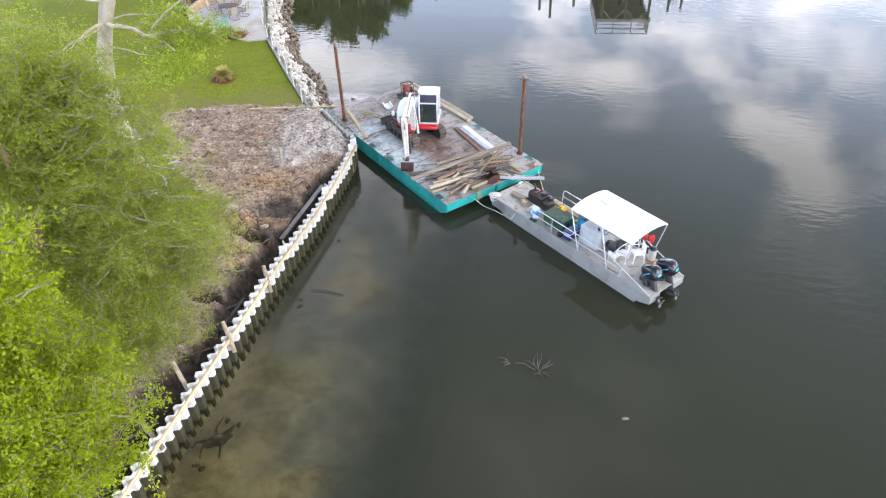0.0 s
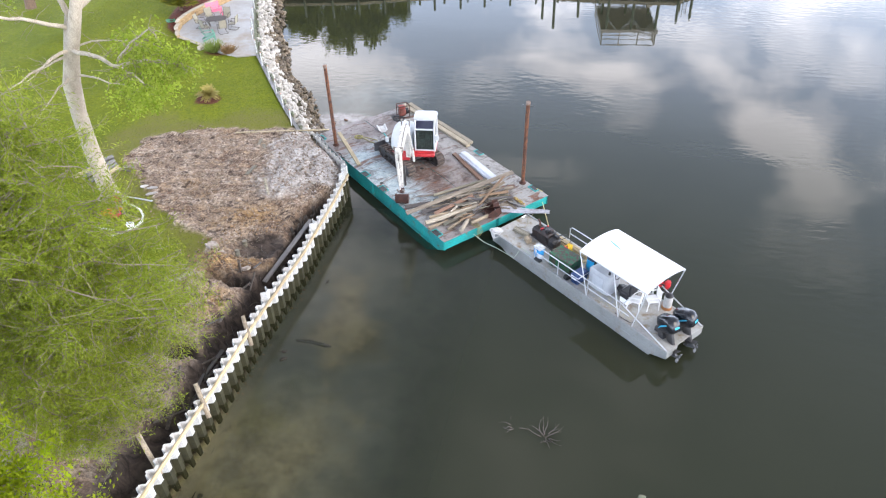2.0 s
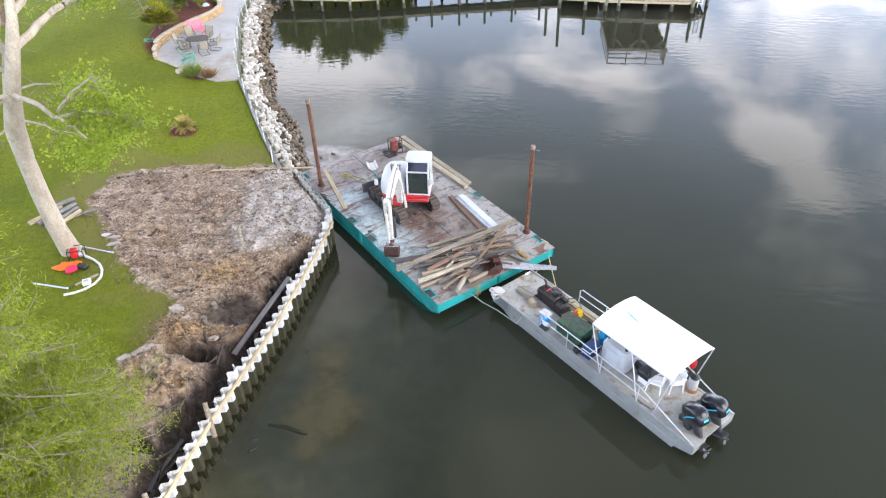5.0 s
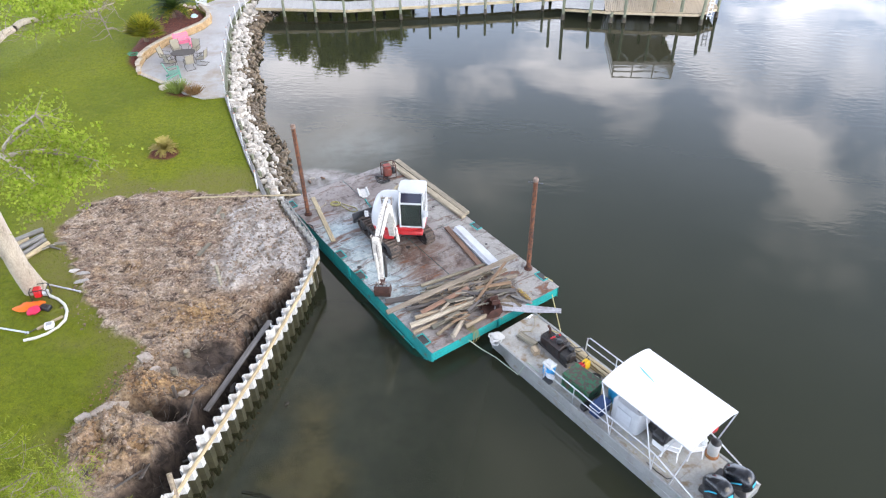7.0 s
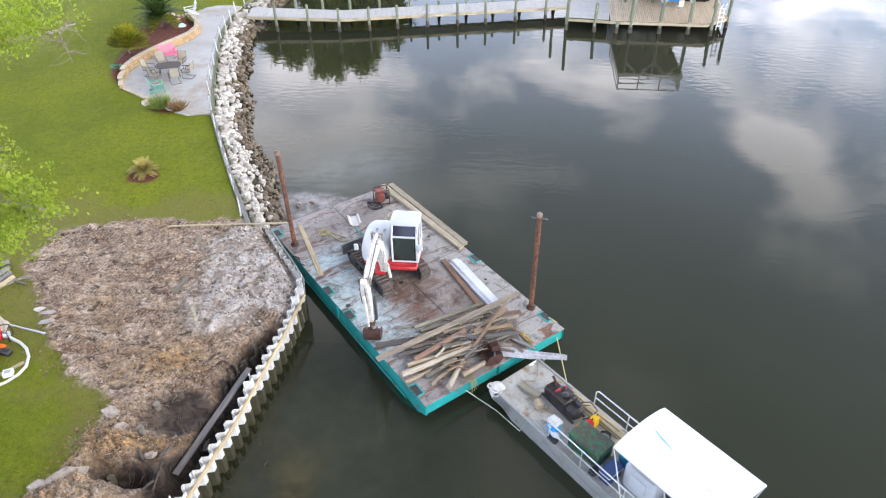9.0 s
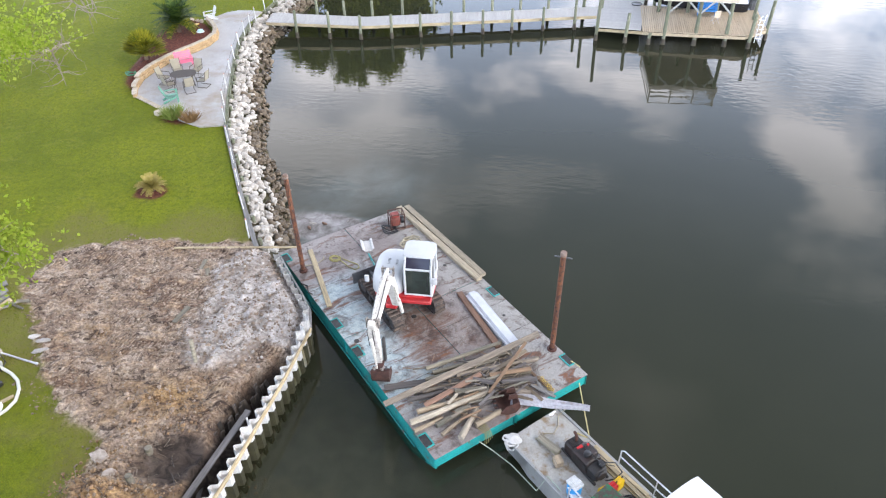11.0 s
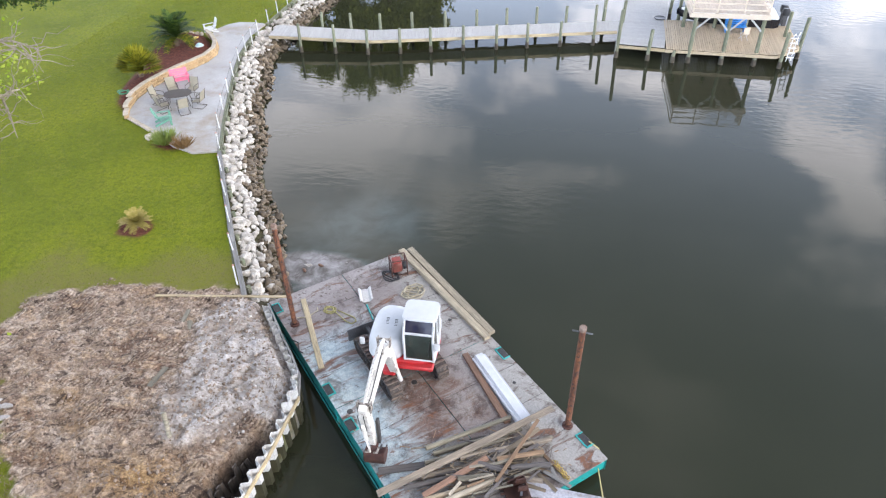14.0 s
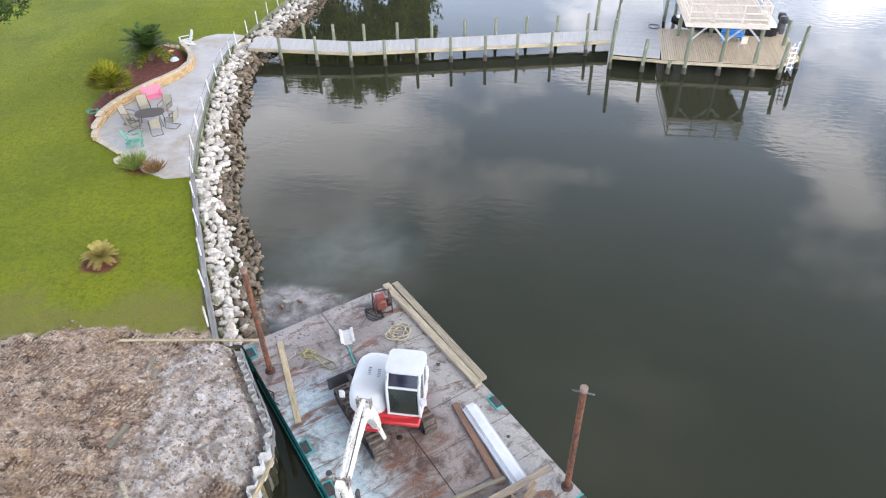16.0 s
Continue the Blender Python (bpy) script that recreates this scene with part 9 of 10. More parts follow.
def root_tangle(cx, cy, rx, ry, n, seed, label, mat):
    """Torn roots and sticks poking out of the dug ground."""
    rng = random.Random(seed)
    g = Geo()
    for k in range(n):
        x, y = rng.gauss(cx, rx), rng.gauss(cy, ry)
        p = Vector((x, y, ground_z(x, y) - 0.02))
        a = rng.uniform(0, 6.28)
        d = Vector((math.cos(a), math.sin(a), rng.uniform(0.0, 0.55))).normalized()
        ln, r = rng.uniform(0.12, 0.5), rng.uniform(0.004, 0.012)
        pts = [tuple(p)]
        for i in range(3):
            d = (d + Vector((rng.uniform(-0.35, 0.35), rng.uniform(-0.35, 0.35), rng.uniform(-0.35, 0.15)))).normalized()
            p = p + d * ln / 3
            pts.append((p.x, p.y, max(p.z, ground_z(p.x, p.y) + 0.01)))
        g.tube(pts, [r, r * 0.9, r * 0.7, r * 0.4], 5)
    return single("root_tangle", g, mat, label, "roots", kind="stuff")


root_tangle(-11.4, 25.8, 0.7, 0.35, 60, 201, "torn dark roots hanging round the dug hollow", M_LOG_DARK)
root_tangle(-10.9, 27.0, 0.9, 0.8, 40, 202, "dry brown roots and sticks over the dug bank", M_LOG_BROWN)
root_tangle(-11.2, 23.6, 1.0, 0.9, 90, 203, "grey-brown roots over the soil heap", M_LOG_BROWN)
root_tangle(-9.9, 22.5, 0.45, 3.0, 70, 204, "dark roots along the muddy trench", M_LOG_DARK)


def scatter_clods(name, label, poly, n, smin, smax, mat, seed, near=None):
    """Loose crumbs over an area, in one mesh."""
    rng = np.random.RandomState(seed)
    xs, ys = [p[0] for p in poly], [p[1] for p in poly]
    x, y = rng.uniform(min(xs), max(xs), n * 6), rng.uniform(min(ys), max(ys), n * 6)
    ok = (signed(poly, x, y) + 0.7 * fbm(x, y, 0.7, 51) > rng.uniform(-0.3, 0.9, len(x))) & (terrain(x, y)[1]["mud"] < 0.45)
    x, y = x[ok][:n], y[ok][:n]
    z = terrain(x, y)[0]
    bm = bmesh.new()
    bmesh.ops.create_icosphere(bm, subdivisions=1, radius=1)
    base = np.array([v.co[:] for v in bm.verts])
    fc = np.array([[v.index for v in f.verts] for f in bm.faces])
    bm.free()
    k = len(x)
    s = (smin + (smax - smin) * rng.uniform(0, 1, k) ** 3)[:, None, None] * rng.uniform(0.6, 1.3, (k, 1, 3))
    v = base[None] * (1 + rng.uniform(-0.42, 0.42, (k, len(base), 1))) * s
    a = rng.uniform(0, 6.28, k)
    ca, sa = np.cos(a)[:, None], np.sin(a)[:, None]
    v = np.stack([v[..., 0] * ca - v[..., 1] * sa, v[..., 0] * sa + v[..., 1] * ca, v[..., 2] * 0.7], -1)
    v += np.stack([x, y, z + s[:, 0, 2] * 0.25], 1)[:, None]
    f = fc[None] + (np.arange(k) * len(base))[:, None, None]
    return tagged(new(name, raw_mesh(name, v.reshape(-1, 3), f.reshape(-1, 3), mat)), label, "soil", kind="stuff")


scatter_clods("dirt_clods", "loose grey-brown clods and crumbs of churned dirt", DIRT, 8000, 0.012, 0.07, M_CLOD, 1)
scatter_clods("sand_clods", "loose pale crumbs of grey-white fill sand", FILL, 700, 0.012, 0.07, M_SANDCLOD, 2)
HEAP = [(-13.3, 22.8), (-10.7, 22.6), (-10.5, 25.2), (-11.0, 26.9), (-13.0, 26.8), (-13.6, 24.4)]
scatter_clods("heap_clods", "crumbling clods on the dug soil heap", HEAP, 800, 0.012, 0.055, M_CLAYCLOD, 3)
PLATEAU = [(-12.6, 25.6), (-9.9, 25.4), (-9.5, 28.6), (-10.2, 31.0), (-12.4, 30.6), (-12.9, 28.0)]
scatter_clods("bank_clods", "clods of tan clay along the dug bank", PLATEAU, 800, 0.012, 0.07, M_CLAYCLOD, 4)


def straw_litter():
    rng = np.random.RandomState(8)
    n = 4500
    x, y = rng.uniform(-19, -8, n * 3), rng.uniform(18, 38, n * 3)
    ok = (signed(DIRT, x, y) > 0) & (terrain(x, y)[1]["mud"] < 0.45)
    x, y = x[ok][:n], y[ok][:n]
    z = terrain(x, y)[0] + 0.02
    d = np.stack([rng.normal(0, 1, len(x)), rng.normal(0, 1, len(x)), np.zeros(len(x))], 1)
    me = cards("straw", np.stack([x, y, z], 1), d, 0.22, 0.014, leaf_mat("dead_roots_and_straw", (0.17, 0.12, 0.085), (0.36, 0.28, 0.20), trans=0.0), rng, 0.12)
    return tagged(new("straw_litter", me), "dead roots and straw strewn over the dirt", "litter", kind="stuff")


straw_litter()


def lawn_blades():
    """Short blades over the mown lawn."""
    rng = np.random.RandomState(21)
    n = 130000
    x, y = rng.uniform(-33, -8.5, n), 20 + 52 * rng.uniform(0, 1, n) ** 1.3
    z, cov = terrain(x, y)
    keep = (cov["dirt"] < 0.4) & (cov["mulch"] < 0.3) & (cov["bed"] < 0.5) & (cov["mud"] < 0.4) & ~inside(PATIO, x, y) & (signed(LAND_POLY, x, y) > 0.1)
    x, y, z = x[keep], y[keep], z[keep]
    k = len(x)
    d = np.stack([rng.normal(0, 0.5, k), rng.normal(0, 0.5, k), np.ones(k)], 1)
    me = cards("grass", np.stack([x, y, z - 0.01], 1), d, 0.075, 0.022, M_LAWN, rng, 0.25)
    return tagged(new("grass", me), "short mown green lawn grass", "grass", kind="stuff")


lawn_blades()

# ---- in the water ----
def branchy(name, label, x, y, z, size, n, mat, seed, flat=0.5):
    rng = random.Random(seed)
    g = Geo()
    for k in range(n):
        a = rng.uniform(0, 6.28)
        p = Vector((0, 0, 0))
        d = Vector((math.cos(a), math.sin(a), rng.uniform(0.1, 0.8) * flat))
        pts, rr = [tuple(p)], [0.022]
        for i in range(5):
            d = (d + Vector((rng.uniform(-0.5, 0.5), rng.uniform(-0.5, 0.5), rng.uniform(-0.3, 0.25)))).normalized()
            p = p + d * size / 5 * rng.uniform(0.6, 1.2)
            pts.append(tuple(p))
            rr.append(0.02 * (1 - (i + 1) / 5.5))
        g.tube(pts, rr, 5, False)
    return single(name, g, mat, label, "branch", (x, y, z))


branchy("sunken_branch", "bare grey tree branch sunken in the shallow water", 1.75, 19.75, -0.07, 0.75, 26, M_GREYWOOD_Z, 4, 1.0)
branchy("sunken_branch", "dark twiggy branch sunken in the shallow water", 0.7, 20.0, -0.07, 0.6, 14, M_GREYWOOD_Z, 5, 0.7)
snag = thing("root_snag", "dark waterlogged root stump on the shallow bed", "stump", (-9.1, 15.85, -0.30), 25)
part("stump", Geo().blob((0, 0, 0.05), (0.42, 0.20, 0.20), 61, 3, 0.5).tube([(0.2, 0.0, 0.1), (0.5, 0.12, 0.2), (0.72, 0.3, 0.2)], [0.12, 0.08, 0.03], 8), M_SNAG, snag)
for k, pts in enumerate(([(-0.2, 0, 0.1), (-0.45, -0.25, 0.15), (-0.55, -0.55, 0.05)], [(0.1, -0.1, 0.1), (0.15, -0.4, 0.16), (0.05, -0.7, 0.02)], [(0, 0.1, 0.12), (0.12, 0.4, 0.2), (0.3, 0.75, 0.14), (0.35, 0.95, 0.05)], [(-0.3, 0.05, 0.1), (-0.6, 0.1, 0.1), (-0.8, 0.02, 0.0)])):
    part("root", Geo().tube(pts, [0.06, 0.04, 0.025, 0.012][:len(pts)], 7), M_SNAG, snag)
for k, (dx, dy) in enumerate(((-0.35, -0.95), (-0.1, -1.05), (0.1, 0.9), (0.55, 0.75))):
    single("bed_lump", Geo().blob((0, 0, 0), (0.11, 0.07, 0.06), 70 + k, 2, 0.4), M_SNAG, "small dark lump on the shallow bed", "debris", (-9.1 + dx, 15.85 + dy, -0.32), 30 * k, "bed lumps")
o2 = single("sunken_log", Geo().tube([(-0.85, 0, -0.16), (-0.2, 0.05, -0.06), (0.45, 0, 0.0), (0.68, 0, 0.04)], [0.05, 0.075, 0.07, 0.04], 10), M_SNAG, "dark log half sunken in the water", "log", (-6.95, 23.35, -0.06), -15)
single("floating_scrap", Geo().blob((0, 0, 0.0), (0.11, 0.07, 0.04), 2, 2, 0.2), M_PILING, "small grey scrap floating on the water", "debris", (4.63, 17.73, 0.0))
for k, (x, y) in enumerate(((-8.0, 22.75), (-7.9, 22.4), (-7.3, 26.9), (-10.2, 41.0), (-9.6, 41.4))):
    single("shore_scrap", Geo().blob((0, 0, 0), (0.14, 0.07, 0.06), 30 + k, 2, 0.3), M_SNAG if k < 3 else M_LOG_RED, "dark wood scrap at the water's surface", "debris", (x, y, -0.01 if k < 3 else 0.04), 40 * k)


# ---- trees ----
def limb(g, p0, p1, r0, r1, rng, sag=0.0, n=7, wob=0.12):
    """A crooked tapering branch; returns its points."""
    p0, p1 = Vector(p0), Vector(p1)
    ln = (p1 - p0).length
    pts, rr = [], []
    for i in range(n + 1):
        t = i / n
        o = Vector((rng.uniform(-1, 1), rng.uniform(-1, 1), rng.uniform(-1, 1))) * wob * ln / n * (1 if 0 < i < n else 0)
        pts.append(p0.lerp(p1, t) + o + Vector((0, 0, sag * ln * 4 * t * (1 - t))))
        rr.append(r0 + (r1 - r0) * t ** 0.8)
    g.tube([tuple(p) for p in pts], rr, 7 if r0 > 0.05 else 5, False)
    return pts


def leafy_tree(name, label, base, trunk, radii, shells, limbs, twigs, per_twig, leaf, mats, seed, droop=0.0, twig_len=(0.7, 1.6), spread=0.6, only_upper=-1.0):
    """A tree: tapered trunk, limbs into the crown's lobes, twigs from the limbs and leaves along the twigs."""
    rng = random.Random(seed)
    nrng = np.random.RandomState(seed)
    t = thing(name, label, "tree", base)
    o = Vector(base)
    bark, twigm, leafm = mats
    g = Geo()
    pts = [Vector(p) - o for p in trunk]
    g.tube([tuple(p) for p in pts], radii, 14)
    part("trunk", g, bark, t, "", None, 1.2)
    lg, tg = Geo(), Geo()
    centres, dirs = [], []
    nodes_ = []
    for k in range(limbs):
        c, r = shells[k % len(shells)]
        while True:
            d = Vector((rng.uniform(-1, 1), rng.uniform(-1, 1), rng.uniform(only_upper, 1)))
            if 0.25 < d.length < 1:
                break
        tip = Vector((c[0] + d.x * r[0], c[1] + d.y * r[1], c[2] + d.z * r[2])) - o
        # leave the trunk below the tip
        cand = [q for q in pts[1:] if q.z < tip.z + 0.3] or pts[1:2]
        i0 = rng.randrange(len(cand))
        st = max(cand, key=lambda q: -(q - tip).length + rng.uniform(0, 1.0))
        pp = limb(lg, st, tip, 0.045 + 0.02 * rng.random(), 0.012, rng, 0.04)
        nodes_ += pp[2:]
    for k in range(twigs):
        p = rng.choice(nodes_)
        d = Vector((rng.uniform(-1, 1), rng.uniform(-1, 1), rng.uniform(-0.6, 0.8) - droop)).normalized()
        ln = rng.uniform(*twig_len)
        tw = limb(tg, p, p + d * ln, 0.010, 0.004, rng, -0.03, 4, 0.25)
        for j in range(per_twig):
            u = rng.random() * 3.999
            i = int(u)
            c = tw[i].lerp(tw[i + 1], u - i)
            centres.append(c[:])
            dirs.append((d * 0.6 + Vector((0, 0, -droop)))[:])
    part("branchwork", lg, twigm, t, "", None, 1.2)
    tagged(part("twig_spray", tg, twigm, t, "", None, 1.2), kind="stuff")
    c = np.array(centres) + nrng.normal(0, 0.10, (len(centres), 3))
    ob = new("crown", cards("crown", c, np.array(dirs), leaf[0], leaf[1], leafm, nrng, spread, 0.15))
    ob.parent = t
    tagged(ob, "", kind="stuff")
    return t


CYPRESS = [(-9.3, 17.3, 10.2), (-9.0, 17.8, 8.5), (-8.8, 18.0, 7.0), (-9.9, 17.4, 11.6), (-10.8, 17.4, 12.7), (-12.0, 17.4, 11.2), (-9.2, 18.7, 5.6), (-9.6, 17.0, 6.6), (-11.2, 17.2, 10.2), (-9.9, 16.5, 10.4), (-9.9, 18.4, 7.6), (-9.2, 16.3, 8.2), (-9.7, 18.8, 5.4), (-10.1, 18.8, 4.2), (-10.9, 17.0, 4.2), (-10.5, 17.4, 3.0), (-10.6, 15.0, 6.6), (-11.6, 18.4, 8.6), (-12.0, 16.4, 11.6), (-12.6, 19.0, 6.2),
           (-11.9, 17.0, 7.2), (-13.6, 18.2, 8.0), (-13.8, 16.6, 10.2), (-14.6, 18.8, 5.4), (-12.8, 19.6, 4.2), (-11.6, 19.6, 3.4), (-10.4, 16.2, 6.0), (-13.2, 15.6, 12.4), (-15.2, 17.2, 7.0)]
leafy_tree("cypress_tree", "feathery light green cypress with grey twigs on the bank", (-12.6, 16.0, 0.7),
           [(-12.6, 16.0, 0.5), (-12.55, 16.0, 3.0), (-12.5, 16.0, 5.0), (-12.4, 16.1, 7.0), (-12.2, 16.1, 9.0), (-12.0, 16.1, 11.5), (-11.9, 16.1, 14.0)], [0.28, 0.24, 0.21, 0.18, 0.14, 0.08, 0.02],
           [(c, (1.2, 1.2, 1.15)) for c in CYPRESS],
           300, 6400, 74, (0.12, 0.020), (M_CYPBARK, M_TWIG, M_LEAF_CYP), 11, 0.10, (0.5, 1.2), 0.5)
MAPLE = [(-9.8, 12.3, 9.8), (-9.2, 11.8, 8.0), (-8.6, 11.2, 6.6), (-9.4, 10.2, 7.2), (-10.6, 12.6, 8.2), (-11.2, 11.4, 9.4), (-10.2, 9.4, 6.0), (-11.8, 13.2, 7.2), (-12.6, 11.8, 8.4), (-10.0, 11.6, 5.2)]
leafy_tree("maple_tree", "bright yellow-green leafy tree crowding the bank", (-11.6, 10.6, 0.7),
           [(-11.6, 10.6, 0.5), (-11.4, 10.7, 3.0), (-11.2, 10.8, 5.0), (-10.9, 10.9, 7.0), (-10.6, 11.2, 9.3)], [0.2, 0.17, 0.13, 0.09, 0.02],
           [(c, (1.3, 1.35, 1.2)) for c in MAPLE],
           120, 2800, 62, (0.095, 0.05), (M_CYPBARK, M_TWIG, M_LEAF_BRIGHT), 12, 0.0, (0.4, 1.1), 0.8)


def build_sycamore():
    base = (-18.4, 30.75, ground_z(-18.4, 30.75))
    t = thing("sycamore_tree", "tall leaning tree with pale smooth trunk and sparse spring leaves", "tree", base)
    o = Vector(base)
    rng = random.Random(31)
    nrng = np.random.RandomState(31)
    trunk = [(-18.45, 31.0, 0.6), (-18.4, 30.75, 1.1), (-18.3, 30.45, 2.4), (-18.15, 30.2, 4.3), (-17.9, 29.95, 6.0), (-17.4, 29.5, 7.5), (-17.0, 29.3, 8.3), (-16.56, 29.11, 9.16), (-15.95, 28.8, 10.1), (-15.6, 28.8, 10.9), (-15.35, 28.9, 11.7), (-15.2, 29.2, 13.0), (-15.1, 29.5, 14.5)]
    g = Geo().tube([tuple(Vector(p) - o) for p in trunk], [0.54, 0.42, 0.36, 0.33, 0.31, 0.34, 0.30, 0.26, 0.23, 0.21, 0.16, 0.11, 0.06], 16)
    part("trunk", g, M_BARK, t, "pale tan smooth bark", None, 1.2)
    main = [
        ((-16.6, 29.1, 9.1), (-13.4, 26.7, 9.5), 0.10, 0.06), ((-16.5, 29.1, 9.2), (-13.9, 28.9, 9.6), 0.05, 0.015), ((-17.1, 29.3, 8.1), (-15.9, 29.1, 12.2), 0.15, 0.10), ((-13.4, 26.7, 9.5), (-11.9, 26.9, 9.7), 0.07, 0.025), ((-13.4, 26.7, 9.5), (-12.2, 26.0, 9.2), 0.06, 0.02),
        ((-13.3, 26.7, 9.8), (-11.7, 26.3, 11.0), 0.05, 0.018), ((-12.4, 26.7, 9.7), (-10.8, 26.6, 9.6), 0.035, 0.012), ((-17.1, 29.35, 8.0), (-13.6, 28.5, 7.6), 0.05, 0.012), ((-13.4, 26.7, 9.7), (-12.8, 27.9, 10.0), 0.04, 0.012),
        ((-16.1, 28.9, 9.9), (-17.6, 27.2, 11.0), 0.10, 0.05), ((-17.6, 27.2, 11.0), (-19.4, 26.6, 10.9), 0.05, 0.015), ((-17.6, 27.2, 11.0), (-18.6, 28.4, 11.8), 0.05, 0.015),
        ((-16.6, 29.05, 9.1), (-17.4, 26.2, 8.8), 0.08, 0.02), ((-16.7, 29.1, 8.95), (-18.0, 27.9, 8.3), 0.06, 0.015), ((-17.15, 29.3, 8.0), (-17.6, 26.6, 7.0), 0.05, 0.012),
        ((-15.65, 28.8, 10.75), (-14.6, 30.4, 11.6), 0.15, 0.10), ((-14.6, 30.4, 11.6), (-15.3, 33.2, 10.9), 0.10, 0.08), ((-15.3, 33.2, 10.9), (-14.1, 33.9, 11.0), 0.08, 0.05), ((-14.1, 33.9, 11.0), (-13.5, 34.0, 11.2), 0.05, 0.012),
        ((-15.35, 28.95, 11.8), (-13.8, 30.0, 13.4), 0.13, 0.08), ((-13.8, 30.0, 13.4), (-12.2, 32.2, 13.2), 0.08, 0.04), ((-12.2, 32.2, 13.2), (-11.2, 32.3, 13.0), 0.04, 0.012), ((-12.0, 32.2, 13.2), (-11.8, 32.8, 12.5), 0.03, 0.008),
        ((-14.1, 33.9, 11.0), (-13.4, 33.1, 10.3), 0.04, 0.01), ((-15.25, 29.1, 12.5), (-17.0, 29.0, 14.2), 0.1, 0.03), ((-15.15, 29.3, 13.5), (-13.6, 26.0, 15.0), 0.08, 0.03),
    ]
    nodes_ = []
    for k, (a, b, r0, r1) in enumerate(main):
        lg = Geo()
        pp = limb(lg, Vector(a) - o, Vector(b) - o, r0, r1, rng, 0.03, 6, 0.16)
        part("branch", lg, M_BARK if r0 > 0.045 else M_TWIG, t, "", None, 1.2)
        nodes_.append(pp)
    tg = Geo()
    for k in range(420):
        pp = rng.choice(nodes_)
        p = rng.choice(pp[2:])
        d = Vector((rng.uniform(-1, 1), rng.uniform(-1, 1), rng.uniform(-0.7, 0.6))).normalized()
        limb(tg, p, p + d * rng.uniform(0.3, 1.1), 0.014, 0.003, rng, 0, 4, 0.35)
    tagged(part("twig_spray", tg, M_TWIG, t, "", None, 1.2), kind="stuff")
    blobs = [((-10.9, 26.7, 9.6), 0.7, 240), ((-11.7, 26.6, 9.6), 0.9, 420), ((-12.6, 26.6, 9.3), 1.0, 420), ((-12.8, 27.4, 9.9), 0.9, 320), ((-13.4, 28.0, 9.9), 0.9, 260), ((-13.2, 27.4, 8.2), 0.9, 380),
             ((-13.9, 28.4, 7.5), 0.9, 320), ((-12.2, 26.0, 8.7), 0.8, 240), ((-14.6, 29.3, 9.0), 0.7, 140),
             ((-14.9, 32.3, 11.6), 1.2, 520), ((-14.4, 33.2, 11.7), 1.1, 480), ((-15.8, 33.6, 11.2), 1.1, 360), ((-14.2, 31.2, 12.4), 1.1, 300), ((-18.4, 28.4, 11.6), 1.3, 320), ((-19.0, 27.0, 10.4), 1.1, 200), ((-12.4, 32.4, 13.4), 0.6, 60)]
    cs = []
    for c, r, n in blobs:
        n = int(n * 1.7)
        near = nrng.normal(0, r * 0.55, (max(6, n // 12), 3)) * (1, 1, 0.55)
        pick = near[nrng.randint(0, len(near), n)] + nrng.normal(0, 0.11, (n, 3))
        cs.append(pick + (Vector(c) - o)[:])
    cs = np.concatenate(cs)
    ob = new("crown", cards("crown", cs, np.tile((0.0, 0.0, -0.2), (len(cs), 1)), 0.115, 0.085, M_LEAF_SYC, nrng, 0.9, 0.15))
    ob.parent = t
    tagged(ob, "", kind="stuff")
    return t


build_sycamore()
for k, (x, y, h, r) in enumerate(((-27.5, 91.0, 14.5, 3.6), (-23.5, 93.0, 17.0, 3.8), (-19.6, 95.0, 16.6, 3.4), (-16.2, 97.0, 13.6, 2.6))):
    z0 = ground_z(x, y) - 0.1
    leafy_tree("shore_tree", "tall olive-green tree on the far shore", (x, y, z0), [(x, y, z0 - 0.2), (x + 0.2, y, h * 0.4), (x, y, h * 0.75), (x, y, h * 0.97)], [0.34, 0.26, 0.14, 0.03],
               [((x, y, h * 0.58), (r, r, h * 0.36)), ((x + 0.8, y - 0.5, h * 0.8), (r * 0.62, r * 0.62, h * 0.18))], 70, 900, 24, (0.42, 0.24), (M_CYPBARK, M_TWIG, M_LEAF_SHORE), 50 + k, 0.0, (0.8, 1.9), 0.8)
z0 = ground_z(-38.5, 57.0)
leafy_tree("oak_tree", "dark green spreading oak at the edge of the lawn", (-38.5, 57.0, z0), [(-38.5, 57.0, z0 - 0.1), (-38.2, 57.0, 3.0), (-37.6, 57.0, 5.0), (-36.6, 57.0, 7.0)], [0.42, 0.34, 0.26, 0.06],
           [((-31.6, 57.0, 6.1), (1.7, 1.6, 0.9)), ((-33.6, 57.2, 7.2), (2.2, 2.2, 1.2)), ((-36.0, 57.2, 7.8), (2.8, 3.0, 1.7)), ((-39.0, 57.0, 7.6), (3.0, 3.0, 2.0))], 90, 1500, 26, (0.20, 0.12), (M_CYPBARK, M_TWIG, M_LEAF_OAK), 61, 0.0, (0.5, 1.2), 0.8)


# ---- riprap: white limestone above, algae-brown stones at the water ----
def rock_mesh(name, seed, mat):
    return mesh_of(name, Geo().blob((0, 0, 0), (1.0, 0.78, 0.62), seed, 2, 0.30), mat, 0.42)


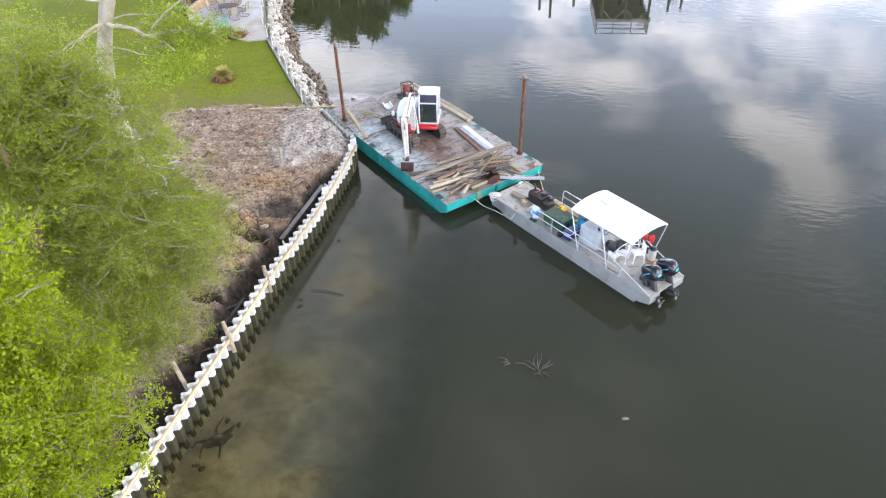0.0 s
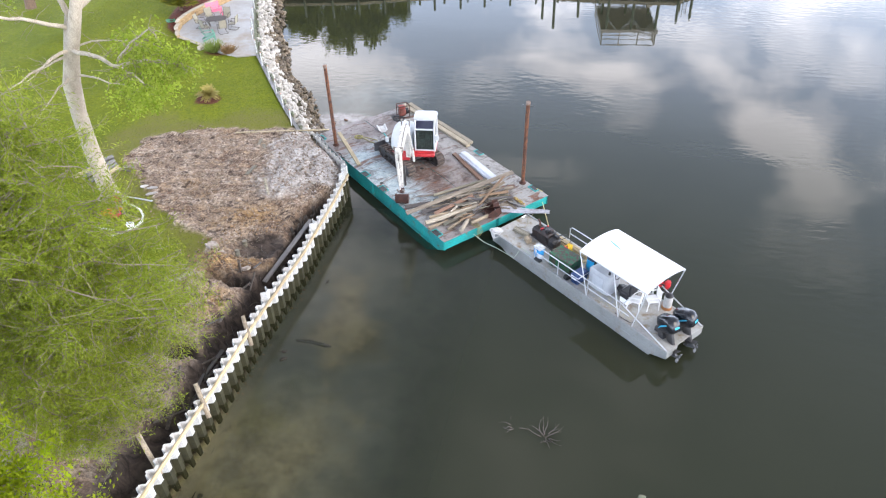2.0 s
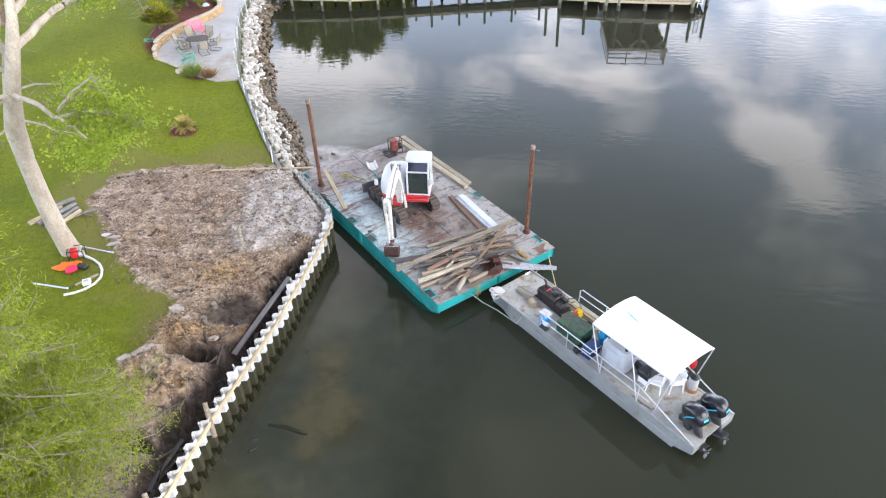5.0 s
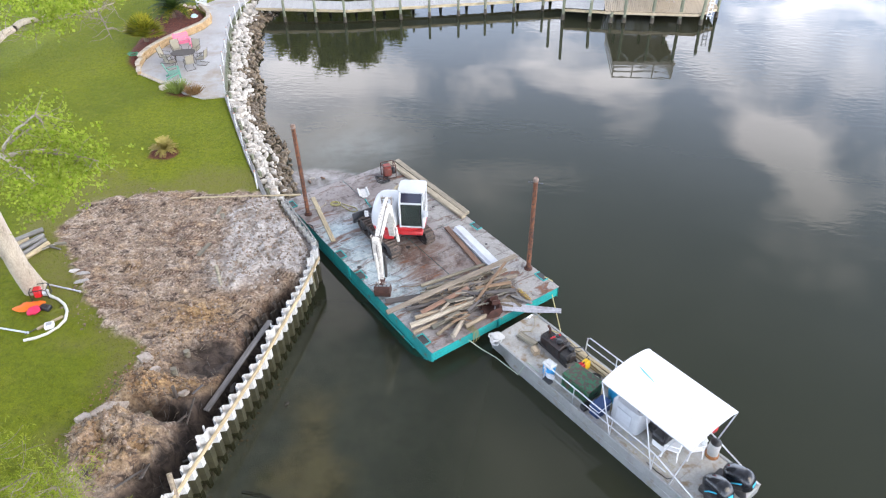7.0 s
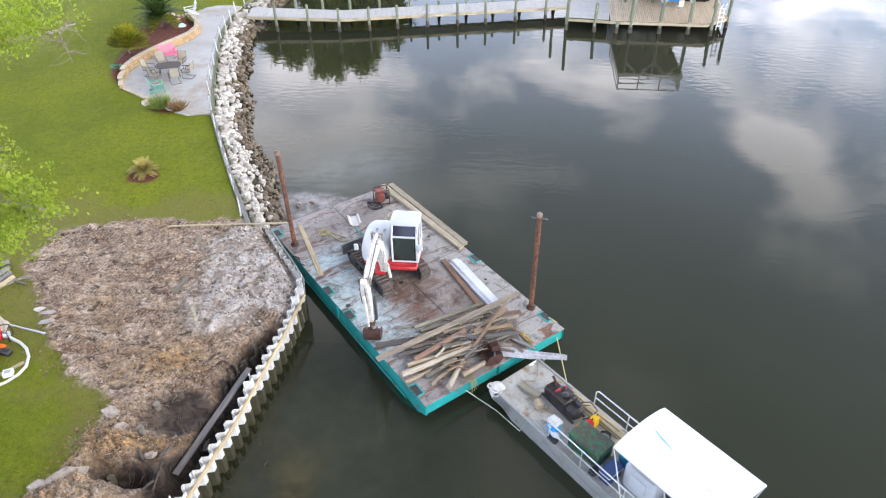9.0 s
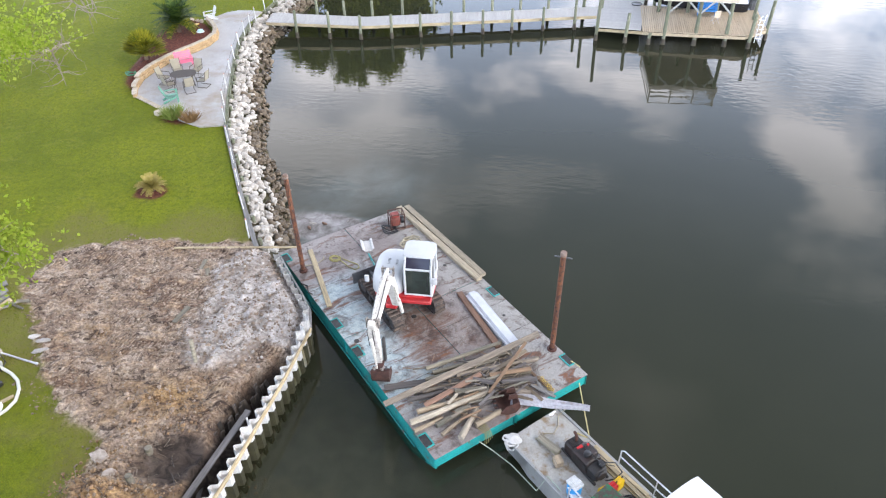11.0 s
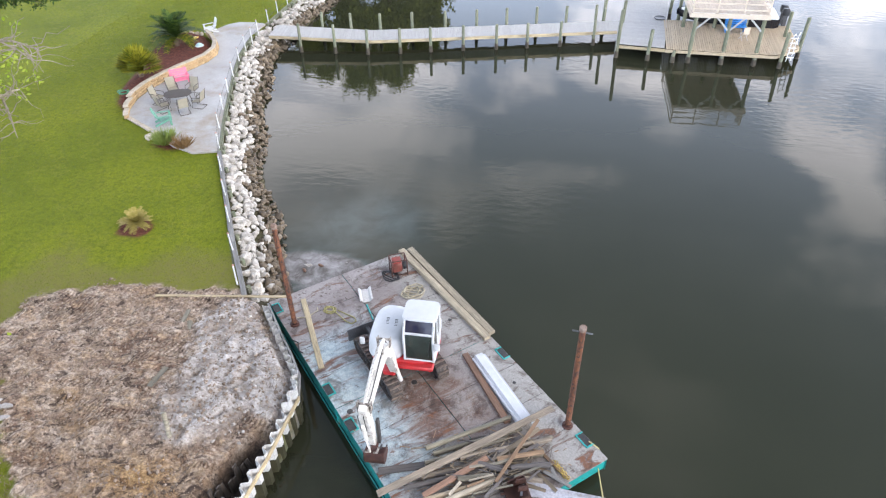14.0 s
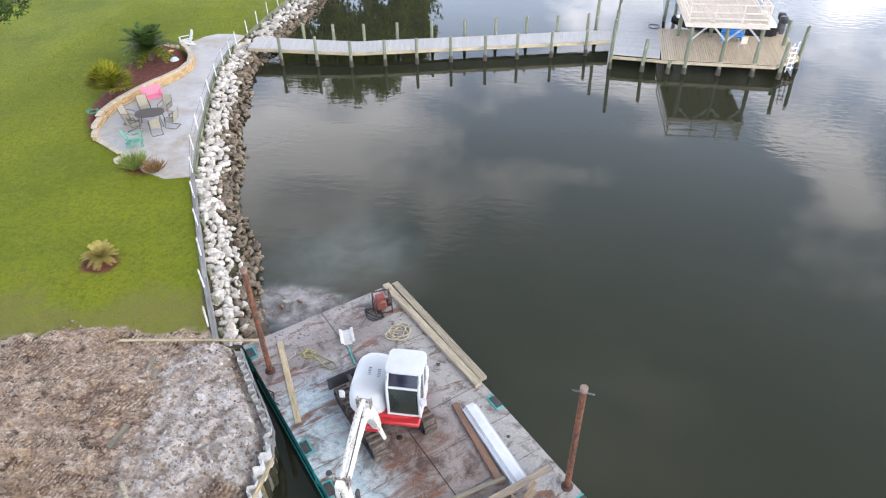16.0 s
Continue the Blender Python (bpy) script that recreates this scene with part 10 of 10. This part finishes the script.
def build_riprap():
    rip = thing("riprap", "bank of white limestone riprap, brown and dark at the waterline", "riprap", kind="structure")
    white = [rock_mesh("rock", 3 + k, M_ROCK) for k in range(7)]
    dark = [rock_mesh("rock", 20 + k, M_ROCKWET) for k in range(7)]
    rng = random.Random(77)
    line = FENCE + [(-21.75, 65.3)] + FENCE_N
    spots = along(line, 0.27)
    placed = []
    for i, (x, y, a) in enumerate(spots):
        nx, ny = math.sin(a), -math.cos(a)
        width = 1.95 - 0.25 * math.sin(i * 0.21) - (0.5 if y < 39 else 0)
        for k in range(8):
            d = 0.35 + (width - 0.35) * (k + rng.uniform(-0.5, 0.5)) / 7
            px, py = x + nx * d + rng.uniform(-0.12, 0.12), y + ny * d + rng.uniform(-0.12, 0.12)
            f = d / width
            s = (0.125 + 0.15 * rng.random() ** 1.6) * (1 - 0.25 * f) * (1.35 if rng.random() < 0.15 else 1)
            z = 1.0 - 0.47 * d + rng.uniform(-0.04, 0.08)
            isdark = f + rng.uniform(-0.14, 0.14) > 0.62
            placed.append((px, py, z, s, isdark))
    near = [p for p in placed if p[1] < 58]
    rng.shuffle(near)
    own = set(id(p) for p in near[:300])
    packs = {True: ([], []), False: ([], [])}
    base = {}
    for isdark, lst in ((True, dark), (False, white)):
        base[isdark] = [(np.array([v.co[:] for v in m.vertices]), np.array([list(p.vertices) for p in m.polygons])) for m in lst]
    count = {True: 0, False: 0}
    for p in placed:
        px, py, z, s, isdark = p
        m = pose(px, py, z, rng.uniform(-35, 35), rng.uniform(-35, 35), rng.uniform(0, 360)) @ Matrix.Diagonal((s * rng.uniform(0.9, 1.35), s, s * rng.uniform(0.85, 1.15), 1))
        if id(p) in own:
            ob = new("rock", rng.choice(dark if isdark else white))
            ob.parent = rip
            ob.matrix_basis = m
        else:
            v, f = rng.choice(base[isdark])
            mm = np.array(m)
            w = v @ mm[:3, :3].T + mm[:3, 3]
            packs[isdark][0].append(w)
            packs[isdark][1].append(f + count[isdark])
            count[isdark] += len(v)
    for isdark in (True, False):
        me = raw_mesh("rocks", np.concatenate(packs[isdark][0]), np.concatenate(packs[isdark][1]), M_ROCKWET_S if isdark else M_ROCK_S)
        ob = new("loose_rocks", me)
        ob.parent = rip
        tagged(ob, "brown algae-stained stones" if isdark else "white limestone stones", kind="stuff")
    return rip


build_riprap()
